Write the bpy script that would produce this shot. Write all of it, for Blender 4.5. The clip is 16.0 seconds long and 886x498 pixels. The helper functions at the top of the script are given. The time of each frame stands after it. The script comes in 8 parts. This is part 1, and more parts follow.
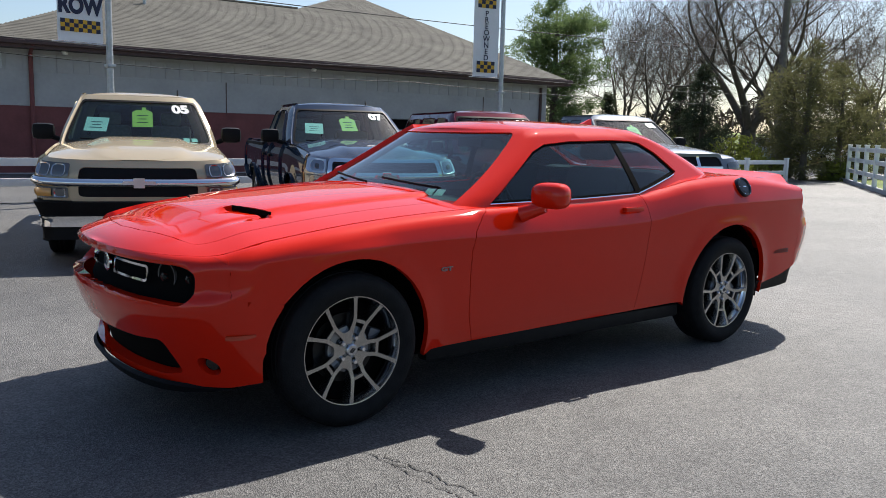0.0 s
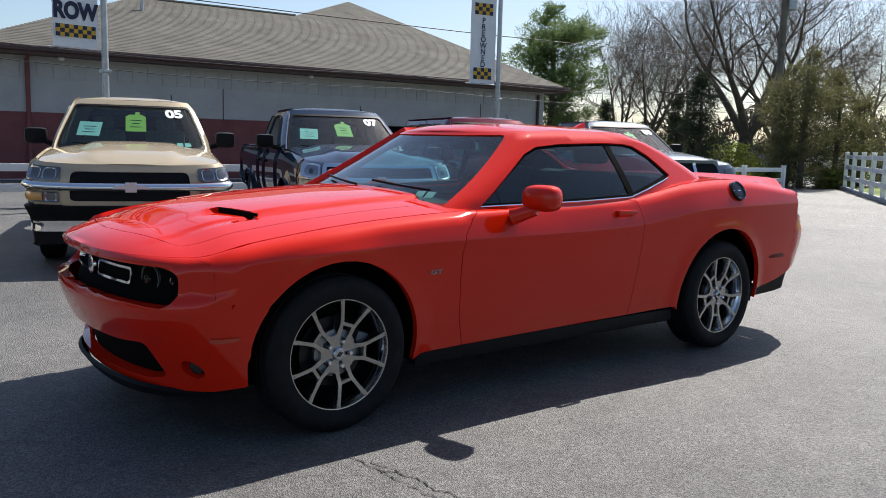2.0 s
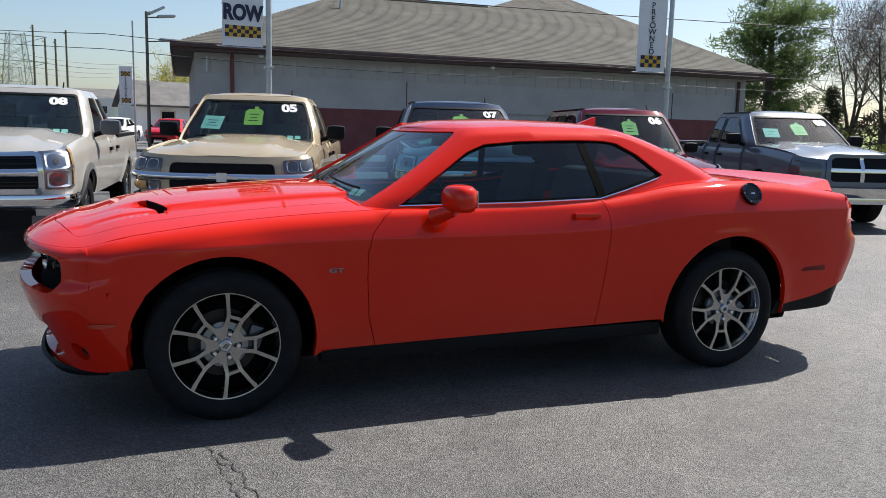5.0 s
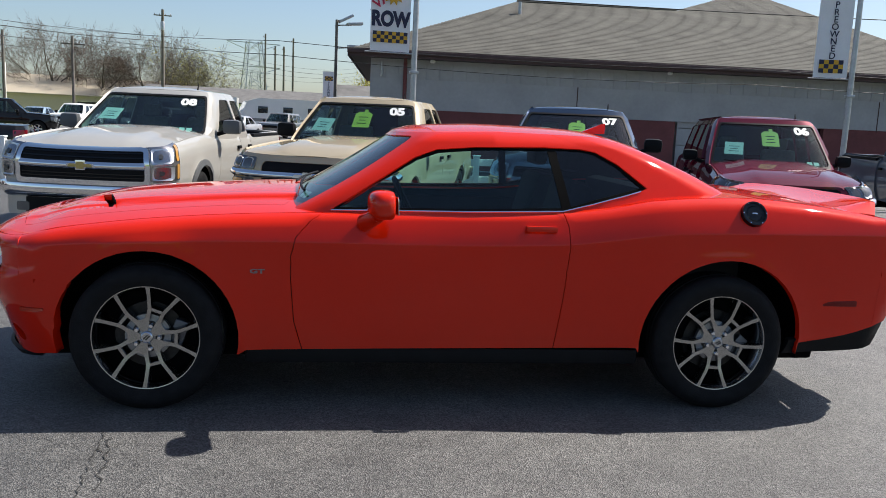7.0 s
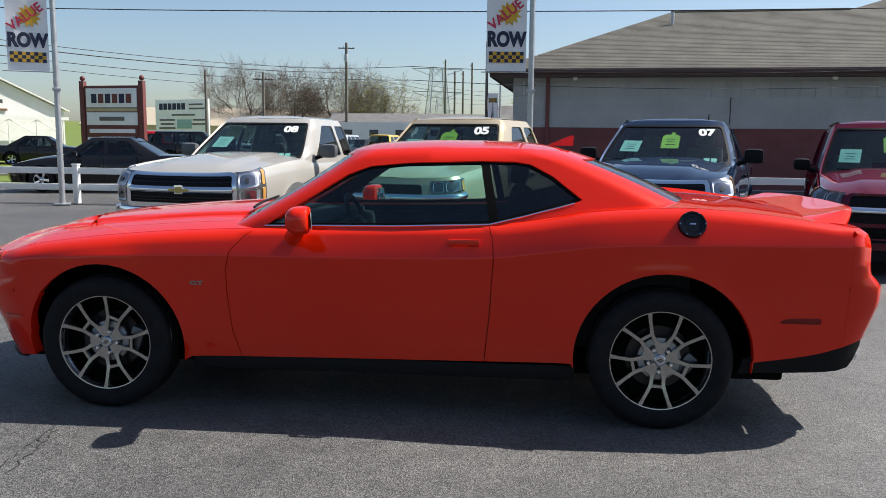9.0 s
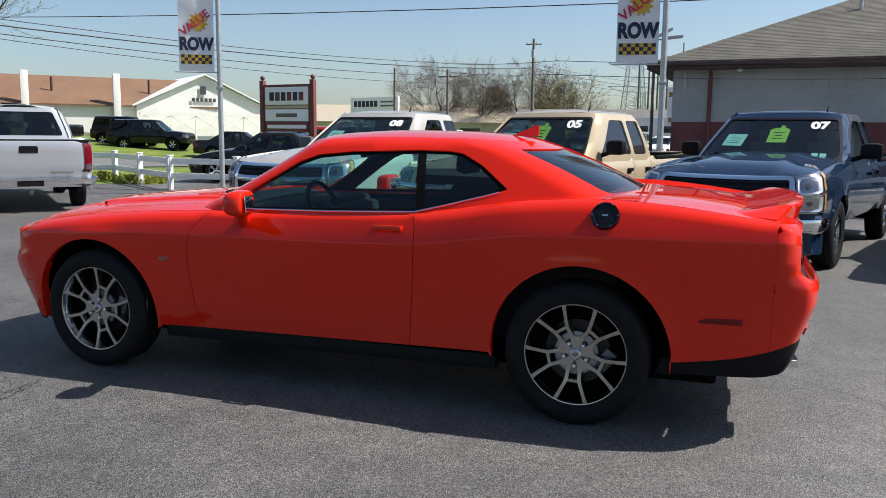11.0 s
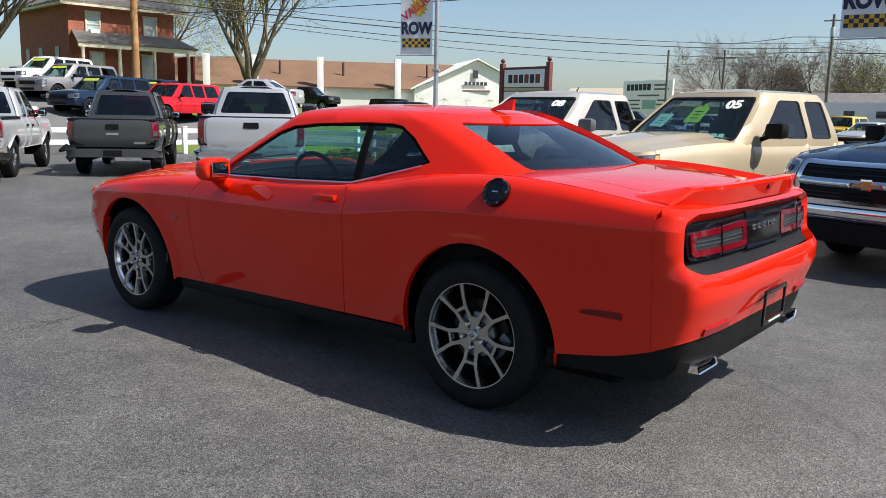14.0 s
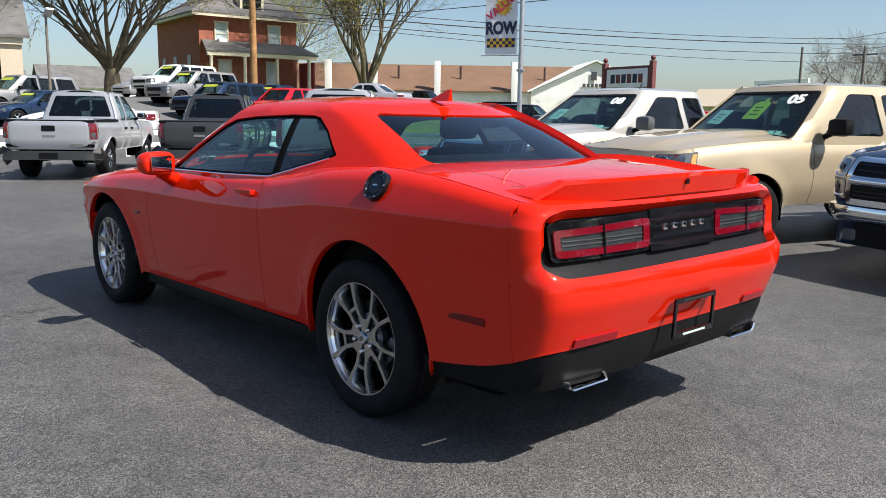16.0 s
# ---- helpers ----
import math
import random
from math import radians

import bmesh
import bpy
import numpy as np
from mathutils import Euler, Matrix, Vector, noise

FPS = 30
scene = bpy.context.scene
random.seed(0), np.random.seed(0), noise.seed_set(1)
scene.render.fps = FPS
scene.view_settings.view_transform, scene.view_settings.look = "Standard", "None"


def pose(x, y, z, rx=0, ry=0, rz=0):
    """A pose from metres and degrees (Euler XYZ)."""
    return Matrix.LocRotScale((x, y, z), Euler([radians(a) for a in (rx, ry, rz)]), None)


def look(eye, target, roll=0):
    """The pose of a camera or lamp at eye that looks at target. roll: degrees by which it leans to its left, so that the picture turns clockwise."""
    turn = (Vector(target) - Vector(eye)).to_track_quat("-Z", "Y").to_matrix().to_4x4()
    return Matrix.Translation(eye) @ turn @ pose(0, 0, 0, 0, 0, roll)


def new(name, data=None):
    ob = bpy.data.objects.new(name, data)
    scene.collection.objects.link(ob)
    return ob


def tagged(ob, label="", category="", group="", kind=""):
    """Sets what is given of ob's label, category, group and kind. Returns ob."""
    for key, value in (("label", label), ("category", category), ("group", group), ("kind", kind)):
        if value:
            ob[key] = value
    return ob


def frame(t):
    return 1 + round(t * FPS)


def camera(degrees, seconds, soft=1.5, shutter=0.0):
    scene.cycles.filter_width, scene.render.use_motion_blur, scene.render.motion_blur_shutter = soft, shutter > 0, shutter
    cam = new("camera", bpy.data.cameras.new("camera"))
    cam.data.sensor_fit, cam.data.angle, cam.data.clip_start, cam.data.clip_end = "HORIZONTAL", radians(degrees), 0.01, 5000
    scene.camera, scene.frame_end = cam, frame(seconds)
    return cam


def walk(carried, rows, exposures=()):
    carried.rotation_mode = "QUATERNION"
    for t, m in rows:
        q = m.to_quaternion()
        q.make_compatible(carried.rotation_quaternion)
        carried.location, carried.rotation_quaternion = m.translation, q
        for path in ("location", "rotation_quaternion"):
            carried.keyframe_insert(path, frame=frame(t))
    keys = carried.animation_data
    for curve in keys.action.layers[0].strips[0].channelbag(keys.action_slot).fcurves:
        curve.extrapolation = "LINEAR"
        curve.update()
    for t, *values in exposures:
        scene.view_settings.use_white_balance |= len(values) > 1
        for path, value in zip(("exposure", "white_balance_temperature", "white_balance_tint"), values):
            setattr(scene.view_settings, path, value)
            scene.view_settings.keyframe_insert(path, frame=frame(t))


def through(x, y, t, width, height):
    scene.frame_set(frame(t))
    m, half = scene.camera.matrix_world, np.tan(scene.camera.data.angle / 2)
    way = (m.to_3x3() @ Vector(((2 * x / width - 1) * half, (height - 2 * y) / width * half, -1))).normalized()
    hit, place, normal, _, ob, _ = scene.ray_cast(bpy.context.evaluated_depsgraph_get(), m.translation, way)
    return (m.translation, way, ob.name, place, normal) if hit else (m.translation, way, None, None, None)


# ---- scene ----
cam = camera(57.0, 16.0, 0.75)
PATH = [
    (0, (-3.404, -4.08, 1.362), (-2.193, -2.512, 1.086), 1.4),
    (0.5, (-3.387, -4.072, 1.356), (-2.165, -2.512, 1.087), 1.4),
    (1, (-3.374, -4.064, 1.353), (-2.154, -2.501, 1.085), 1.3),
    (1.5, (-3.353, -4.072, 1.342), (-2.128, -2.513, 1.081), 1.6),
    (2, (-3.338, -4.066, 1.331), (-2.123, -2.499, 1.074), 1.5),
    (2.5, (-3.306, -4.09, 1.335), (-2.097, -2.519, 1.066), 1.5),
    (3, (-3.182, -4.107, 1.337), (-1.992, -2.524, 1.06), 1.5),
    (3.5, (-2.955, -4.102, 1.358), (-1.874, -2.444, 1.071), 1.2),
    (4, (-2.688, -4.281, 1.362), (-1.75, -2.537, 1.081), 1.0),
    (4.2, (-2.553, -4.408, 1.396), (-1.65, -2.645, 1.112), 0.8),
    (6.3, (-1.008, -4.885, 1.43), (-0.571, -2.959, 1.119), 3.3),
    (6.5, (-0.889, -4.868, 1.44), (-0.5, -2.931, 1.13), 3.1),
    (7, (-0.592, -4.931, 1.451), (-0.321, -2.972, 1.151), 2.6),
    (7.5, (-0.294, -5.03, 1.471), (-0.146, -3.056, 1.184), 2.1),
    (8, (0.028, -4.988, 1.465), (0.138, -3.009, 1.195), 2.2),
    (8.5, (0.367, -5.01, 1.464), (0.386, -3.027, 1.207), 1.3),
    (8.7, (0.516, -5.049, 1.467), (0.453, -3.067, 1.206), 1.0),
    (10.8, (1.994, -4.936, 1.459), (1.386, -3.05, 1.187), 0.2),
    (11, (2.129, -4.877, 1.444), (1.488, -3.004, 1.166), 0.6),
    (11.5, (2.448, -4.752, 1.449), (1.654, -2.94, 1.157), 0.1),
    (12, (2.805, -4.646, 1.441), (1.848, -2.919, 1.127), 0.2),
    (12.5, (3.056, -4.432, 1.411), (2.027, -2.746, 1.096), 0.8),
    (13, (3.291, -4.244, 1.427), (2.206, -2.594, 1.109), 1.0),
    (13.5, (3.563, -4.124, 1.425), (2.388, -2.538, 1.101), 0.9),
    (14, (3.73, -3.98, 1.41), (2.501, -2.436, 1.084), 1.2),
    (14.5, (3.868, -3.767, 1.405), (2.6, -2.254, 1.084), 1.4),
    (15, (4.06, -3.574, 1.399), (2.707, -2.134, 1.088), 1.0),
    (15.5, (4.25, -3.365, 1.395), (2.836, -1.988, 1.072), 0.7),
    (16, (4.354, -3.061, 1.361), (2.9, -1.727, 1.039), 0.8),
]
walk(cam, [(t, look(eye, target, roll)) for t, eye, target, roll in PATH])

# ---- world, sun, exposure ----
SUN_FROM = Vector((0.84, 0.34, 1.06)).normalized()
world = bpy.data.worlds.new("sky")
scene.world = world
world.use_nodes = True
wn = world.node_tree.nodes
sky = wn.new("ShaderNodeTexSky")
sky.sky_type = 'NISHITA'
sky.sun_disc = False
sky.sun_elevation = math.asin(SUN_FROM.z)
sky.sun_rotation = math.atan2(SUN_FROM.x, SUN_FROM.y)
sky.air_density, sky.dust_density, sky.ozone_density = 1.0, 1.25, 3.0
wn["Background"].inputs[1].default_value = 0.086
world.node_tree.links.new(sky.outputs[0], wn["Background"].inputs[0])
sun_data = bpy.data.lights.new("sun", 'SUN')
sun_data.energy, sun_data.angle, sun_data.color = 5.0, radians(0.53), (1.0, 0.95, 0.88)
sun = new("sun", sun_data)
sun.matrix_world = look(SUN_FROM * 50, (0, 0, 0))
scene.view_settings.exposure = 0.68

# ---- materials ----
def mat(name, color, rough=0.5, metal=0.0, vary=0.0, scale=8.0, bump=0.0, bscale=60.0, coat=0.0, spec=0.5, color2=None, detail=4.0):
    """A surface: a base colour broken up by noise at two scales, with fine relief."""
    m = bpy.data.materials.new(name)
    m.use_nodes = True
    nt = m.node_tree
    n, l = nt.nodes, nt.links
    b = n["Principled BSDF"]
    b.inputs["Roughness"].default_value = rough
    b.inputs["Metallic"].default_value = metal
    b.inputs["Coat Weight"].default_value = coat
    b.inputs["Coat Roughness"].default_value = 0.03
    b.inputs["Specular IOR Level"].default_value = spec
    c = (*color, 1.0)
    b.inputs["Base Color"].default_value = c
    if vary or color2 or bump:
        tc = n.new("ShaderNodeTexCoord")
    if vary or color2:
        a = n.new("ShaderNodeTexNoise")
        a.inputs["Scale"].default_value, a.inputs["Detail"].default_value = scale, detail
        f = n.new("ShaderNodeTexNoise")
        f.inputs["Scale"].default_value, f.inputs["Detail"].default_value = scale * 9.0, 3.0
        add = n.new("ShaderNodeMath")
        add.operation = 'MULTIPLY_ADD'
        add.inputs[1].default_value = 0.4
        l.new(tc.outputs["Object"], a.inputs["Vector"])
        l.new(tc.outputs["Object"], f.inputs["Vector"])
        l.new(f.outputs["Fac"], add.inputs[0])
        l.new(a.outputs["Fac"], add.inputs[2])
        r = n.new("ShaderNodeValToRGB")
        r.color_ramp.elements[0].position, r.color_ramp.elements[1].position = 0.45, 0.95
        lo = color2 or [v * (1 - vary) for v in color]
        hi = color if color2 else [min(1, v * (1 + vary)) for v in color]
        r.color_ramp.elements[0].color, r.color_ramp.elements[1].color = (*lo, 1), (*hi, 1)
        l.new(add.outputs[0], r.inputs[0])
        l.new(r.outputs[0], b.inputs["Base Color"])
    if bump:
        t = n.new("ShaderNodeTexNoise")
        t.inputs["Scale"].default_value, t.inputs["Detail"].default_value = bscale, 5.0
        l.new(tc.outputs["Object"], t.inputs["Vector"])
        bp = n.new("ShaderNodeBump")
        bp.inputs["Strength"].default_value, bp.inputs["Distance"].default_value = bump, 0.01
        l.new(t.outputs["Fac"], bp.inputs["Height"])
        l.new(bp.outputs[0], b.inputs["Normal"])
    return m


def glass_mat(name, tint, rough=0.0):
    """Tinted car glass: a coloured see-through layer under a clear reflection."""
    m = bpy.data.materials.new(name)
    m.use_nodes = True
    n, l = m.node_tree.nodes, m.node_tree.links
    n.clear()
    out, mix = n.new("ShaderNodeOutputMaterial"), n.new("ShaderNodeMixShader")
    tr, gl, fr = n.new("ShaderNodeBsdfTransparent"), n.new("ShaderNodeBsdfGlossy"), n.new("ShaderNodeLayerWeight")
    tr.inputs[0].default_value = (*tint, 1)
    gl.inputs["Roughness"].default_value = rough
    p5, fac = n.new("ShaderNodeMath"), n.new("ShaderNodeMath")
    p5.operation, p5.inputs[1].default_value = 'POWER', 3.6
    fac.operation, fac.inputs[1].default_value, fac.inputs[2].default_value = 'MULTIPLY_ADD', 0.90, 0.055
    l.new(fr.outputs["Facing"], p5.inputs[0])
    l.new(p5.outputs[0], fac.inputs[0])
    l.new(fac.outputs[0], mix.inputs[0])
    l.new(tr.outputs[0], mix.inputs[1])
    l.new(gl.outputs[0], mix.inputs[2])
    l.new(mix.outputs[0], out.inputs[0])
    return m


def leaf_mat(name, color, color2, scale=2.0, through=0.45):
    """Thin foliage that lets some light through."""
    m = mat(name, color, 0.8, color2=color2, scale=scale, spec=0.2)
    n, l = m.node_tree.nodes, m.node_tree.links
    b, out = n["Principled BSDF"], n["Material Output"]
    t, mix = n.new("ShaderNodeBsdfTranslucent"), n.new("ShaderNodeMixShader")
    mix.inputs[0].default_value = through
    src = b.inputs["Base Color"].links[0].from_socket
    l.new(src, t.inputs[0])
    l.new(b.outputs[0], mix.inputs[1])
    l.new(t.outputs[0], mix.inputs[2])
    l.new(mix.outputs[0], out.inputs[0])
    return m


def paint(name, color, flake=0.0, rough=0.35):
    m = mat(name, color, rough=rough, metal=flake, vary=0.03, scale=1.5, coat=1.0, spec=0.0)
    m.node_tree.nodes["Principled BSDF"].inputs["Coat IOR"].default_value = 1.44
    return m


RED = paint("orange_red_paint", (0.61, 0.015, 0.0025), 0.0, 0.5)
BLACK_PLASTIC = mat("black_plastic", (0.008, 0.008, 0.009), 0.55, bump=0.1, bscale=300, vary=0.2, spec=0.12)
BLACK_GLOSS = mat("gloss_black", (0.005, 0.005, 0.006), 0.08, coat=0.2, spec=0.35)
# near-black with the shade of hollows put into its colour; also black seals
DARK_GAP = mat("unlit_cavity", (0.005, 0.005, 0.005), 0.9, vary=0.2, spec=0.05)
RUBBER = mat("tyre_rubber", (0.010, 0.010, 0.011), 0.7, vary=0.3, scale=20, bump=0.3, bscale=120, spec=0.14)
ALLOY = mat("machined_alloy", (0.52, 0.54, 0.57), 0.20, metal=1.0, vary=0.05, scale=30)
ALLOY_DARK = mat("grey_painted_alloy", (0.10, 0.10, 0.11), 0.35, metal=0.7, vary=0.1)
MIRROR = mat("mirror_silver", (0.85, 0.86, 0.87), 0.03, metal=1.0)
CHROME = mat("chrome", (0.80, 0.80, 0.82), 0.06, metal=1.0)
BRAKE = mat("dark_brake_disc", (0.045, 0.043, 0.042), 0.5, metal=1.0, vary=0.2, scale=40)
STEEL = mat("brake_steel", (0.14, 0.135, 0.13), 0.45, metal=1.0, vary=0.2, scale=40)
GLASS = glass_mat("tinted_glass", (0.58, 0.86, 0.84))
GLASS_REAR = glass_mat("lightly_tinted_glass", (0.42, 0.54, 0.58))
GLASS_DARK = glass_mat("privacy_glass", (0.22, 0.27, 0.29))
GLASS_BLACK = glass_mat("dark_rear_glass", (0.05, 0.06, 0.065))
ALLOY_FACE = mat("satin_graphite_alloy", (0.40, 0.396, 0.39), 0.22, metal=1.0, vary=0.06, scale=30)
HUB_GREY = mat("grey_hub_alloy", (0.26, 0.27, 0.29), 0.3, metal=0.9, vary=0.08, scale=30)
GLASS_CLEAR = glass_mat("clear_lens", (0.85, 0.86, 0.86))
SEAT = mat("seat_cloth", (0.03, 0.03, 0.033), 0.8, spec=0.1, vary=0.25, scale=30, bump=0.3, bscale=200)
TRUCK_SEAT = mat("grey_beige_seat_cloth", (0.16, 0.15, 0.13), 0.8, spec=0.1, vary=0.25, scale=30, bump=0.3, bscale=200)
TRUCK_TRIM = mat("grey_beige_cabin_trim", (0.11, 0.105, 0.095), 0.8, vary=0.2, spec=0.1)
CARPET = mat("dark_interior", (0.02, 0.02, 0.021), 0.9, vary=0.2, spec=0.1)
RED_LENS = mat("red_lamp_lens", (0.15, 0.001, 0.008), 0.15, coat=1.0, vary=0.1)
AMBER_LENS = mat("amber_lens", (0.55, 0.28, 0.07), 0.15, coat=1.0, vary=0.1)
WHITE_LENS = mat("lamp_reflector", (0.11, 0.115, 0.12), 0.16, metal=0.4, vary=0.06, scale=25, coat=0.8)
LAMP_BOWL = mat("lamp_bowl_metal", (0.36, 0.36, 0.38), 0.2, metal=0.9, vary=0.08, scale=40)
SMOKE_LENS = mat("smoked_lens", (0.022, 0.024, 0.027), 0.35, coat=0.3, vary=0.3, scale=30)
HEADLINER = mat("grey_headliner", (0.045, 0.045, 0.047), 0.9, vary=0.1, scale=20)
WHITE_PAINT = mat("white_paint", (0.80, 0.80, 0.78), 0.45, vary=0.06, scale=3)
PAPER = mat("paper", (0.50, 0.60, 0.53), 0.7, vary=0.05)
TAG_YELLOW = mat("yellow_tag", (0.42, 0.47, 0.045), 0.6, vary=0.05)


# ---- building blocks ----
def curve(pts):
    """A smooth function through a few (x, value) keys, without overshoot."""
    X, Y = [float(p[0]) for p in pts], [float(p[1]) for p in pts]
    n = len(X)
    h = [X[i + 1] - X[i] for i in range(n - 1)]
    d = [(Y[i + 1] - Y[i]) / h[i] for i in range(n - 1)]
    g = [d[0]] + [0.0] * (n - 2) + [d[-1]]
    for i in range(1, n - 1):
        if d[i - 1] * d[i] > 0:
            w1, w2 = 2 * h[i] + h[i - 1], h[i] + 2 * h[i - 1]
            g[i] = (w1 + w2) / (w1 / d[i - 1] + w2 / d[i])

    def f(x):
        x = min(max(float(x), X[0]), X[-1])
        i = 0
        while i < n - 2 and x > X[i + 1]:
            i += 1
        t = (x - X[i]) / h[i]
        q = 1 - t
        return (1 + 2 * t) * q * q * Y[i] + t * q * q * h[i] * g[i] + t * t * (3 - 2 * t) * Y[i + 1] - t * t * q * h[i] * g[i + 1]
    return f


def finish(name, bm, material, parent=None, label="", smooth=30.0, m=None):
    me = bpy.data.meshes.new(name)
    bm.to_mesh(me)
    bm.free()
    for q in (material if isinstance(material, (list, tuple)) else [material]):
        me.materials.append(q)
    if smooth:
        me.polygons.foreach_set("use_smooth", [True] * len(me.polygons))
        me.set_sharp_from_angle(angle=radians(smooth))
    if "true_normal" in me.attributes:
        at_ = me.attributes["true_normal"].data
        N = [Vector(at_[i].vector) for i in range(len(me.vertices))]
        N = [n if n.length > 0.5 else Vector(me.vertices[i].normal) for i, n in enumerate(N)]
        me.attributes.remove(me.attributes["true_normal"])
        me.normals_split_custom_set_from_vertices([tuple(n) for n in N])
    ob = new(name, me)
    if parent is not None:
        ob.parent = parent
    if m is not None:
        ob.matrix_basis = m
    if label:
        ob["label"] = label
    return ob


def part(name, bm, material, parent, label="", smooth=30.0, m=None):
    return finish(name, bm, material, parent, label, smooth, m)


def thing(name, label, category, group="", kind="", m=None):
    ob = new(name)
    ob.empty_display_size = 0.2
    if m is not None:
        ob.matrix_basis = m
    return tagged(ob, label, category, group, kind)


def add_box(bm, c, s, bevel=0.0, m=None):
    """A box with its centre c and size s, its edges rounded."""
    r = bmesh.ops.create_cube(bm, size=1.0)
    vs = r["verts"]
    for v in vs:
        v.co = Vector((c[0] + v.co.x * s[0], c[1] + v.co.y * s[1], c[2] + v.co.z * s[2]))
    if m is not None:
        for v in vs:
            v.co = m @ v.co
    if bevel:
        es = list({e for v in vs for e in v.link_edges})
        bmesh.ops.bevel(bm, geom=es, offset=bevel, segments=2, affect='EDGES', profile=0.6)
    return bm


def box(c, s, bevel=0.0, m=None):
    return add_box(bmesh.new(), c, s, bevel, m)


def add_tube(bm, a, b, r0, r1=None, seg=10, caps=True):
    """A round bar from a to b."""
    r1 = r0 if r1 is None else r1
    a, b = Vector(a), Vector(b)
    q = (b - a).to_track_quat('Z', 'Y').to_matrix()
    rings = []
    for p, r in ((a, r0), (b, r1)):
        rings.append([bm.verts.new(p + q @ Vector((r * math.cos(2 * math.pi * i / seg), r * math.sin(2 * math.pi * i / seg), 0))) for i in range(seg)])
    for i in range(seg):
        j = (i + 1) % seg
        bm.faces.new((rings[0][i], rings[0][j], rings[1][j], rings[1][i]))
    if caps:
        bm.faces.new(rings[0][::-1])
        bm.faces.new(rings[1])
    return bm


def tube(a, b, r0, r1=None, seg=10):
    return add_tube(bmesh.new(), a, b, r0, r1, seg)


def add_lathe(bm, prof, seg=40, axis='Y', c=(0, 0, 0)):
    """A turned form: prof is a list of (radius, along)."""
    rings = []
    for r, h in prof:
        ring = []
        for i in range(seg):
            t = 2 * math.pi * i / seg
            x, z = r * math.cos(t), r * math.sin(t)
            p = Vector((x, h, z)) if axis == 'Y' else Vector((x, z, h))
            ring.append(bm.verts.new(p + Vector(c)))
        rings.append(ring)
    for a, b in zip(rings, rings[1:]):
        for i in range(seg):
            j = (i + 1) % seg
            bm.faces.new((a[i], a[j], b[j], b[i]))
    bmesh.ops.recalc_face_normals(bm, faces=bm.faces[:])
    return bm


def add_prism(bm, poly, y0, y1, m=None):
    """A flat outline in x, z given thickness along y."""
    a = [bm.verts.new((x, y0, z)) for x, z in poly]
    b = [bm.verts.new((x, y1, z)) for x, z in poly]
    if m is not None:
        for v in a + b:
            v.co = m @ v.co
    n = len(poly)
    fs = [bm.faces.new(a), bm.faces.new(b[::-1])]
    for i in range(n):
        j = (i + 1) % n
        fs.append(bm.faces.new((a[j], a[i], b[i], b[j])))
    bmesh.ops.recalc_face_normals(bm, faces=fs)
    return bm


def inside(P, poly):
    """Which of the points P lie within the outline."""
    x, y = P[:, 0], P[:, 1]
    r = np.zeros(len(P), bool)
    Q = np.array(poly)
    for a, b in zip(Q, np.roll(Q, -1, axis=0)):
        c = (a[1] > y) != (b[1] > y)
        if c.any():
            t = (y - a[1]) / (b[1] - a[1] + 1e-12)
            r ^= c & (x < a[0] + t * (b[0] - a[0]))
    return r


def dense(poly, step):
    out = []
    Q = [np.array(p, float) for p in poly]
    for a, b in zip(Q, Q[1:] + Q[:1]):
        k = max(1, int(np.ceil(np.linalg.norm(b - a) / step)))
        out += [a + (b - a) * i / k for i in range(k)]
    return out


def rounded(poly, r, n=4):
    """The outline with its corners rounded."""
    out = []
    Q = [np.array(p, float) for p in poly]
    k = len(Q)
    for i in range(k):
        p, a, b = Q[i], Q[i - 1], Q[(i + 1) % k]
        da, db = a - p, b - p
        la, lb = np.linalg.norm(da), np.linalg.norm(db)
        q = min(r, la * 0.45, lb * 0.45)
        A, B = p + da / la * q, p + db / lb * q
        for j in range(n + 1):
            t = j / n
            out.append((1 - t) ** 2 * A + 2 * t * (1 - t) * p + t * t * B)
    return out


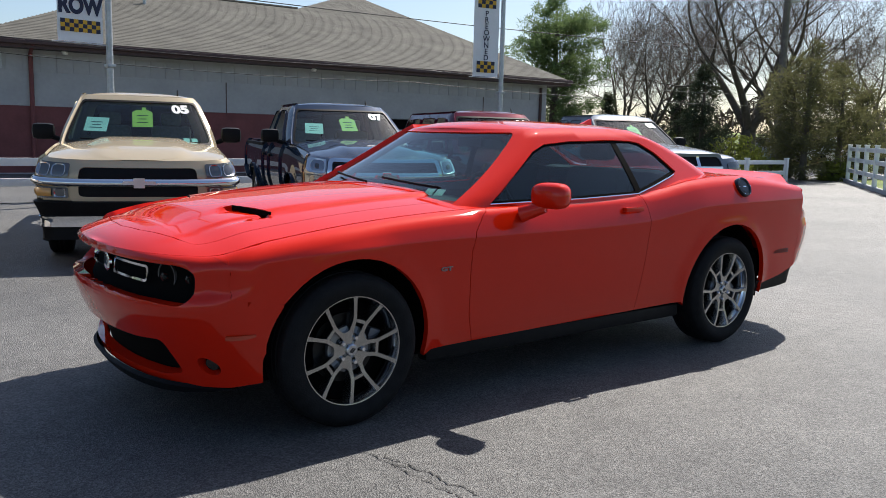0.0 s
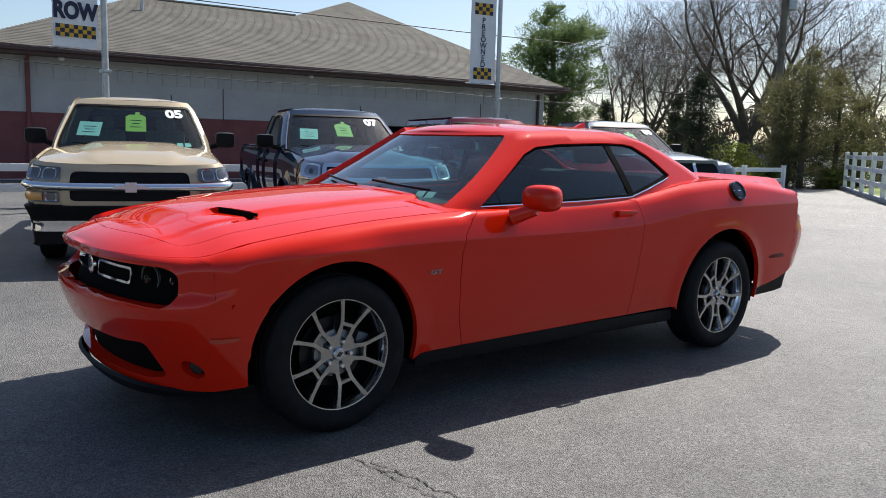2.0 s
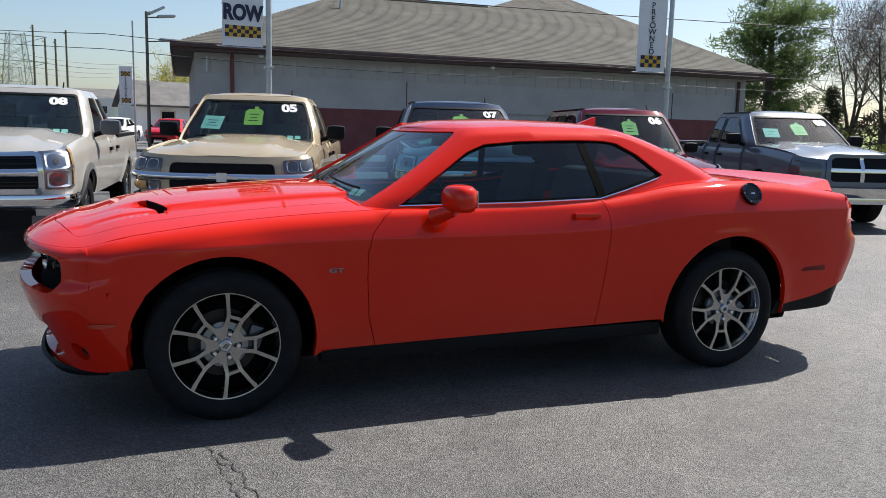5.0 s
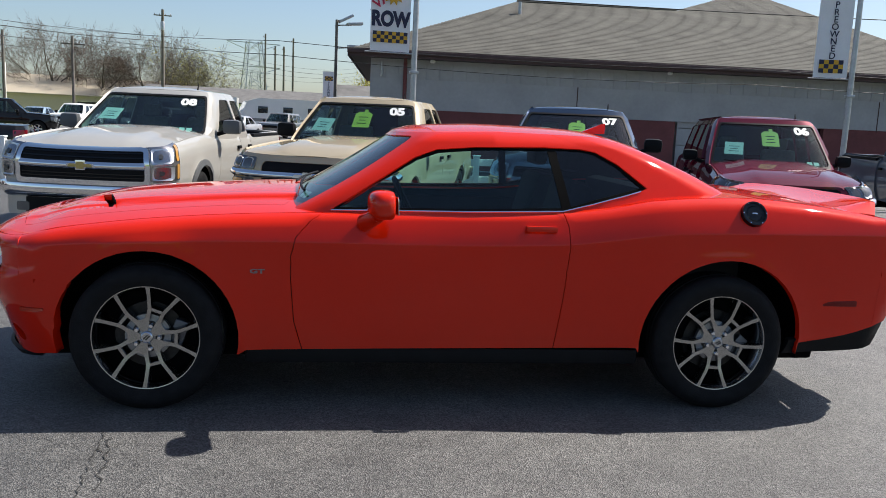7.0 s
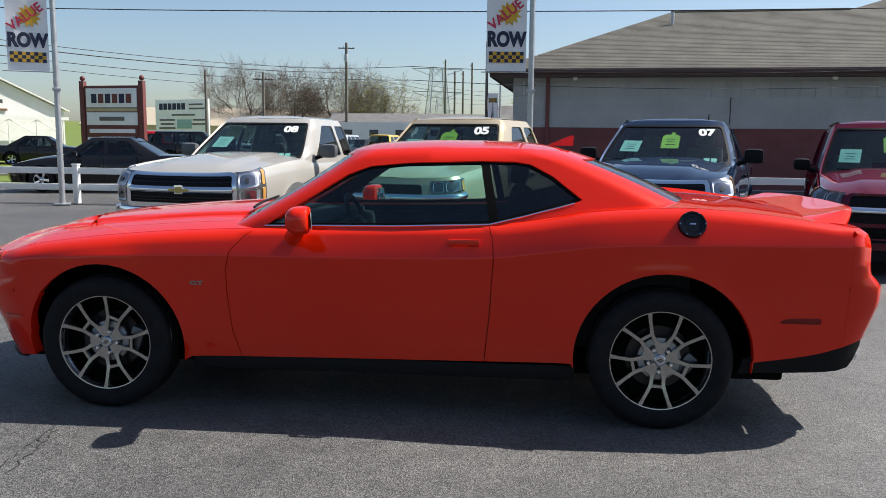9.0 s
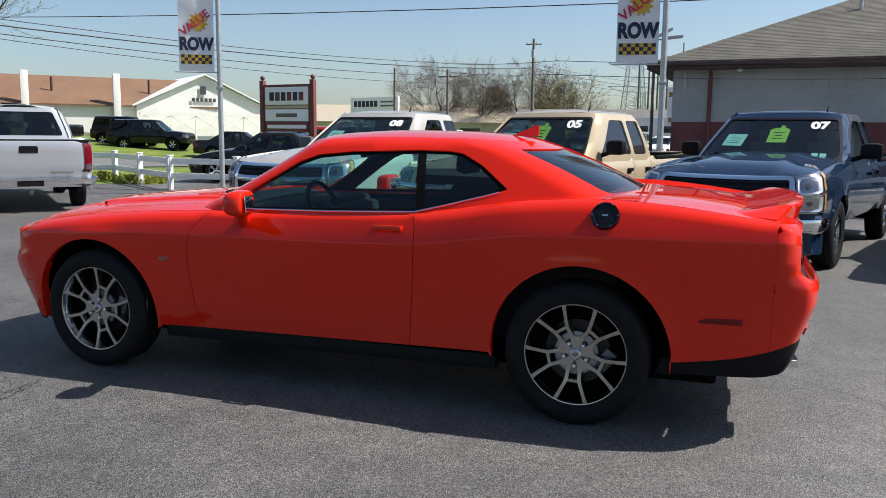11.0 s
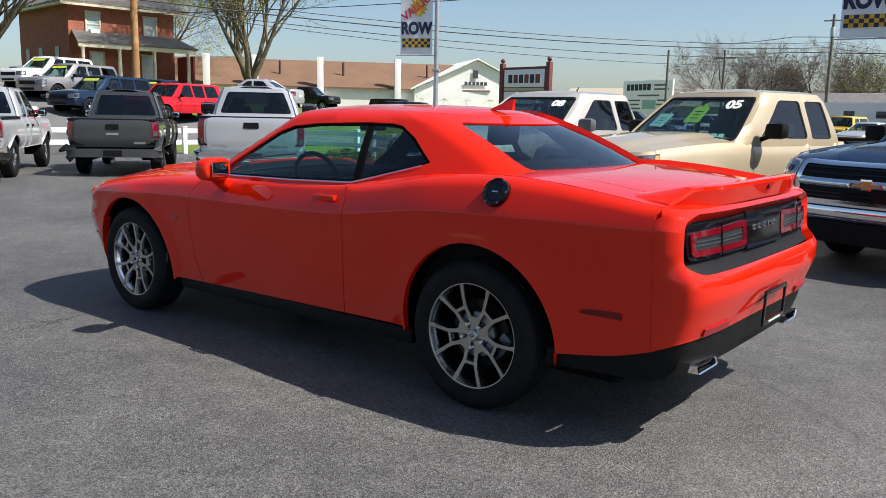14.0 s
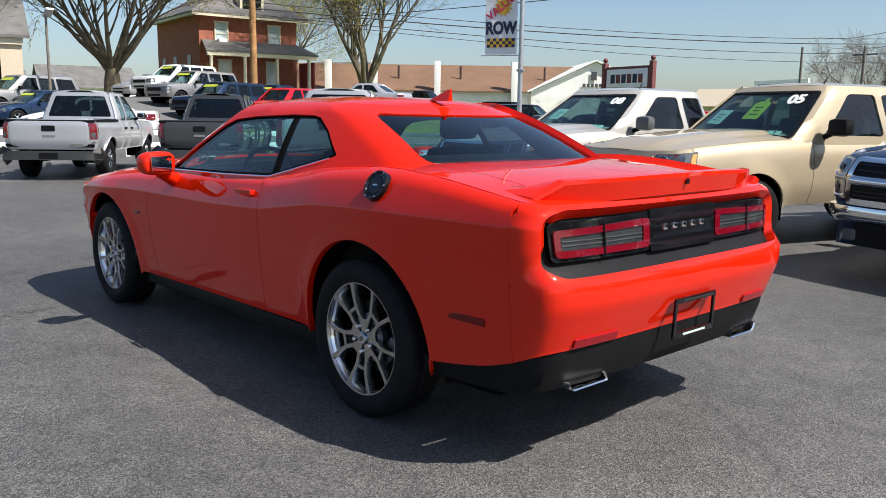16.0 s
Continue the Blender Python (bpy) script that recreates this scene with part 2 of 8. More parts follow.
def skin(P, outer, holes=(), step=0.06, rim=0.012, m=None, flip=False, exact=False, crease=()):
    """A panel of the surface P(u, v), bounded by outlines in u, v, with an inward turned edge."""
    from mathutils.geometry import delaunay_2d_cdt
    loops = [dense(outer, step * 0.6)] + [dense(h, step * 0.6) for h in holes]
    pts, edges, base = [], [], 0
    for lp in loops:
        k = len(lp)
        pts += [Vector(p) for p in lp]
        edges += [(base + i, base + (i + 1) % k) for i in range(k)]
        base += k
    O = np.array(loops[0])
    gx = np.arange(O[:, 0].min() + step * 0.5, O[:, 0].max(), step)
    gy = np.arange(O[:, 1].min() + step * 0.5, O[:, 1].max(), step)
    G = np.array([(x, y) for x in gx for y in gy]) if len(gx) and len(gy) else np.zeros((0, 2))
    if len(G):
        B = np.array([tuple(p) for p in pts])
        ok = inside(G, loops[0])
        for h in loops[1:]:
            ok &= ~inside(G, h)
        G = G[ok]
        if len(G):
            d = np.min(np.hypot(G[:, None, 0] - B[None, :, 0], G[:, None, 1] - B[None, :, 1]), axis=1)
            G = G[d > step * 0.45]
            if len(crease):
                C = np.array(crease)
                ok = inside(C, loops[0])
                for h in loops[1:]:
                    ok &= ~inside(C, h)
                C = C[ok]
            if len(crease) and len(C):
                C = C[np.min(np.hypot(C[:, None, 0] - B[None, :, 0], C[:, None, 1] - B[None, :, 1]), axis=1) > 0.006]
            if len(crease) and len(C):
                G = G[np.min(np.hypot(G[:, None, 0] - C[None, :, 0], G[:, None, 1] - C[None, :, 1]), axis=1) > 0.016]
                pts += [Vector(p) for p in C]
            pts += [Vector(p) for p in G]
    V, E, T = delaunay_2d_cdt(pts, edges, [], 0, 1e-6)[:3]
    V = np.array([tuple(v) for v in V])
    C = np.array([V[list(t)].mean(axis=0) for t in T])
    ok = inside(C, loops[0])
    for h in loops[1:]:
        ok &= ~inside(C, h)
    T = [t for t, k in zip(T, ok) if k]
    bm = bmesh.new()
    layer = bm.verts.layers.float_vector.new("true_normal") if exact else None
    bv = [bm.verts.new(P(float(q[0]), float(q[1]))) for q in V]
    for t in T:
        a, b, c = (V[i] for i in t)
        ccw = (b[0] - a[0]) * (c[1] - a[1]) - (b[1] - a[1]) * (c[0] - a[0]) > 0
        t = t if ccw != flip else t[::-1]
        try:
            bm.faces.new([bv[i] for i in t])
        except ValueError:
            continue
    bm.normal_update()
    if exact:
        e = 0.003
        for v, q in zip(bv, V):
            u0, v0 = float(q[0]), float(q[1])
            n = (Vector(P(u0 + e, v0)) - Vector(P(u0 - e, v0))).cross(Vector(P(u0, v0 + e)) - Vector(P(u0, v0 - e)))
            n = v.normal.copy() if n.length < 1e-9 else n.normalized()
            if n.dot(v.normal) < 0:
                n = -n
            v[layer] = n
    if rim:
        bm.verts.index_update()
        be = [x for x in bm.edges if len(x.link_faces) == 1]
        low = {}
        for x in be:
            for v in x.verts:
                if v not in low:
                    low[v] = (bm.verts.new(v.co), bm.verts.new(v.co - v.normal * rim)) if exact else (v, bm.verts.new(v.co - v.normal * rim))
        for x in be:
            lp = x.link_loops[0]
            a, b = lp.vert, lp.link_loop_next.vert
            bm.faces.new((low[b][0], low[a][0], low[a][1], low[b][1]))
    bmesh.ops.delete(bm, geom=[v for v in bm.verts if not v.link_faces], context='VERTS')
    if m is not None:
        bmesh.ops.transform(bm, matrix=m, verts=bm.verts[:])
    return bm


def pushed(P, d, flip=False):
    def f(u, v):
        e = 0.004
        a = (Vector(P(u + e, v)) - Vector(P(u - e, v))).cross(Vector(P(u, v + e)) - Vector(P(u, v - e)))
        a = a.normalized() if a.length > 1e-12 else Vector((-1, 0, 0))
        return tuple(Vector(P(u, v)) + a * (-d if flip else d))
    return f


def domed(P, d, rise, v0, v1, u0=None, u1=None):
    """The surface moved out by d, and by rise more along the middle of a band or patch."""
    def f(u, v):
        k = max(0.0, 1 - ((v - (v0 + v1) / 2) / ((v1 - v0) / 2)) ** 2)
        if u0 is not None:
            k *= max(0.0, 1 - ((u - (u0 + u1) / 2) / ((u1 - u0) / 2)) ** 2)
        e = 0.004
        a = (Vector(P(u + e, v)) - Vector(P(u - e, v))).cross(Vector(P(u, v + e)) - Vector(P(u, v - e)))
        a = a.normalized() if a.length > 1e-12 else Vector((-1, 0, 0))
        return tuple(Vector(P(u, v)) + a * (d + rise * k))
    return f


def drawn_in(P, kx, ky, c=0.4):
    """The surface P shrunk towards the car's middle."""
    return lambda u, v: (lambda p: (c + (p[0] - c) * kx, p[1] * ky, p[2]))(P(u, v))


def sweep(pts, r, seg=6):
    """A thin round bar through pts."""
    bm = bmesh.new()
    rings = []
    for i, p in enumerate(pts):
        d = (pts[min(i + 1, len(pts) - 1)] - pts[max(i - 1, 0)]).normalized()
        q = d.to_track_quat('Z', 'Y').to_matrix()
        rings.append([bm.verts.new(p + q @ Vector((r * math.cos(2 * math.pi * k / seg), r * math.sin(2 * math.pi * k / seg), 0))) for k in range(seg)])
    for A, B in zip(rings, rings[1:]):
        for k in range(seg):
            bm.faces.new((A[k], A[(k + 1) % seg], B[(k + 1) % seg], B[k]))
    bm.faces.new(rings[0][::-1])
    bm.faces.new(rings[-1])
    return bm


def text_mesh(words, size, material, name, parent, m, bold=0.0, depth=0.0015):
    c = bpy.data.curves.new(name, 'FONT')
    c.body, c.size, c.align_x, c.align_y = words, size, 'CENTER', 'CENTER'
    c.extrude, c.offset = depth, bold
    t = bpy.data.objects.new(name, c)
    scene.collection.objects.link(t)
    me = bpy.data.meshes.new_from_object(t)
    bpy.data.objects.remove(t)
    me.name = name
    me.materials.clear()
    me.materials.append(material)
    ob = new(name, me)
    ob.parent, ob.matrix_basis = parent, m
    return ob


# ---- vehicle surfaces ----
class Shell:
    """A closed body wall: plan outlines stacked from zb to zs, with a bowed nose and tail, and a lid over it.
    u runs in metres from the nose's middle round the side to the tail's middle (negative: the other side), v upwards."""

    def __init__(self, xn, xt, cn, ct, mn, mt, zb, zs, wide, H, lid=None, hn=0.9, ht=0.9):
        self.xn, self.xt, self.cn, self.ct, self.mn, self.mt = xn, xt, cn, ct, mn, mt
        self.zb, self.zs, self.wide, self.H, self.hn, self.ht = zb, zs, wide, H, hn, ht
        self.L = float(xt(0.5) - xn(0.5) - cn - ct)
        self.lid = lid
        self.U = hn + self.L + ht

    def xat(self, u, s):
        a0, a1 = self.xn(s) + self.cn, self.xt(s) - self.ct
        if u < self.hn:
            a = max(u / self.hn, 0.0)
            return a0 - self.cn * max(1 - a ** self.mn, 0.0) ** (1 / self.mn), a
        if u > self.hn + self.L:
            a = min(max((self.U - u) / self.ht, 0.0), 1.0)
            return a1 + self.ct * max(1 - a ** self.mt, 0.0) ** (1 / self.mt), a
        return a0 + (a1 - a0) * (u - self.hn) / self.L, 1.0

    def P(self, u, v):
        side = 1 if u < 0 else -1
        s = v / self.H
        x, a = self.xat(abs(u), s)
        zb, zs = self.zb(x), self.zs(x)
        z = zb + s * (zs - zb)
        return (x, side * a * self.wide(x, z), z)

    def inv(self, x, z):
        zb, zs = self.zb(x), self.zs(x)
        s = (z - zb) / (zs - zb)
        a0, a1 = self.xn(s) + self.cn, self.xt(s) - self.ct
        if x < a0:
            q = min(max((x - a0 + self.cn) / self.cn, 0.0), 1.0)
            u = self.hn * (1 - (1 - q) ** self.mn) ** (1 / self.mn)
        elif x > a1:
            q = min(max((a1 + self.ct - x) / self.ct, 0.0), 1.0)
            u = self.U - self.ht * (1 - (1 - q) ** self.mt) ** (1 / self.mt)
        else:
            u = self.hn + self.L * (x - a0) / (a1 - a0)
        return (u, s * self.H)

    def edge(self, x):
        """Half width of the lid at x."""
        a0, a1 = self.xn(1.0) + self.cn, self.xt(1.0) - self.ct
        a = 1.0
        if x < a0:
            q = min(max((x - a0 + self.cn) / self.cn, 0.0), 1.0)
            a = (1 - (1 - q) ** self.mn) ** (1 / self.mn)
        elif x > a1:
            q = min(max((a1 + self.ct - x) / self.ct, 0.0), 1.0)
            a = (1 - (1 - q) ** self.mt) ** (1 / self.mt)
        return a * float(self.wide(x, self.zs(x)))

    def top(self, x, w):
        """The lid: w from -1 to 1 across (in units of 0.8 m)."""
        b = min(max(w / 0.8, -1), 1)
        y = b * self.edge(x)
        return (x, -y, self.zs(x) + float(self.lid(x, y, abs(b))))

    def side(self, poly, n=0):
        return [self.inv(x, z) for x, z in dense(poly, 0.05)]

    def other(self, poly):
        return [(-u, v) for u, v in poly]


def arch(x, z, r, zb, n=26):
    """A wheel opening's outline, open to below zb."""
    a = math.asin(max(-1, min(1, (zb - z) / r)))
    return [(x + r * math.cos(a + (math.pi - 2 * a) * i / n), z + r * math.sin(a + (math.pi - 2 * a) * i / n)) for i in range(n + 1)]


def roll(z, top, r):
    t = min(max((z - (top - r)) / r, 0.0), 1.0)
    return r * (1 - math.sqrt(max(1 - t * t, 0.0)))


def add_tyre(bm, R, r, w):
    h = w / 2
    prof = [(r - 0.005, -h * 0.86), (r + (R - r) * 0.25, -h * 0.98), (r + (R - r) * 0.55, -h), (R - 0.03, -h * 0.94), (R - 0.010, -h * 0.80),
            (R - 0.003, -h * 0.70), (R - 0.003, -h * 0.36), (R - 0.010, -h * 0.345), (R - 0.010, -h * 0.30), (R, -h * 0.285), (R, -h * 0.04), (R - 0.009, -h * 0.03),
            (R - 0.009, h * 0.03), (R, h * 0.04), (R, h * 0.285), (R - 0.010, h * 0.30), (R - 0.010, h * 0.345), (R - 0.003, h * 0.36), (R - 0.003, h * 0.70), (R - 0.010, h * 0.8), (R - 0.03, h * 0.94),
            (r + (R - r) * 0.55, h), (r + (R - r) * 0.25, h * 0.98), (r - 0.005, h * 0.86), (r - 0.02, h * 0.5), (r - 0.02, -h * 0.5), (r - 0.005, -h * 0.86)]
    return add_lathe(bm, prof, 64)


def ribbon(bm, pts, widths, y0, y1):
    """A bar of varying width along pts (x, z) in the wheel's plane, from face y0 back to y1."""
    n = len(pts)
    rows = []
    for i, (x, z) in enumerate(pts):
        a, b = Vector(pts[max(i - 1, 0)]), Vector(pts[min(i + 1, n - 1)])
        d = (b - a).normalized()
        nx, nz = -d.y, d.x
        w = widths[i]
        yf = y0[i]
        rows.append([bm.verts.new((x + nx * w * k, yv, z + nz * w * k)) for k, yv in ((-1.25, y1), (-1, yf + 0.006), (-0.8, yf), (0.8, yf), (1, yf + 0.006), (1.25, y1))])
    fs = []
    for A, B in zip(rows, rows[1:]):
        for j in range(5):
            fs.append(bm.faces.new((A[j], A[j + 1], B[j + 1], B[j])))
    bmesh.ops.recalc_face_normals(bm, faces=fs)
    for f in fs:
        f.normal_update()
    return bm


def coupe_wheel(parent, m):
    """A nineteen inch wheel with five split pairs of spokes; its face looks to -y."""
    w = new("wheel")
    w.parent, w.matrix_basis = parent, m
    part("tyre", add_tyre(bmesh.new(), 0.366, 0.262, 0.235), RUBBER, w, "black tyre with low sidewall", 40)
    rim = bmesh.new()
    add_lathe(rim, [(0.240, 0.10), (0.240, -0.06), (0.246, -0.088), (0.252, -0.100), (0.262, -0.102), (0.266, -0.094), (0.264, -0.082)], 72)
    part("rim", rim, ALLOY_FACE, w, "satin graphite rim lip", 35)
    part("rim_barrel", add_lathe(bmesh.new(), [(0.234, 0.07), (0.229, 0.0), (0.232, -0.06), (0.244, -0.086)], 72), CHROME, w, "bright polished rim barrel", 35)
    for k in range(5):
        t0 = radians(90 + 72 * k)
        ca, sa = math.cos(t0), math.sin(t0)
        at_ = lambda a, o: (a * ca - o * sa, a * sa + o * ca)
        sp = bmesh.new()
        for sg in (-1, 1):
            keys = ((0.040, 0.0300, 0.0120, -0.074), (0.080, 0.0300, 0.0120, -0.077), (0.115, 0.0308, 0.0115, -0.081), (0.136, 0.0330, 0.0115, -0.084), (0.156, 0.0405, 0.0108, -0.088), (0.205, 0.0610, 0.0105, -0.094), (0.236, 0.0755, 0.0130, -0.098), (0.248, 0.0812, 0.0180, -0.099))
            ribbon(sp, [at_(a, sg * o) for a, o, _, _ in keys], [w_ for _, _, w_, _ in keys], [f_ for _, _, _, f_ in keys], -0.030)
        ribbon(sp, [at_(0.139, -0.036), at_(0.139, 0.036)], [0.0095, 0.0095], [-0.083, -0.083], -0.03)
        ca, sa = math.cos(t0 + radians(36)), math.sin(t0 + radians(36))
        web = [at_(0.030, -0.014), at_(0.075, -0.034), at_(0.112, -0.052), at_(0.100, -0.034), at_(0.092, -0.014), at_(0.090, 0.0), at_(0.092, 0.014), at_(0.100, 0.034), at_(0.112, 0.052), at_(0.075, 0.034), at_(0.030, 0.014)]
        add_prism(sp, web, -0.077, -0.030)
        part("spoke", sp, ALLOY_FACE, w, "satin graphite split spoke pair", 40)
        c0 = (0.060 * math.cos(t0), 0, 0.060 * math.sin(t0))
        part("lug_nut", add_lathe(bmesh.new(), [(0.0001, -0.092), (0.0085, -0.092), (0.0115, -0.086), (0.0125, -0.05)], 10, c=c0), CHROME, w, "bright lug nut")
        part("lug_pocket", add_lathe(bmesh.new(), [(0.0001, -0.062), (0.019, -0.062), (0.020, -0.03)], 18, c=c0), BLACK_GLOSS, w, "dark lug pocket")
    part("hub", add_lathe(bmesh.new(), [(0.0001, -0.074), (0.034, -0.074), (0.042, -0.070), (0.046, -0.056), (0.110, -0.050), (0.112, -0.03), (0.07, 0.02)], 40), HUB_GREY, w)
    cap = part("centre_cap", add_lathe(bmesh.new(), [(0.0001, -0.090), (0.024, -0.090), (0.029, -0.086), (0.031, -0.074)], 28), ALLOY, w)
    bars = bmesh.new()
    for d in (-0.005, 0.006):
        add_prism(bars, [(d - 0.008, -0.012), (d - 0.002, -0.012), (d + 0.008, 0.012), (d + 0.002, 0.012)], -0.0925, -0.089)
    part("cap_mark", bars, BLACK_GLOSS, cap, "two slanted black bars", 0)
    part("brake_disc", add_lathe(bmesh.new(), [(0.07, -0.01), (0.165, -0.01), (0.165, 0.015), (0.07, 0.015)], 40), BRAKE, w)
    part("caliper", box((0.13, -0.005, 0.06), (0.075, 0.07, 0.13), 0.015), ALLOY_DARK, w)
    # added black disc: stands in for the shade behind the spokes
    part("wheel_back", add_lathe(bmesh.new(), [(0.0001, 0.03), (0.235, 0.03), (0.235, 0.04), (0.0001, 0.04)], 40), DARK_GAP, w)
    return w


def pushed_out(P, d):
    return lambda u, v: (lambda p: (p[0] + d, p[1] * (1 + d * 0.3), p[2]))(P(u, v))


# ---- the coupe ----
RED_REFLECT = mat("red_reflector", (0.30, 0.004, 0.010), 0.3, vary=0.15, scale=60)
SIDE_RED = mat("dark_red_marker", (0.16, 0.010, 0.008), 0.4, vary=0.15, scale=60, spec=0.2)
MARKER = mat("orange_marker", (0.46, 0.030, 0.006), 0.25, coat=1.0, vary=0.1)


def build_coupe():
    car = thing("coupe_car", "glossy orange-red two-door coupe parked on the asphalt", "car")
    zs = curve([(-2.46, 0.825), (-2.3, 0.828), (-2.12, 0.834), (-1.9, 0.884), (-1.7, 0.914), (-1.475, 0.942), (-0.9, 0.985), (-0.4, 1.003), (0.5, 1.028), (0.8, 1.06), (1.15, 1.115), (1.6, 1.138), (1.87, 1.122), (2.18, 1.085), (2.374, 1.058), (2.6, 1.035)])
    zb = curve([(-2.46, 0.235), (-2.0, 0.25), (-1.5, 0.28), (-1.0, 0.295), (1.0, 0.325), (1.92, 0.365), (2.2, 0.405), (2.374, 0.455), (2.5, 0.505), (2.62, 0.525)])
    zc = curve([(-2.46, 0.70), (-1.9, 0.81), (-1.4, 0.845), (-0.8, 0.856), (0.0, 0.858), (0.6, 0.875), (0.87, 0.908), (1.2, 0.948), (1.7, 0.962), (2.6, 0.968)])
    W = curve([(-2.46, 0.90), (-2.1, 0.925), (-1.475, 0.952), (-0.8, 0.945), (0.0, 0.94), (0.6, 0.942), (1.2, 0.955), (1.6, 0.962), (2.1, 0.948), (2.6, 0.915)])
    lean = curve([(-2.46, 0.20), (-1.4, 0.50), (-0.6, 0.46), (0.5, 0.42), (1.0, 0.48), (1.5, 0.52), (2.6, 0.40)])

    def wide(x, z):
        w, c, top = float(W(x)), float(zc(x)), float(zs(x))
        y = w
        if z > c:
            y -= (z - c) * float(lean(x)) * 0.75 + (z - c) ** 2 * 0.7
        else:
            q = (c - z) / max(c - 0.3, 0.1)
            y -= 0.044 * q + 0.024 * q ** 2.6
        for hx in (-1.475, 1.475):
            d = math.hypot(x - hx, z - 0.36) - 0.445
            if d < 0.2:
                y += 0.014 * (math.exp(-(d / 0.06) ** 2) if d > 0 else 1.0)
        return y - roll(z, top, 0.035 + 0.035 * min(max((-0.7 - x) / 0.6, 0.0), 1.0))

    xn = curve([(0, -2.285), (0.15, -2.31), (0.3, -2.34), (0.5, -2.385), (0.64, -2.405), (0.69, -2.395), (0.74, -2.365), (0.90, -2.355), (0.965, -2.378), (1.0, -2.365)])
    xt = curve([(0, 2.545), (0.15, 2.575), (0.35, 2.605), (0.46, 2.605), (0.53, 2.58), (0.60, 2.55), (0.95, 2.525), (1.0, 2.495)])
    hood_c = curve([(-2.46, 0.0), (-2.365, 0.002), (-2.32, 0.028), (-2.25, 0.056), (-2.12, 0.080), (-1.9, 0.083), (-1.7, 0.080), (-1.475, 0.074), (-0.9, 0.07), (-0.5, 0.05), (1.2, 0.012), (1.7, 0.016), (2.2, 0.030), (2.45, 0.012), (2.5, 0.004)])

    def lid(x, y, b):
        z = float(hood_c(x)) * (1 - b ** 2.4)
        if x < -0.7:
            k = min(max((x + 2.25) / 0.5, 0), 1)
            e = min(max((0.575 + 0.02 * x - abs(y)) / 0.045, 0), 1)
            z += 0.020 * k * e * e * (3 - 2 * e)
            mouth = -1.80 + (min(max(abs(y), 0.25), 0.56) - 0.25) * 0.32
            dip = min(max((x - mouth + 0.42) / 0.40, 0), 1) if x < mouth - 0.008 else 0.0
            f = min(max((0.135 - abs(abs(y) - 0.41)) / 0.03, 0), 1)
            z -= 0.020 * dip * dip * f * f * (3 - 2 * f)
        return z
    S = Shell(xn, xt, 0.42, 0.155, 2.2, 3.7, zb, zs, wide, 0.72, lid)
    line = [S.inv(x, float(zc(x)) + dz) for x in np.arange(-1.9, 2.36, 0.03) for dz in (-0.006, 0.0, 0.006)]
    fa, ra = arch(-1.475, 0.36, 0.438, 0.27), arch(1.486, 0.365, 0.452, 0.30)
    lo = lambda x: float(zb(x)) + 0.001
    hi = lambda x: float(zs(x)) - 0.001
    bot = lambda a, b: [(x, lo(x)) for x in np.linspace(a, b, 12)]
    top = lambda a, b: [(x, hi(x)) for x in np.linspace(a, b, 16)]
    g = 0.0020
    door_f = [(-0.640, hi(-0.64)), (-0.70, 0.955), (-0.765, 0.88), (-0.785, 0.80), (-0.787, 0.66), (-0.770, 0.45), (-0.728, lo(-0.73))]
    door_r = [(0.575, lo(0.575)), (0.600, 0.58), (0.617, 0.85), (0.612, 0.95), (0.590, hi(0.59))]
    seam = [(-2.06, 0.655), (-1.95, 0.640), (-1.832, 0.622)]
    over = [p for p in fa[::-1] if p[0] > -1.828 and (p[1] > 0.3 or p[0] > -1.4)]
    fend = [(x, z + 0.0003) for x, z in seam] + over + bot(-1.03, -0.728 - g)[1:] + [(x - g, z) for x, z in door_f[::-1]] + top(-0.66, -2.06)
    door = [(x + g, z) for x, z in door_f] + bot(-0.70, 0.56) + [(x - g, z) for x, z in door_r] + top(0.57, -0.62)
    quart = [(x + g, z) for x, z in door_r[::-1]] + bot(0.60, 1.02) + ra[::-1] + bot(1.93, 2.374) + [(2.374, z) for z in np.linspace(lo(2.374) + 0.03, hi(2.374), 12)] + top(2.36, 0.61)
    for sgn, nm in ((1, ""), (-1, "")):
        f = (lambda p: S.side(p)) if sgn == 1 else (lambda p: S.other(S.side(p)))
        part("front_fender", skin(S.P, f(fend), crease=line if sgn == 1 else S.other(line), exact=True, step=0.05, rim=0.03, flip=sgn < 0), RED, car)
        part("door", skin(S.P, f(door), crease=line if sgn == 1 else S.other(line), exact=True, step=0.05, rim=0.02, flip=sgn < 0), RED, car)
        part("quarter_panel", skin(S.P, f(quart), crease=line if sgn == 1 else S.other(line), exact=True, step=0.05, rim=0.03, flip=sgn < 0), RED, car)

    # nose cover with its openings
    hz = lambda z: (z - 0.235) / 0.59 * 0.72
    front_arch = [p for p in fa[::-1] if p[0] < -1.83 and p[1] < 0.62]
    chain = dense([(x, max(z, lo(x))) for x, z in front_arch] + [(x, z - 0.0003) for x, z in seam[::-1]] + [(-2.0603, z) for z in np.linspace(0.67, hi(-2.0603), 8)], 10.0)
    chain = [(float(p[0]), float(p[1])) for p in chain]
    nose_l = [S.inv(x, z) for x, z in chain]
    outer = nose_l + [(u, 0.7195) for u in np.linspace(nose_l[-1][0], -nose_l[-1][0], 40)[1:-1]] + S.other(nose_l[::-1]) + [(u, 0.001) for u in np.linspace(-nose_l[0][0], nose_l[0][0], 40)[1:-1]]
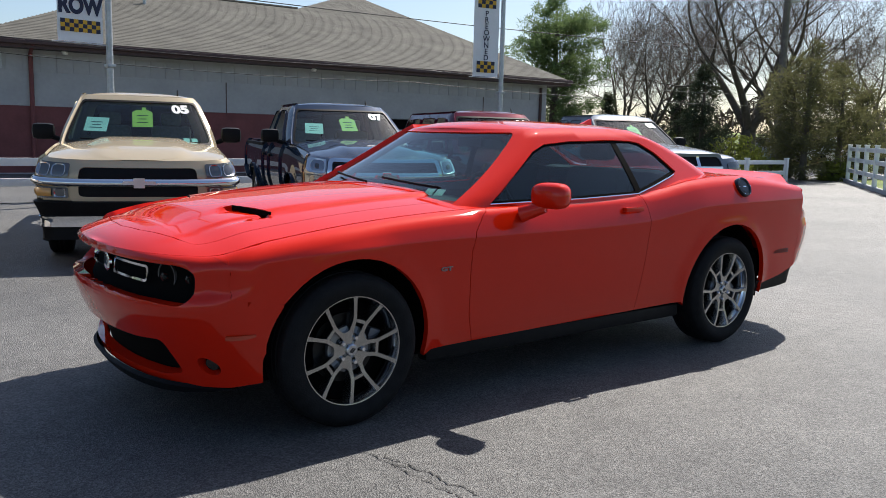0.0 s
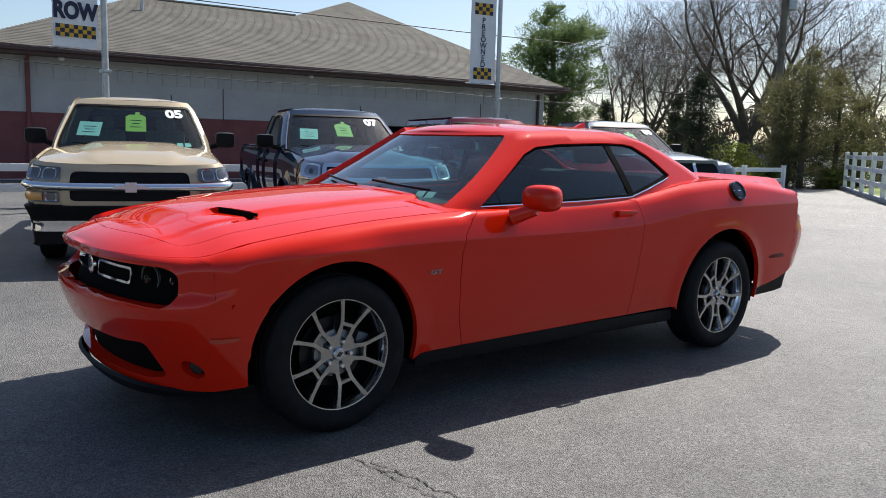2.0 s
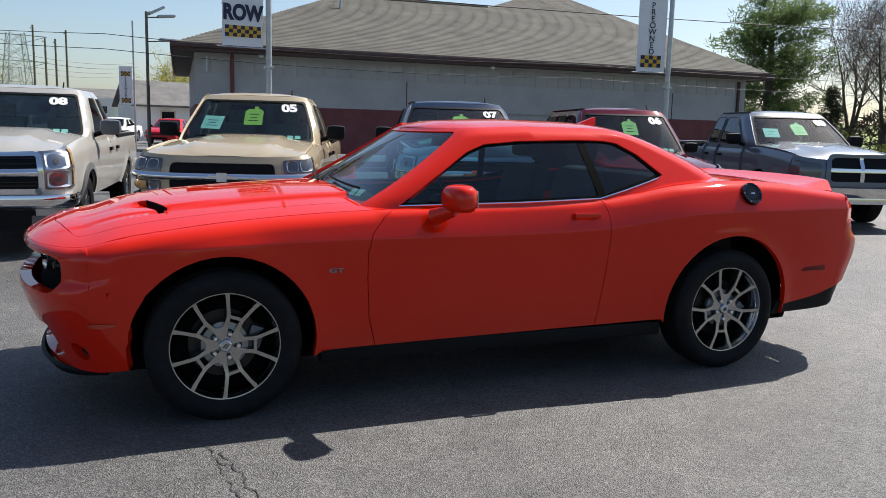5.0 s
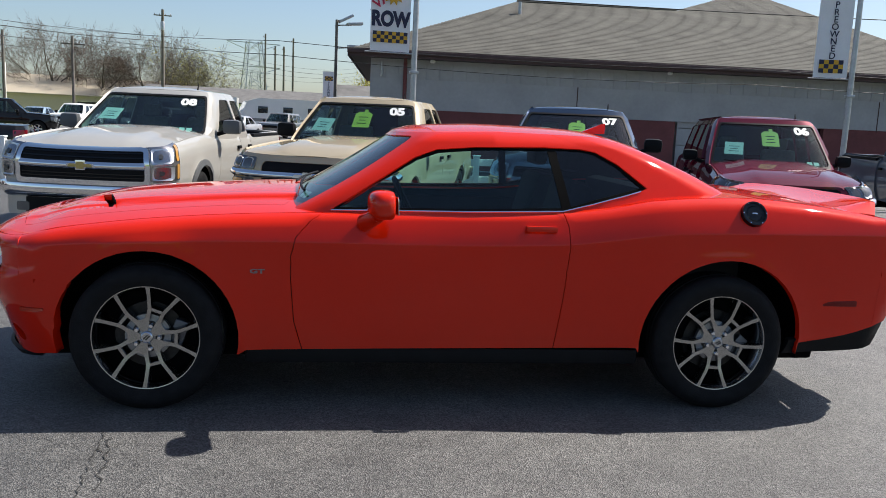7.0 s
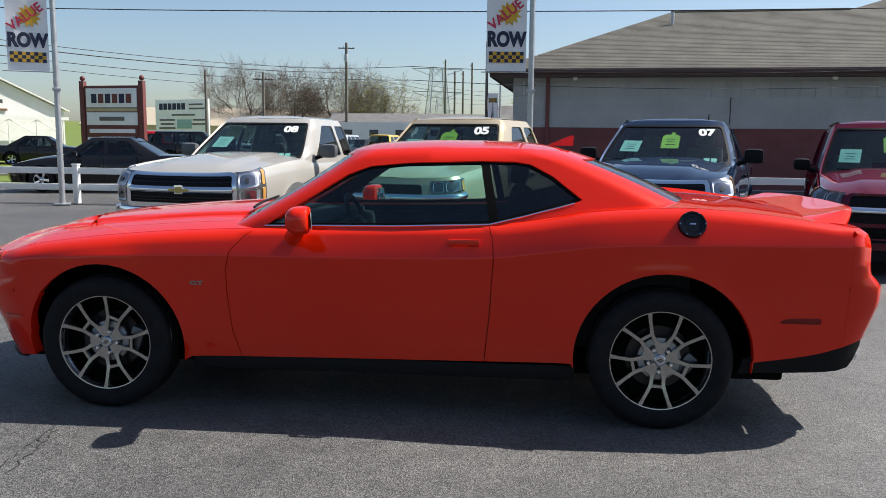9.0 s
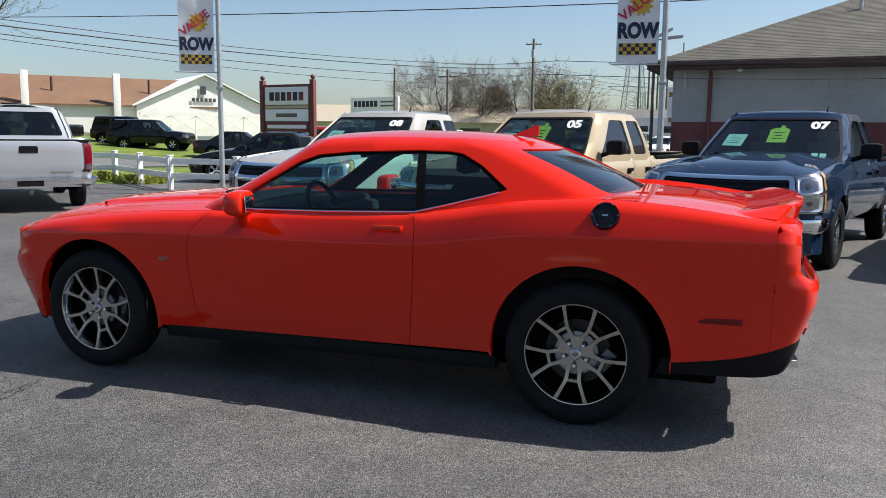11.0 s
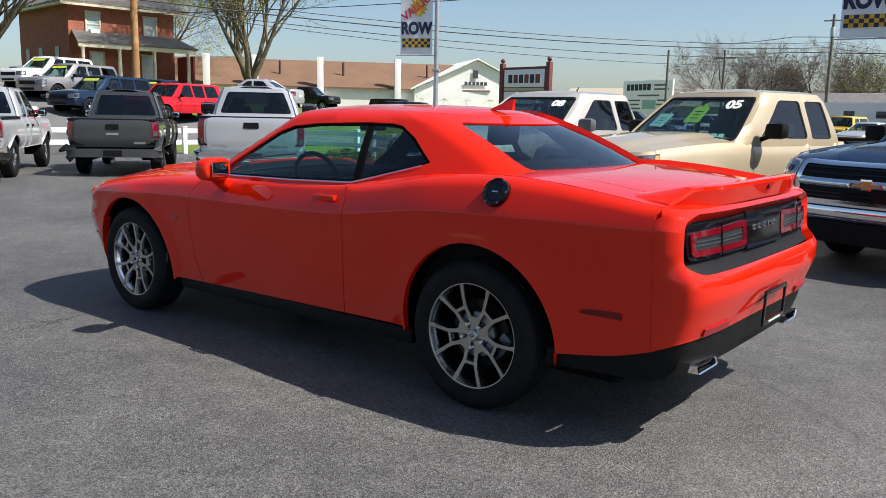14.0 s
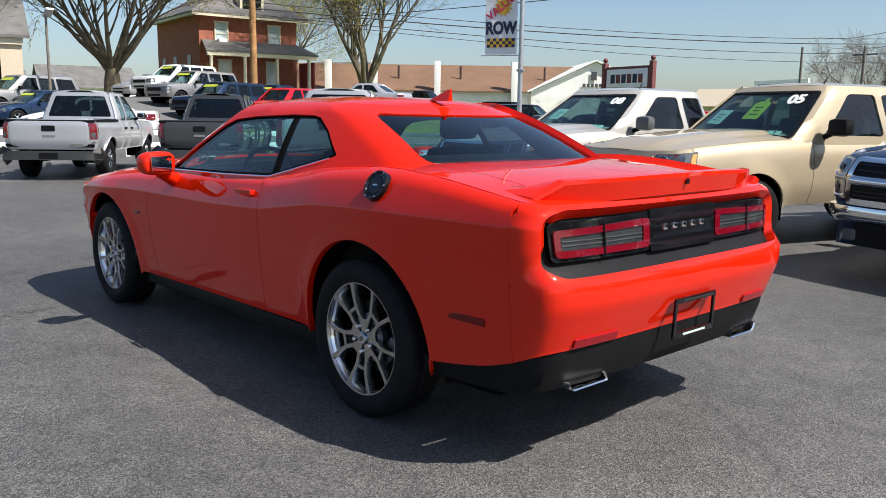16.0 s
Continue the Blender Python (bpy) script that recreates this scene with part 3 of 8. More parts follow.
    band = rounded([(-0.755, hz(0.618)), (-0.6, hz(0.628)), (0.0, hz(0.640)), (0.6, hz(0.628)), (0.755, hz(0.618)), (0.785, hz(0.64)), (0.775, hz(0.755)), (0.73, hz(0.787)), (0.0, hz(0.793)), (-0.73, hz(0.787)), (-0.775, hz(0.755)), (-0.785, hz(0.64))], 0.035)
    low = rounded([(-0.58, hz(0.272)), (0.58, hz(0.272)), (0.69, hz(0.295)), (0.62, hz(0.450)), (0.45, hz(0.438)), (-0.45, hz(0.438)), (-0.62, hz(0.450)), (-0.69, hz(0.295))], 0.035)
    fog = [[(sx * (0.80) + 0.034 * math.cos(t) - sx * 0.012 * math.sin(t), hz(0.340) + 0.052 * math.sin(t)) for t in np.linspace(0, 2 * math.pi, 18)[:-1]] for sx in (-1, 1)]
    part("front_bumper", skin(S.P, outer, [band, low] + fog, exact=True, step=0.045, rim=0.05), RED, car)
    inset = lambda d: (lambda u, v: tuple(np.array(S.P(u, v)) * np.array((1, 0.97, 1)) + np.array((d, 0, 0))))
    grille = part("grille", skin(inset(0.095), rounded([(-0.83, hz(0.57)), (0.83, hz(0.57)), (0.83, hz(0.81)), (-0.83, hz(0.81))], 0.02), step=0.07, rim=0), DARK_GAP, car, "deep black grille panel")
    for sx in (-1, 1):
        fr = rounded([(sx * 0.07, hz(0.676)), (sx * 0.44, hz(0.676)), (sx * 0.44, hz(0.752)), (sx * 0.07, hz(0.752))], 0.02)
        fi = rounded([(sx * 0.082, hz(0.687)), (sx * 0.428, hz(0.687)), (sx * 0.428, hz(0.741)), (sx * 0.082, hz(0.741))], 0.015)
        part("grille_bezel", skin(inset(0.065), fr, [fi], step=0.03, rim=0.03), CHROME, grille, "bright grille surround")
        for u0 in (0.545, 0.69):
            c = S.P(sx * u0, hz(0.712))
            hl = new("headlight")
            hl.parent = car
            mm = Matrix.Translation((c[0] + 0.095, c[1] * 0.955, c[2])) @ pose(0, 0, 0, 0, 0, sx * 14 - 90)
            hl.matrix_basis = mm
            part("lamp_ring", add_lathe(bmesh.new(), [(0.060, 0.0), (0.0615, -0.008), (0.0655, -0.008), (0.067, 0.01)], 32), WHITE_LENS, hl, "pale ring of the headlight")
            part("lamp_bowl", add_lathe(bmesh.new(), [(0.0001, 0.03), (0.03, 0.028), (0.060, 0.0)], 32), BLACK_GLOSS, hl)
            part("lamp_lens", add_lathe(bmesh.new(), [(0.0001, -0.03), (0.018, -0.026), (0.026, -0.01), (0.026, 0.02)], 24), GLASS_CLEAR, hl)
    part("nose_emblem", add_lathe(bmesh.new(), [(0.0001, 0.0), (0.034, -0.004), (0.045, 0.0), (0.048, 0.012)], 28, c=(0, 0, 0)), CHROME, car, "round bright emblem", m=pose(S.P(0.0, hz(0.715))[0] + 0.050, 0.0, 0.718, 0, 0, -90))
    part("lower_grille", skin(inset(0.06), rounded([(-0.72, hz(0.25)), (0.72, hz(0.25)), (0.72, hz(0.48)), (-0.72, hz(0.48))], 0.02), step=0.07, rim=0), DARK_GAP, car)
    for sx in (-1, 1):
        c = Vector(S.P(sx * 0.80, hz(0.340)))
        part("fog_light", add_lathe(bmesh.new(), [(0.0001, 0.01), (0.03, 0.012), (0.038, 0.03), (0.05, 0.04)], 24), BLACK_GLOSS, car, m=Matrix.Translation(c + Vector((0.022, sx * 0.02, 0))) @ pose(0, 0, 0, 0, 0, sx * 50 - 90))
    lip = lambda u, v: (lambda p: (p[0] - (0.035 - 0.045 * (u / 0.86) ** 6) * (v / 0.1) + 0.03 * abs(u) ** 8, p[1] * (1 + 0.01 * v / 0.1 - 0.02 * (u / 0.86) ** 6), 0.24 - 0.05 * (1 - v / 0.1) * (1 - 0.9 * (u / 0.86) ** 4)))(S.P(u, 0.0))
    part("chin_spoiler", skin(lip, [(u, 0.0) for u in np.linspace(-0.86, 0.86, 40)] + [(u, 0.1) for u in np.linspace(0.86, -0.86, 40)], step=0.05, rim=0.02), BLACK_PLASTIC, car, "black chin spoiler")

    # tail
    tz = lambda z: (z - 0.515) / 0.53 * 0.72
    T = lambda u, v: S.P(S.U - u if u >= 0 else -(S.U + u), v)
    tl = [(S.U - S.inv(2.375, z)[0], S.inv(2.375, z)[1]) for z in np.linspace(lo(2.375), hi(2.375), 14)]
    outer = tl + [(u, 0.7195) for u in np.linspace(tl[-1][0], -tl[-1][0], 40)[1:-1]] + S.other(tl[::-1]) + [(u, 0.001) for u in np.linspace(-tl[0][0], tl[0][0], 40)[1:-1]]
    tail_band = rounded([(-0.80, tz(0.792)), (0.80, tz(0.792)), (0.86, tz(0.83)), (0.845, tz(1.005)), (0.77, tz(1.030)), (-0.77, tz(1.030)), (-0.845, tz(1.005)), (-0.86, tz(0.83))], 0.05)
    refl = [rounded([(sx * 0.50, tz(0.520)), (sx * 0.74, tz(0.520)), (sx * 0.74, tz(0.553)), (sx * 0.50, tz(0.553))], 0.008) for sx in (-1, 1)]
    part("rear_bumper", skin(T, outer, [tail_band], exact=True, step=0.045, rim=0.045, flip=True), RED, car)
    Ti = lambda d: (lambda u, v: tuple(np.array(T(u, v)) * np.array((1, 0.975, 1)) - np.array((d, 0, 0))))
    part("tail_panel", skin(Ti(0.05), rounded([(-0.875, tz(0.775)), (0.875, tz(0.775)), (0.875, tz(1.042)), (-0.875, tz(1.042))], 0.02), step=0.06, rim=0, flip=True), BLACK_PLASTIC, car, "matt black recessed tail panel")
    for sx in (-1, 1):
        lamp = part("tail_lamp", skin(Ti(0.026), rounded([(sx * 0.235, tz(0.842)), (sx * 0.815, tz(0.842)), (sx * 0.825, tz(0.985)), (sx * 0.235, tz(1.000))], 0.03), step=0.05, rim=0.03, flip=True), BLACK_GLOSS, car, "gloss black tail lamp housing")
        ring_o = rounded([(sx * 0.258, tz(0.858)), (sx * 0.80, tz(0.858)), (sx * 0.808, tz(0.958)), (sx * 0.258, tz(0.975))], 0.025)
        ring_i = rounded([(sx * 0.300, tz(0.884)), (sx * 0.775, tz(0.884)), (sx * 0.780, tz(0.934)), (sx * 0.300, tz(0.948))], 0.012)
        part("lamp_ring", skin(Ti(0.016), ring_o, [ring_i], step=0.04, rim=0.012, flip=True), RED_LENS, lamp, "red ring of light guide")
        part("reverse_lens", skin(Ti(0.022), [(p[0], p[1]) for p in ring_i], step=0.04, rim=0.005, flip=True), SMOKE_LENS, lamp, "smoky grey centre lens")
        for zz in (0.900, 0.916):
            part("lens_rib", skin(Ti(0.018), rounded([(sx * 0.305, tz(zz)), (sx * 0.77, tz(zz)), (sx * 0.77, tz(zz + 0.004)), (sx * 0.305, tz(zz + 0.004))], 0.001), step=0.05, rim=0.003, flip=True), WHITE_LENS, lamp, "pale rib in the centre lens")
        part("lamp_split", skin(Ti(0.012), rounded([(sx * 0.548, tz(0.845)), (sx * 0.555, tz(0.845)), (sx * 0.555, tz(0.985)), (sx * 0.548, tz(0.985))], 0.001), step=0.05, rim=0.006, flip=True), BLACK_GLOSS, lamp, "dark joint across the lamp")
    part("tail_applique", skin(Ti(0.020), rounded([(-0.25, tz(0.835)), (0.25, tz(0.835)), (0.25, tz(1.006)), (-0.25, tz(1.006))], 0.01), step=0.05, rim=0.02, flip=True), BLACK_GLOSS, car, "gloss black centre panel")
    for i in range(5):
        y = -0.14 + 0.07 * i
        part("badge_bar", box((T(y, tz(0.925))[0] - 0.018, y, 0.925), (0.008, 0.034, 0.026), 0.004), CHROME, car)
    # black valance below the rear bumper, exhausts, plate frame
    vz = curve([(1.9, 0.30), (2.3, 0.315), (2.45, 0.335), (2.62, 0.365)])
    val = lambda u, v: (lambda p: (p[0] - 0.05 * (1 - v / 0.12) ** 2 * (1 if abs(u) < 0.9 else 0.5), p[1] * (0.985 - 0.02 * (1 - v / 0.12)), vz(p[0]) + (v / 0.12) * (p[2] + 0.018 - vz(p[0]))))(T(u, 0.0))
    va = [(u, 0.0) for u in np.linspace(-1.42, 1.42, 56)] + [(u, 0.12) for u in np.linspace(1.42, -1.42, 56)]
    part("rear_valance", skin(val, va, step=0.05, rim=0.03, flip=True), BLACK_PLASTIC, car, "matt black lower bumper valance")
    for sx in (-1, 1):
        ex = bmesh.new()
        o = rounded([(-0.125, -0.022), (0.10, -0.022), (0.125, 0.024), (-0.095, 0.024)], 0.015)
        o2 = [(p[0] * 0.93, p[1] * 0.78) for p in o]
        ra0, rb0, rc0 = ([ex.verts.new((sx * p[0], 0, p[1])) for p in o], [ex.verts.new((sx * p[0], 0.005, p[1])) for p in o2], [ex.verts.new((sx * p[0], 0.12, p[1])) for p in o2])
        rd0 = [ex.verts.new((sx * p[0], 0.15, p[1])) for p in o]
        for A, B in ((ra0, rb0), (rb0, rc0), (ra0, rd0)):
            for i in range(len(A)):
                j = (i + 1) % len(A)
                ex.faces.new((A[i], A[j], B[j], B[i]))
        bmesh.ops.recalc_face_normals(ex, faces=ex.faces[:])
        part("exhaust_tip", ex, CHROME, car, "bright trapezoid exhaust tip", m=pose(2.515, sx * 0.60, 0.362, 0, 0, 90))
        # black plug, its colour giving the shade inside the pipe
        part("exhaust_bore", box((2.44, sx * 0.60, 0.362), (0.02, 0.21, 0.044), 0.01), DARK_GAP, car)
        part("rear_reflector", skin(pushed_out(T, 0.009), refl[0 if sx < 0 else 1], step=0.04, rim=0.01, flip=True), RED_REFLECT, car)
        part("side_marker", box((2.15, sx * (wide(2.15, 0.588) - 0.002), 0.588), (0.20, 0.012, 0.030), 0.005), SIDE_RED, car, "dark red side marker")
        mk = rounded([S.inv(x, z) for x, z in ((-2.07, 0.477), (-1.95, 0.485), (-1.95, 0.503), (-2.07, 0.499))], 0.006)
        mk = [(p[0] * -sx, p[1]) for p in mk]
        part("side_marker", skin(pushed(S.P, 0.003, sx > 0), mk, step=0.03, rim=0.006, flip=sx > 0), MARKER, car, "amber side marker")
    pl = bmesh.new()
    for c, s in (((0, 0, 0.073), (0.012, 0.31, 0.022)), ((0, 0, -0.073), (0.012, 0.31, 0.026)), ((0, -0.148, 0), (0.012, 0.016, 0.16)), ((0, 0.148, 0), (0.012, 0.016, 0.16))):
        add_box(pl, c, s, 0.003)
    plate = part("plate_frame", pl, BLACK_GLOSS, car, "empty black plate frame", m=pose(2.600, -0.01, 0.552, 0, 2, 0))
    for i in range(2):
        part("frame_bar", box((0.007, 0, 0.073 - 0.146 * i), (0.003, 0.20 - 0.03 * i, 0.005 + 0.003 * i)), STEEL if i == 0 else PAPER, plate, "pale lettering bar", 0)

    # hood, cowl, deck and spoiler
    hood_o = [(x, -0.655) for x in np.linspace(-2.10, -0.83, 24)] + [(-0.80, -0.5), (-0.835, 0.0), (-0.80, 0.5)] + [(x, 0.655) for x in np.linspace(-0.83, -2.10, 24)] + [(-2.12, 0.640), (-2.165, 0.50), (-2.215, 0.27), (-2.235, 0), (-2.215, -0.27), (-2.165, -0.50), (-2.12, -0.640)]
    scoop = [rounded([(-1.832, sx * 0.262), (-1.786, sx * 0.262), (-1.704, sx * 0.50), (-1.740, sx * 0.50)], 0.008) for sx in (-1, 1)]
    part("hood", skin(S.top, hood_o, scoop, exact=True, step=0.032, rim=0.03, flip=True), RED, car, "orange-red hood with two scoops")
    for sx in (-1, 1):
        part("hood_scoop", skin(lambda x, w: tuple(np.array(S.top(x, w)) - np.array((0, 0, 0.05))), rounded([(-1.90, sx * 0.25), (-1.76, sx * 0.25), (-1.67, sx * 0.51), (-1.79, sx * 0.51)], 0.01), step=0.04, rim=0, flip=True), BLACK_PLASTIC, car, "black hood scoop")
        zt = float(S.top(-1.74, sx * 0.41 / S.edge(-1.74) * 0.8)[2])
        # black strip painted as the shade within the scoop
        part("scoop_mouth", box((0, 0, 0), (0.006, 0.27, 0.026), 0.002), DARK_GAP, car, "dark mouth of the hood scoop", m=pose(-1.744, sx * 0.41, zt - 0.017, sx * -3.0, 0, sx * -17.7))
    xa, xb = float(xn(1.0)), float(xt(1.0))
    rimtop = [(x, -0.7999) for x in np.concatenate([xa + 0.0015 + 0.4 * np.linspace(0, 1, 16) ** 2, np.linspace(-1.9, 2.1, 50), xb - 0.0015 - 0.3 * np.linspace(1, 0, 14) ** 2])]
    ring = rimtop + [(x, -w) for x, w in rimtop[::-1]]
    hole = [(x + (0.004 if x < -1.5 and abs(w) < 0.6 else 0) * -1, w * 1.006) for x, w in hood_o]
    deck_o = rounded([(1.62, -0.60), (2.36, -0.62), (2.43, -0.5), (2.445, 0), (2.43, 0.5), (2.36, 0.62), (1.62, 0.60)], 0.05)
    cab_hole = [(-0.78, -0.60), (-0.68, -0.67), (-0.3, -0.755), (0.9, -0.755), (1.3, -0.66), (1.56, -0.5), (1.56, 0.5), (1.3, 0.66), (0.9, 0.755), (-0.3, 0.755), (-0.68, 0.67), (-0.78, 0.60)]
    part("upper_body", skin(S.top, ring, [hole, [(1.62 + (x - 1.62) * 1.006, w * 1.008) for x, w in deck_o], cab_hole], exact=True, step=0.05, rim=0.012, flip=True), RED, car, "fender tops, cowl and deck surround")
    part("deck_lid", skin(S.top, deck_o, exact=True, step=0.05, rim=0.02, flip=True), RED, car)
    sp = bmesh.new()
    N = 33
    rows = []
    for i in range(N):
        b = -1 + 2 * i / (N - 1)
        y = b * 0.80
        k = min(1.0, (1 - abs(b)) / 0.13)
        bow = -0.15 * abs(b) ** 4
        zt = 1.062 + 0.014 * (1 - abs(b) ** 2)
        h = 0.008 + 0.062 * k
        xr0 = 2.515 + bow
        rows.append([sp.verts.new(p) for p in ((xr0 - 0.30, y, zt + 0.022), (xr0 - 0.16, y, zt + 0.018 + 0.25 * h), (xr0 - 0.02, y, zt + h), (xr0 + 0.010, y, zt + h - 0.004), (xr0 + 0.012, y, zt + h - 0.020), (xr0 - 0.010, y, zt - 0.022), (xr0 - 0.29, y, zt - 0.03))])
    for A, B in zip(rows, rows[1:]):
        for j in range(7):
            sp.faces.new((A[j], A[(j + 1) % 7], B[(j + 1) % 7], B[j]))
    sp.faces.new(rows[0][::-1])
    sp.faces.new(rows[-1])
    bmesh.ops.recalc_face_normals(sp, faces=sp.faces[:])
    part("spoiler", sp, RED, car, "body-coloured deck spoiler", 16)
    part("key_mark", add_lathe(bmesh.new(), [(0.0001, 0.0), (0.012, 0.0), (0.013, 0.01)], 16), BLACK_GLOSS, car, m=pose(2.529, 0.0, 1.105, 0, 0, 90))

    # greenhouse
    gx0 = curve([(0, -1.03), (0.5, -0.62), (0.85, -0.365), (1.0, -0.26)])
    gx1 = curve([(0, 2.02), (0.4, 1.755), (0.8, 1.355), (0.93, 1.17), (1.0, 1.05)])
    gzs = curve([(-1.1, 1.385), (-0.3, 1.40), (0.0, 1.415), (0.3, 1.427), (0.7, 1.425), (1.0, 1.412), (2.0, 1.38)])
    gw = curve([(0.94, 0.885), (1.03, 0.852), (1.15, 0.79), (1.30, 0.695), (1.37, 0.645), (1.43, 0.60)])
    gp = curve([(-1.1, 0.94), (-0.5, 0.985), (0.2, 1.0), (0.8, 0.995), (1.3, 0.93), (2.0, 0.80)])
    roofc = curve([(-0.4, 0.030), (0.1, 0.042), (0.6, 0.040), (1.1, 0.022)])
    G = Shell(gx0, gx1, 0.26, 0.34, 2.2, 2.3, curve([(-3, 0.945), (3, 0.945)]), gzs, lambda x, z: float(gw(z)) * float(gp(x)) - roll(z, float(gzs(x)), 0.03), 0.48, lambda x, y, b: float(roofc(x)) * (1 - b ** 2.5) * min(1, max(0, (x + 0.26) / 0.14)) ** 0.5 * min(1, max(0, (1.02 - x) / 0.14)) ** 0.5, 0.85, 0.80)
    dlo = [(-0.600, 1.010), (-0.42, 1.128), (-0.175, 1.282), (-0.06, 1.325), (0.15, 1.345), (0.526, 1.358), (0.72, 1.356), (0.80, 1.343), (0.917, 1.283), (1.070, 1.165), (1.03, 1.150), (0.76, 1.080), (0.60, 1.040), (0.1, 1.022)]
    wsp = rounded([(-0.77, 0.004), (0.77, 0.004), (0.735, 0.462), (-0.735, 0.462)], 0.03)
    U = G.U
    bl = rounded([(U - 0.70, 0.205), (U - 0.695, 0.455), (U - 0.001, 0.462), (U - 0.001, 0.205)], 0.03)
    B = lambda u, v: G.P(U - u if u >= 0 else -(U + u), v)
    blp = rounded([(-0.70, 0.215), (0.70, 0.215), (0.685, 0.440), (-0.685, 0.440)], 0.05)
    ud = [G.inv(x, z) for x, z in dense(dlo, 0.05)]
    # side frames: from the windscreen edge to the back-light edge
    ring_l = [(0.79, 0.0), (U - 0.71, 0.0), (U - 0.71, 0.4795), (0.785, 0.4795)]
    for sgn in (1, -1):
        f = (lambda q: q) if sgn == 1 else (lambda q: [(-u, v) for u, v in q])
        part("roof_side", skin(G.P, f(dense(ring_l, 0.04)), [f(ud)], exact=True, step=0.05, rim=0.025, flip=sgn < 0), RED, car)
        sg = lambda pl: f([G.inv(x, z) for x, z in dense(pl, 0.05)])
        split_a, split_b = 0.545, 0.575
        front_w = [(-0.57, 1.022), (-0.40, 1.134), (-0.165, 1.272), (-0.055, 1.312), (0.15, 1.332), (0.535, 1.343), (0.590, 1.052), (0.1, 1.034)]
        quart_w = [(0.580, 1.345), (0.72, 1.343), (0.79, 1.331), (0.905, 1.272), (1.040, 1.168), (1.02, 1.160), (0.76, 1.094), (0.640, 1.060)]
        part("window_seal", skin(drawn_in(G.P, 0.992, 0.987), f(ud), [sg(front_w), sg(quart_w)], step=0.05, rim=0.012, flip=sgn < 0), DARK_GAP, car, "black window frame")
        part("side_window", skin(drawn_in(G.P, 0.988, 0.981), sg(front_w), exact=True, step=0.06, rim=0, flip=sgn < 0), GLASS, car)
        part("quarter_window", skin(drawn_in(G.P, 0.988, 0.981), sg(quart_w), exact=True, step=0.06, rim=0, flip=sgn < 0), GLASS_DARK, car)
        cb = bmesh.new()
        pts = [Vector(G.P(*p)) for p in ([G.inv(x, z) for x, z in ((-0.60, 1.008), (-0.3, 1.014), (0.1, 1.020), (0.59, 1.036), (0.76, 1.077), (0.95, 1.126), (1.03, 1.148))] if sgn == 1 else [(-u, v) for u, v in [G.inv(x, z) for x, z in ((-0.60, 1.008), (-0.3, 1.014), (0.1, 1.020), (0.59, 1.036), (0.76, 1.077), (0.95, 1.126), (1.03, 1.148))]])]
        for a, b in zip(pts, pts[1:]):
            add_tube(cb, a, b, 0.006, seg=6)
        part("belt_strip", cb, CHROME if sgn else BLACK_GLOSS, car, "bright belt moulding")
    wing = [(-0.79, 0.0), (0.79, 0.0), (0.785, 0.4795), (-0.785, 0.4795)]
    part("windscreen_frame", skin(G.P, dense(wing, 0.04), [wsp], exact=True, step=0.05, rim=0.01), RED, car)
    part("screen_trim", skin(drawn_in(G.P, 0.955, 0.96), dense(wing, 0.05), [[(u * 0.985, 0.02 + v * 0.955) for u, v in wsp]], step=0.08, rim=0), CARPET, car)
    part("cowl_panel", skin(lambda x, w: (lambda p: (p[0], p[1], p[2] - 0.012))(S.top(x, w)), [(-0.83, -0.60), (-0.60, -0.66), (-0.60, 0.0), (-0.60, 0.66), (-0.83, 0.60), (-0.85, 0.0)], step=0.06, rim=0.02, flip=True), BLACK_PLASTIC, car, "black cowl panel below the windscreen")
    part("windscreen", skin(lambda u, v: (lambda p: (p[0] + 0.006, p[1] * 0.997, p[2] - 0.003))(G.P(u, v)), wsp, exact=True, step=0.06, rim=0), GLASS, car)
    wing = [(-0.71, 0.0), (0.71, 0.0), (0.71, 0.4795), (-0.71, 0.4795)]
    part("rear_frame", skin(B, dense(wing, 0.04), [blp], exact=True, step=0.05, rim=0.015, flip=True), RED, car)
    part("rear_window", skin(lambda u, v: (lambda p: (p[0] - 0.008, p[1] * 0.997, p[2] - 0.004))(B(u, v)), blp, exact=True, step=0.06, rim=0, flip=True), GLASS_REAR, car)
    ra1, rb1 = float(gx0(1.0)), float(gx1(1.0))
    rt = [(x, -0.7999) for x in np.concatenate([ra1 + 0.0015 + 0.26 * np.linspace(0, 1, 14) ** 2, np.linspace(0.04, 0.66, 10), rb1 - 0.0015 - 0.34 * np.linspace(1, 0, 12) ** 2])]
    part("roof", skin(G.top, rt + [(x, -w) for x, w in rt[::-1]], exact=True, step=0.05, rim=0.01, flip=True), RED, car)
    part("headliner", skin(lambda x, w: (lambda p: (p[0], p[1] * 0.97, p[2] - 0.022))(G.top(x, w)), [(x + (0.02 if x < 0.3 else -0.02), w * 0.995) for x, w in rt + [(x, -w) for x, w in rt[::-1]]], step=0.08, rim=0, flip=True), HEADLINER, car)
    for sgn in (1, -1):
        f = (lambda q: q) if sgn == 1 else (lambda q: [(-u, v) for u, v in q])
        inner = drawn_in(G.P, 0.955, 0.955)
        part("pillar_trim", skin(inner, f(dense(ring_l, 0.05)), [f(ud)], step=0.08, rim=0, flip=sgn < 0), CARPET, car)
        part("door_trim", box((0.05, sgn * 0.79, 0.76), (1.4, 0.04, 0.40), 0.015), CARPET, car)
    fin = bmesh.new()
    add_prism(fin, [(0.0, 0.0), (0.16, 0.0), (0.165, 0.064), (0.14, 0.060), (0.03, 0.014)], -0.016, 0.016)
    for v in fin.verts:
        if v.co.z > 0.05:
            v.co.y *= 0.3
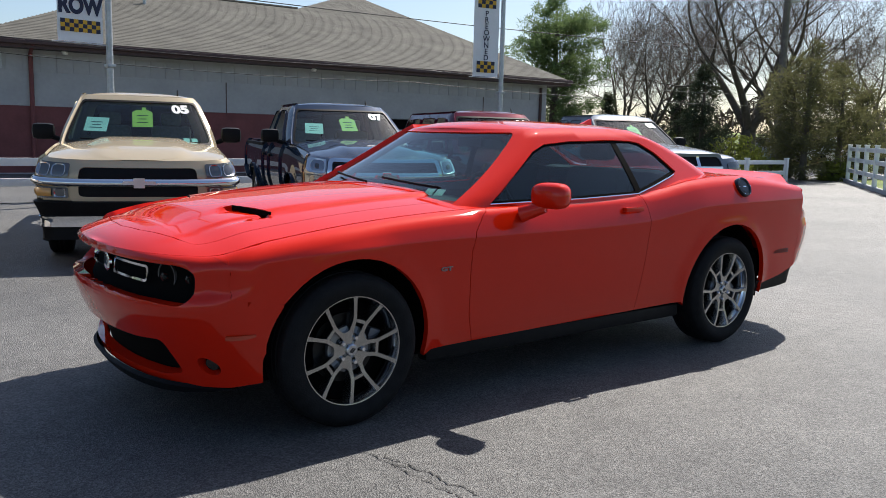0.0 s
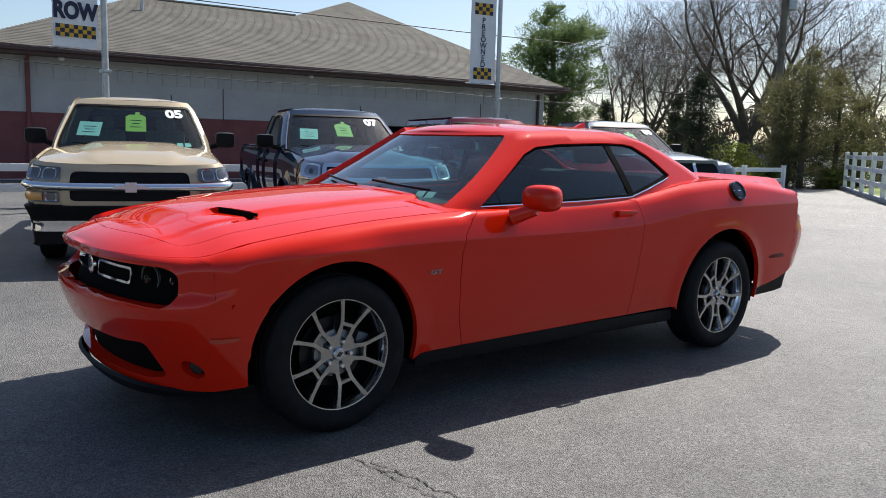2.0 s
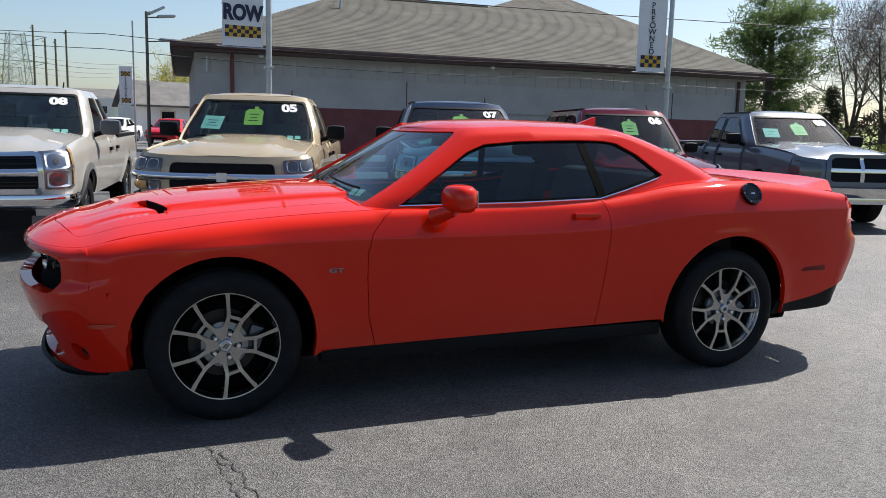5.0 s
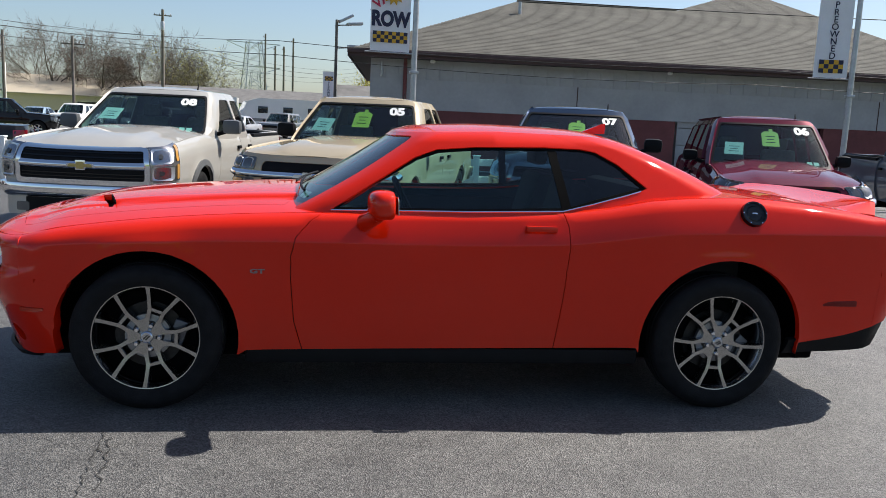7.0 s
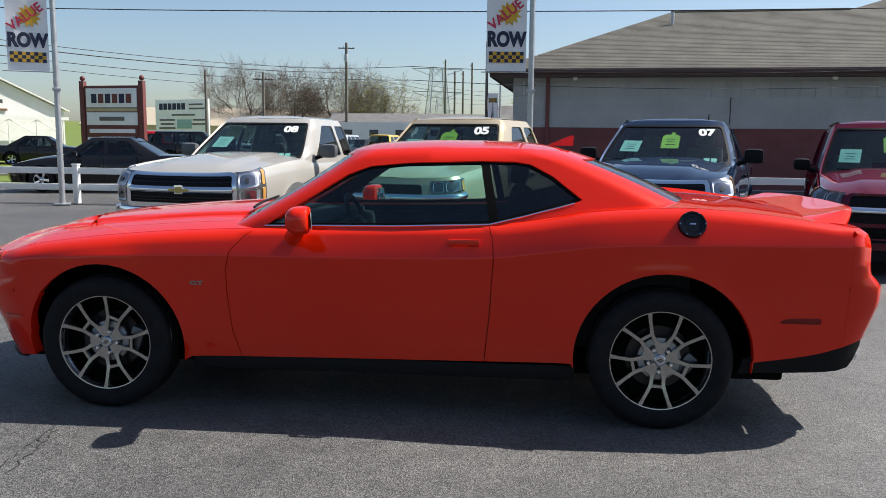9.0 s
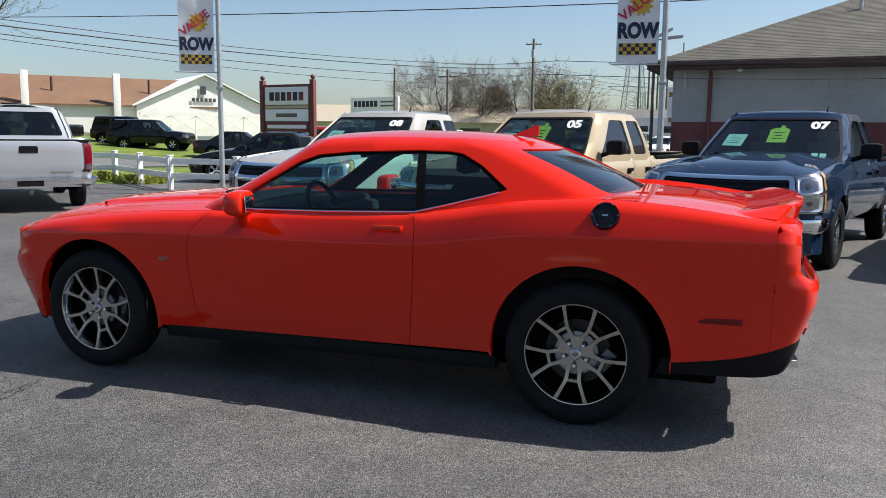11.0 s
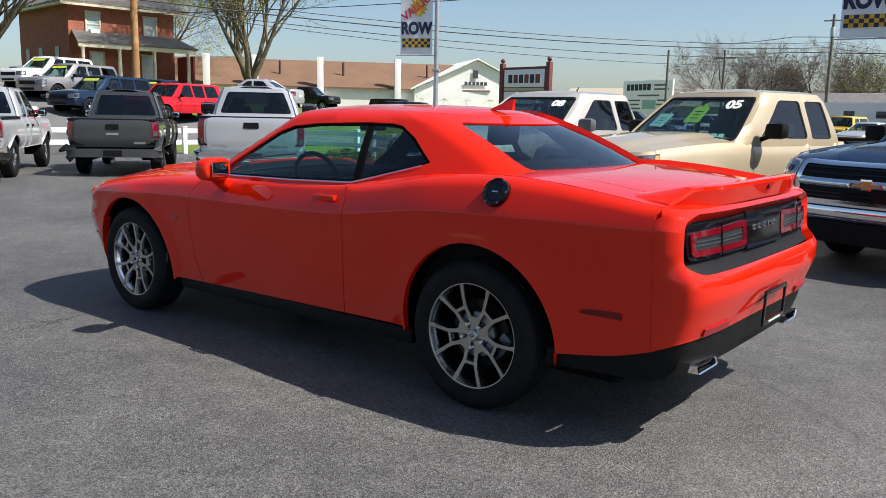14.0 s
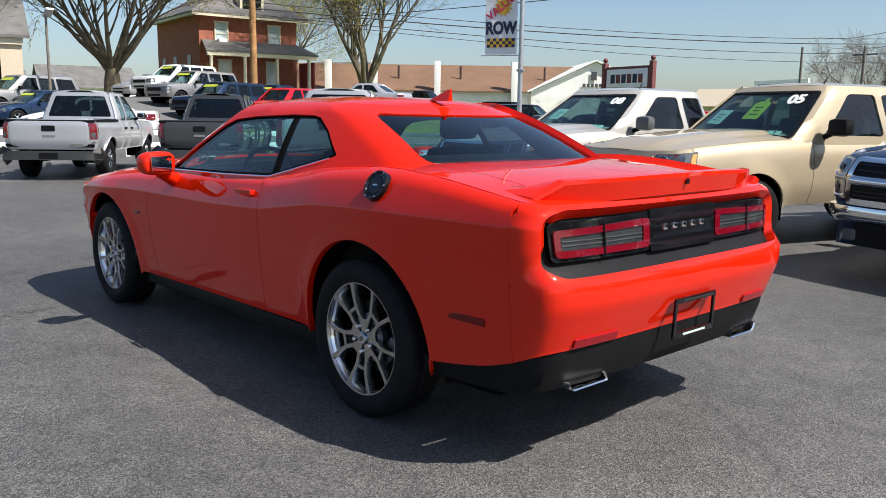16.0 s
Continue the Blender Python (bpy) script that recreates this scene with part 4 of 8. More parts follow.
    part("roof_aerial", fin, RED, car, "red shark-fin aerial", m=pose(0.90, 0, 1.440))

    # mirrors, handles, badge, fuel door
    for sx in (-1, 1):
        mir = new("door_mirror")
        mir.parent = car
        mir.matrix_basis = pose(-0.345, sx * 1.045, 1.062, 0, 0, sx * -8)
        mb = bmesh.new()
        bmesh.ops.create_uvsphere(mb, u_segments=24, v_segments=16, radius=1.0)
        for v in mb.verts:
            c = v.co
            e = 0.55
            c.x, c.y, c.z = (math.copysign(abs(c.x) ** 0.8, c.x) * 0.080, math.copysign(abs(c.y) ** 0.65, c.y) * 0.108 * (1 - 0.18 * max(c.x, -0.5)), math.copysign(abs(c.z) ** 0.65, c.z) * 0.070)
            if c.x > 0.03:
                c.x = 0.03 + (c.x - 0.03) * 0.3
        part("shell", mb, RED, mir, "orange-red mirror shell", 60)
        part("mirror_glass", box((0, 0, 0), (0.004, 0.14, 0.086), 0.001), MIRROR, mir, "mirror glass", m=pose(0.047, 0, 0, 0, -3, -sx * 6))
        st = bmesh.new()
        add_tube(st, (-0.02, sx * -0.03, -0.06), (-0.065, sx * -0.15, -0.105), 0.032, 0.046, 14)
        part("mirror_foot", st, RED, mir, smooth=50)
        hd = bmesh.new()
        y0 = -wide(0.465, 0.95)
        add_box(hd, (0.465, y0 - 0.020, 0.952), (0.165, 0.018, 0.030), 0.008)
        for xx in (0.40, 0.53):
            add_box(hd, (xx, y0 - 0.008, 0.952), (0.03, 0.03, 0.024), 0.004)
        if sx > 0:
            bmesh.ops.scale(hd, vec=(1, -1, 1), verts=hd.verts[:])
            bmesh.ops.reverse_faces(hd, faces=hd.faces[:])
        part("door_handle", hd, RED, car, "body-coloured pull handle")
    yb = -wide(-0.95, 0.705)
    text_mesh("GT", 0.036, HUB_GREY, "fender_badge", car, pose(-0.948, yb - 0.003, 0.706, 90, 0, 0) @ Matrix.Diagonal((1.5, 0.8, 1, 1)), 0.001, 0.003)
    uf = S.inv(1.600, 1.060)
    e1, e2 = Vector(S.P(uf[0] + 0.01, uf[1])) - Vector(S.P(uf[0] - 0.01, uf[1])), Vector(S.P(uf[0], uf[1] + 0.01)) - Vector(S.P(uf[0], uf[1] - 0.01))
    nrm = e1.cross(e2).normalized()
    nf = Matrix.Translation(Vector(S.P(*uf)) + nrm * 0.004) @ (-nrm).to_track_quat('Y', 'Z').to_matrix().to_4x4() @ Matrix.Scale(0.88, 4)
    cap = part("fuel_cap", add_lathe(bmesh.new(), [(0.0001, -0.012), (0.045, -0.012), (0.050, -0.008), (0.062, -0.010), (0.066, -0.018), (0.076, -0.018), (0.080, 0.0), (0.080, 0.03)], 36), BLACK_GLOSS, car, "round gloss black fuel filler door", m=nf)
    for i in range(6):
        t = i * math.pi / 3
        part("cap_bolt", add_lathe(bmesh.new(), [(0.0001, -0.022), (0.004, -0.022), (0.005, -0.016)], 8, c=(0.071 * math.cos(t), 0, 0.071 * math.sin(t))), CHROME, cap)
    part("cap_mark", box((0, -0.014, 0.0), (0.034, 0.004, 0.008), 0.001), CHROME, cap)

    # sills, floor pan, inner arches
    for sx in (-1, 1):
        part("sill", box((0.02, sx * 0.82, 0.265), (2.06, 0.08, 0.085), 0.02), BLACK_PLASTIC, car, "black side sill")
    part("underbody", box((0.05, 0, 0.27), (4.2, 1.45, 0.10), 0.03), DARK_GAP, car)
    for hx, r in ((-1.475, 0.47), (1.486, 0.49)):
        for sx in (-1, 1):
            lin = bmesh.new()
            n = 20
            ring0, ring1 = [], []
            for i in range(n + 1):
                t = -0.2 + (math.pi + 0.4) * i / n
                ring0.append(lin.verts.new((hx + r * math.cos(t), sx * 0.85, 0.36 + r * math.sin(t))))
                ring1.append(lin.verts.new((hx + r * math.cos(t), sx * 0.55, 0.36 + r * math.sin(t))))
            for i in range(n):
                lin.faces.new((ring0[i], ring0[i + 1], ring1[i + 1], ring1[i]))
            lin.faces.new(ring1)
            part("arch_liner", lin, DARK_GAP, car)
    # wheels
    for hx in (-1.475, 1.475):
        coupe_wheel(car, pose(hx, -0.825, 0.363, 0, 20 if hx < 0 else 40, 0))
        coupe_wheel(car, pose(hx, 0.825, 0.363, 0, 30 * hx, 180))

    # cabin
    part("cabin_floor", box((0.35, 0, 0.62), (2.6, 1.5, 0.5), 0.05), CARPET, car)
    db = bmesh.new()
    add_box(db, (-0.62, 0, 0.96), (0.55, 1.40, 0.10), 0.04)
    add_box(db, (-0.42, 0, 0.86), (0.30, 1.40, 0.22), 0.05)
    part("dashboard", db, CARPET, car)
    for sx in (-1, 1):
        s = new("seat")
        s.parent = car
        s.matrix_basis = pose(0.30, sx * 0.37, 0.52)
        part("cushion", box((-0.05, 0, 0.10), (0.52, 0.50, 0.18), 0.06), SEAT, s)
        part("backrest", box((0.30, 0, 0.44), (0.15, 0.48, 0.62), 0.065, pose(0, 0, 0, 0, 14, 0)), SEAT, s)
        part("headrest", box((0.36, 0, 0.83), (0.10, 0.26, 0.17), 0.045, pose(0, 0, 0, 0, 6, 0)), SEAT, s)
    part("rear_seat", box((1.20, 0, 0.95), (0.16, 1.15, 0.42), 0.07, None), SEAT, car)
    part("parcel_shelf", box((1.48, 0, 1.05), (0.5, 1.2, 0.03), 0.01), CARPET, car)
    sw = bmesh.new()
    for i in range(24):
        a, b = 2 * math.pi * i / 24, 2 * math.pi * (i + 1) / 24
        add_tube(sw, (0, 0.18 * math.cos(a), 0.18 * math.sin(a)), (0, 0.18 * math.cos(b), 0.18 * math.sin(b)), 0.015, seg=8, caps=False)
    add_box(sw, (0, 0, 0), (0.05, 0.14, 0.10), 0.03)
    for a in (0, math.pi, -math.pi / 2):
        add_tube(sw, (0, 0, 0), (0, 0.17 * math.cos(a), 0.17 * math.sin(a)), 0.014)
    part("steering_wheel", sw, BLACK_PLASTIC, car, m=pose(-0.18, -0.37, 0.98, 0, -24, 0))
    part("rear_view_mirror", box((-0.05, 0, 1.325), (0.03, 0.23, 0.065), 0.012), BLACK_PLASTIC, car)
    for sx in (-1, 1):
        ua, ub = (0.62, 0.06) if sx > 0 else (-0.04, -0.60)
        wp = sweep([Vector(G.P(ua + (ub - ua) * k / 6, 0.135 + 0.005 * k)) + Vector((-0.014, 0, 0.012)) for k in range(7)], 0.007)
        part("wiper", wp, BLACK_PLASTIC, car)
    c = Vector(G.P(0.52, 0.05))
    for i in range(2):
        q = Vector(G.P(0.60 - 0.07 * i, 0.125))
        part("inspection_sticker", box((0, 0, 0), (0.003, 0.055, 0.05)), PAPER, car, "pale window sticker", m=pose(q.x + 0.022, q.y, q.z - 0.006, 0, 52, 14))
    return car


build_coupe()

# ---- ground ----
def ground_mat():
    """Asphalt: pale and dark aggregate, worn patches, faint stains and hairline cracks."""
    m = mat("worn_asphalt", (0.09, 0.09, 0.088), 0.58, vary=0.10, scale=0.5, bump=0.0, spec=0.44)
    n, l = m.node_tree.nodes, m.node_tree.links
    b = n["Principled BSDF"]
    tc = n.new("ShaderNodeTexCoord")

    def noise(scale, detail, rough=0.5):
        q = n.new("ShaderNodeTexNoise")
        q.inputs["Scale"].default_value, q.inputs["Detail"].default_value, q.inputs["Roughness"].default_value = scale, detail, rough
        l.new(tc.outputs["Object"], q.inputs["Vector"])
        return q.outputs["Fac"]

    def ramp(src, p0, p1, c0, c1):
        r = n.new("ShaderNodeValToRGB")
        r.color_ramp.elements[0].position, r.color_ramp.elements[1].position = p0, p1
        r.color_ramp.elements[0].color, r.color_ramp.elements[1].color = (*c0, 1), (*c1, 1)
        l.new(src, r.inputs[0])
        return r.outputs[0]

    def times(a, c):
        mx = n.new("ShaderNodeMixRGB")
        mx.blend_type, mx.inputs[0].default_value = 'MULTIPLY', 1.0
        l.new(a, mx.inputs[1])
        l.new(c, mx.inputs[2])
        return mx.outputs[0]
    vo = n.new("ShaderNodeTexVoronoi")
    vo.inputs["Scale"].default_value = 150.0
    l.new(tc.outputs["Object"], vo.inputs["Vector"])
    stone = ramp(vo.outputs["Color"], 0.25, 0.95, (0.046, 0.046, 0.047), (0.168, 0.166, 0.161))
    col = times(stone, ramp(noise(45.0, 6.0, 0.7), 0.35, 0.65, (0.74, 0.74, 0.75), (1.28, 1.27, 1.26)))
    col = times(col, ramp(noise(5.5, 5.0, 0.65), 0.38, 0.64, (0.86, 0.86, 0.86), (1.14, 1.14, 1.13)))
    col = times(col, ramp(noise(0.45, 6.0, 0.6), 0.36, 0.64, (0.80, 0.80, 0.81), (1.24, 1.23, 1.20)))
    # hairline cracks: the edges of large wobbling cells
    wob = n.new("ShaderNodeTexNoise")
    wob.inputs["Scale"].default_value, wob.inputs["Detail"].default_value = 3.0, 6.0
    l.new(tc.outputs["Object"], wob.inputs["Vector"])
    off = n.new("ShaderNodeVectorMath")
    off.operation = 'MULTIPLY_ADD'
    off.inputs[1].default_value = (0.5, 0.5, 0.0)
    l.new(wob.outputs["Color"], off.inputs[0])
    l.new(tc.outputs["Object"], off.inputs[2])
    cell = n.new("ShaderNodeTexVoronoi")
    cell.feature = 'DISTANCE_TO_EDGE'
    cell.inputs["Scale"].default_value = 0.38
    l.new(off.outputs[0], cell.inputs["Vector"])
    col = times(col, ramp(cell.outputs["Distance"], 0.0008, 0.0030, (0.72, 0.72, 0.73), (1, 1, 1)))
    l.new(col, b.inputs["Base Color"])
    bp = n.new("ShaderNodeBump")
    bp.inputs["Strength"].default_value, bp.inputs["Distance"].default_value = 0.8, 0.006
    l.new(vo.outputs["Distance"], bp.inputs["Height"])
    l.new(bp.outputs[0], b.inputs["Normal"])
    return m


ASPHALT = ground_mat()
GRASS = mat("spring_grass", (0.17, 0.21, 0.022), 0.9, color2=(0.06, 0.11, 0.015), scale=0.6, bump=0.8, bscale=25)
ROAD_MAT = mat("road_surface", (0.13, 0.13, 0.13), 0.85, vary=0.12, scale=0.8, bump=0.4, bscale=90)
bank_top = curve([(-180, 2.0), (-110, 1.4), (-75, 1.5), (-69, 1.9), (-65, 2.2), (-54, 2.2), (-48, 1.7), (-42, 1.2), (-38, 0.9), (-34, 0.5), (-30, 0.0), (180, 0.0)])
bank_foot = curve([(-180, 40), (-75, 27), (-66, 29), (-62, 30), (-54, 31), (-45, 36), (-36, 38), (0, 40), (180, 40)])


def smooth01(a, b, x):
    t = min(max((x - a) / (b - a), 0), 1)
    return t * t * (3 - 2 * t)


def land(x, y):
    """Height of the ground: level lot, a bank beyond the road, far hills."""
    az = math.degrees(math.atan2(x - 3, y + 4))
    r = math.hypot(x - 3, y + 4)
    f = bank_foot(az)
    h = bank_top(az) * smooth01(f, f + 18 + 12 * smooth01(-56, -48, az), r)
    d = math.hypot(x, y)
    h -= 3.0 * smooth01(90, 220, d)
    h += 24 * smooth01(350, 1100, d) * (0.55 + 0.45 * math.sin(x * 0.004 + 1) * math.cos(y * 0.0031))
    return h


def lay(name, rows, material, label, category, lift=0.0, kind="structure"):
    """A strip of ground from rows of points that follow the land."""
    bm = bmesh.new()
    g = [[bm.verts.new((x, y, land(x, y) + lift)) for x, y in r] for r in rows]
    for A, B in zip(g, g[1:]):
        for i in range(len(A) - 1):
            bm.faces.new((A[i], A[i + 1], B[i + 1], B[i]))
    bmesh.ops.recalc_face_normals(bm, faces=bm.faces[:])
    if bm.faces[0].normal.z < 0:
        bmesh.ops.reverse_faces(bm, faces=bm.faces[:])
    return tagged(finish(name, bm, material, smooth=60), label, category, kind=kind)


ax = sorted(set([round(float(v), 2) for v in np.linspace(-110, 110, 111)] + [s * float(v) for s in (-1, 1) for v in np.geomspace(115, 2400, 34)]))
lay("ground", [[(x, y) for x in ax] for y in ax], GRASS, "spring grass and far wooded hills", "ground", -0.02)
lay("pavement", [[(x, y) for x in np.linspace(-27, 29.0, 40)] for y in np.linspace(-40, 11.8, 40)], ASPHALT, "grey worn asphalt of the car lot with pale aggregate", "asphalt", 0.0)
lay("far_lot", [[(x, y) for x in np.linspace(-14, 40, 30)] for y in np.linspace(11.9, 33, 20)], ASPHALT, "asphalt round the grey building", "asphalt", 0.0)
lay("display_yard", [[(x, y) for x in np.linspace(-26, 6, 30)] for y in np.linspace(40, 66, 20)], ROAD_MAT, "asphalt display yard full of vehicles", "asphalt", 0.02)


def strip(name, line, width, material, label, category, lift):
    P = [Vector(p) for p in line]
    fine = []
    for a, b in zip(P, P[1:]):
        k = max(2, int((b - a).length / 1.5))
        fine += [a.lerp(b, i / k) for i in range(k)]
    for _ in range(12):
        fine = [fine[0]] + [(fine[i - 1] + fine[i] * 2 + fine[i + 1]) / 4 for i in range(1, len(fine) - 1)] + [fine[-1]]
    rows = []
    for i, p in enumerate(fine):
        d = (fine[min(i + 1, len(fine) - 1)] - fine[max(i - 1, 0)]).normalized()
        n = Vector((-d.y, d.x))
        rows.append([tuple(p + n * w) for w in np.linspace(-width / 2, width / 2, 5)])
    return lay(name, rows, material, label, category, lift)


lay("house_lot", [[(x, y) for x in np.linspace(-49, -31, 14)] for y in np.linspace(3, 25, 14)], ROAD_MAT, "grey asphalt lot before the brick house", "asphalt", 0.03)
strip("road", [(60, 62), (30, 49), (-5, 36), (-24, 25.5), (-27.5, 15), (-29, 5), (-33, -20), (-36, -60)], 7.0, ROAD_MAT, "grey two-lane road beyond the white fence", "road", 0.02)
strip("driveway", [(-8, 34), (-16, 42), (-26, 50), (-40, 44), (-52, 40)], 8.0, ROAD_MAT, "asphalt drive before the white gabled building", "driveway", 0.025)
CRACK = mat("crack_sealer", (0.032, 0.031, 0.030), 0.9, vary=0.3, scale=20)
random.seed(4)


def crack(pts, w):
    bm = bmesh.new()
    P = []
    for (x0, y0), (x1, y1) in zip(pts, pts[1:]):
        for k in range(9):
            t = k / 9
            P.append(Vector((x0 + (x1 - x0) * t + random.gauss(0, 0.007), y0 + (y1 - y0) * t + random.gauss(0, 0.007), 0.004)))
    L, R = [], []
    for i, p in enumerate(P):
        d = (P[min(i + 1, len(P) - 1)] - P[max(i - 1, 0)]).normalized()
        n = Vector((-d.y, d.x, 0)) * w * random.uniform(0.3, 1.2)
        L.append(bm.verts.new(p + n))
        R.append(bm.verts.new(p - n))
    for i in range(len(P) - 1):
        bm.faces.new((L[i], R[i], R[i + 1], L[i + 1]))
    bmesh.ops.recalc_face_normals(bm, faces=bm.faces[:])
    return tagged(finish("asphalt_crack", bm, CRACK, smooth=0), "thin dark crack in the asphalt", "crack", kind="structure")


crack([(-1.60, -1.22), (-1.575, -1.42), (-1.56, -1.62), (-1.53, -1.85), (-1.50, -2.3), (-1.44, -2.9)], 0.0035)
crack([(-1.55, -1.30), (-1.515, -1.48), (-1.50, -1.66), (-1.46, -1.86)], 0.004)
crack([(-1.575, -1.42), (-1.515, -1.48)], 0.004)


SATIN_BAR = mat("satin_bright_metal", (0.66, 0.66, 0.68), 0.34, metal=1.0, vary=0.05)
GREY_TRIM = mat("grey_trim_plastic", (0.09, 0.095, 0.10), 0.5, bump=0.1, bscale=200, vary=0.1)


# ---- other vehicles: nose at x = 0 looking to -x, left side at -y ----
WHEELS = {}


def wheel_meshes(R, r, style):
    """The tyre, rim and hub of a plain road wheel, made once for each size."""
    key = (R, r, style)
    if key not in WHEELS:
        me = []
        for k, (nm, build, material) in enumerate((
                ("tyre", lambda b: add_tyre(b, R, r, 0.24), RUBBER),
                ("rim", None, ALLOY if style != "dark" else ALLOY_DARK),
                # wheel_back: an added black disc for the shade behind the rim
                ("wheel_back", lambda b: add_lathe(b, [(0.0001, 0.02), (r - 0.02, 0.02), (r - 0.02, 0.03), (0.0001, 0.03)], 28), DARK_GAP))):
            b = bmesh.new()
            if nm == "rim":
                add_lathe(b, [(r - 0.03, 0.08), (r - 0.035, 0.0), (r - 0.02, -0.085), (r + 0.002, -0.10), (r + 0.004, -0.09)], 40)
                n = 6 if style == "six" else 5
                for i in range(n):
                    t = 2 * math.pi * i / n + 0.3
                    path = [(q * math.cos(t), q * math.sin(t)) for q in (0.05, r * 0.5, r - 0.012)]
                    ribbon(b, path, [0.035, 0.030, 0.042], [-0.065, -0.075, -0.09], -0.03)
                add_lathe(b, [(0.0001, -0.085), (0.035, -0.085), (0.05, -0.075), (0.075, -0.06), (0.08, 0.0)], 24)
            else:
                build(b)
            mesh = bpy.data.meshes.new(nm)
            b.to_mesh(mesh)
            b.free()
            mesh.materials.append(material)
            mesh.polygons.foreach_set("use_smooth", [True] * len(mesh.polygons))
            mesh.set_sharp_from_angle(angle=radians(38))
            me.append((nm, mesh))
        WHEELS[key] = me
    return WHEELS[key]


def road_wheel(parent, m, R, r, style="five"):
    w = new("wheel")
    w.parent, w.matrix_basis = parent, m
    for nm, mesh in wheel_meshes(R, r, style):
        o = new(nm, mesh)
        o.parent = w
    return w


def on_surface(P, u, v, out=0.006, up=None, flip=False):
    """A pose on the surface with x along it, y upwards and z outwards."""
    e = 0.004
    p = Vector(P(u, v))
    tx = (Vector(P(u + e, v)) - Vector(P(u - e, v))).normalized()
    ty = (Vector(P(u, v + e)) - Vector(P(u, v - e))).normalized()
    n = tx.cross(ty).normalized()
    if flip:
        n = -n
    ty = (ty - n * ty.dot(n)).normalized()
    tx = ty.cross(n)
    return Matrix.Translation(p + n * out) @ Matrix((tx, ty, n)).transposed().to_4x4()


def vehicle(spec, color, m, name, label, category, number="", fine=True, group="", writing=False, front="", rear=""):
    """A pickup, van, wagon or saloon from its side view's key lengths."""
    s = spec
    car = thing(name, label, category, group, m=m)
    L, Wd, R, fx, rx = s["L"], s["W"], s["R"], s["fx"], s["rx"]
    zb0, bed = s["zb"], s.get("bed")
    zs = curve(s["top"])
    zb = curve([(0, zb0 + 0.02), (fx, zb0), (rx, zb0), (L, zb0 + 0.06)])
    step = 0.09 if fine else 0.16

    def wide(x, z):
        top = float(zs(x))
        mid = zb0 + (top - zb0) * 0.55
        y = Wd - 0.012 * min(1, abs(z - mid) / 0.3) ** 2 * 1.5
        if z > top - 0.16:
            y -= (z - (top - 0.16)) * s.get("lean", 0.18)
        if z < zb0 + 0.25:
            y -= 0.05 * min((zb0 + 0.25 - z) / 0.25, 1.0) ** 2
        for hx in (fx, rx):
            d = math.hypot(x - hx, z - R) - (R + 0.06)
            if d < 0.16:
                y += s.get("flare", 0.012) * (math.exp(-(max(d, 0) / 0.07) ** 2))
        return y - roll(z, top, 0.05)
    nz = s.get("nose", ((0, 0.06), (0.3, 0.0), (0.75, 0.0), (1.0, 0.07)))
    tz = s.get("tail", ((0, -0.05), (0.3, 0.0), (0.8, 0.0), (1.0, -0.04)))
    lidc = curve(s.get("crown", ((0, 0.0), (0.5, 0.05), (s["cowl"], 0.07), (L, 0.03))))
    H = 0.8
    S = Shell(curve(nz), curve([(a, L + b) for a, b in tz]), s.get("cn", 0.22), s.get("ct", 0.12), 3.0, 4.0, zb, zs, wide, H, lambda x, y, b: float(lidc(x)) * (1 - b ** 3) + (s.get('bulge', 0.0) * smooth01(0.62, 0.52, b) * smooth01(0.02, 0.35, x) if x < s['cowl'] + 0.2 else 0.0))
    lo = lambda x: float(zb(x)) + 0.002
    hi = lambda x: float(zs(x)) - 0.002
    ra = R + s.get("gap", 0.06)
    fa, rr = arch(fx, R, ra, zb0 - 0.02, 16), arch(rx, R, ra, zb0 - 0.02, 16)
    bot = lambda a, b: [(x, lo(x)) for x in np.linspace(a, b, 7)]
    top = lambda a, b: [(x, hi(x)) for x in np.linspace(a, b, 12)]
    cuts = s["doors"]
    g = 0.004
    edges = [S.cn + 0.0 + 0.08] + list(cuts) + [L - S.ct - 0.01]
    names = ["front_fender"] + ["door"] * (len(cuts) - 1) + (["bed_side"] if bed else ["quarter_panel"])
    for sgn in (1, -1):
        f = (lambda p: S.side(p)) if sgn == 1 else (lambda p: S.other(S.side(p)))
        for nm, a, b in zip(names, edges, edges[1:]):
            a, b = a + g, b - g
            low = bot(a, b)
            for A, hx in ((fa, fx), (rr, rx)):
                if a < hx - ra and b > hx + ra:
                    low = bot(a, hx - ra + 0.002)[:-1] + A[::-1] + bot(hx + ra - 0.002, b)[1:]
                elif a < hx + ra and a > hx - ra and b > hx + ra:
                    low = [p for p in A[::-1] if p[0] > a] + bot(hx + ra - 0.002, b)[1:]
                elif b > hx - ra and b < hx + ra and a < hx - ra:
                    low = bot(a, hx - ra + 0.002)[:-1] + [p for p in A[::-1] if p[0] < b]
            z0 = low[0][1]
            pan = part(nm, skin(S.P, f(low + top(b, a)), step=step, rim=0.025, flip=sgn < 0), color, car)
            if nm == "door" and fine:
                hx0 = b - 0.16
                q = Vector(S.P(*S.inv(hx0, hi(hx0) - 0.17)))
                part("door_handle", box((q.x, (q.y - 0.015) * sgn, q.z), (0.15, 0.035, 0.045), 0.012), s.get("handle", BLACK_PLASTIC), pan)
        if s.get("clad"):
            part("wheel_flare", skin(pushed(S.P, 0.02, False) if sgn == 1 else pushed(S.P, 0.02, True), f(arch(fx, R, ra + 0.07, zb0 + 0.05, 16) + arch(fx, R, ra, zb0 + 0.05, 16)[::-1]), step=step, rim=0.02, flip=sgn < 0), GREY_TRIM, car, "grey wheel flare")
    # nose and tail covers
    ends = []
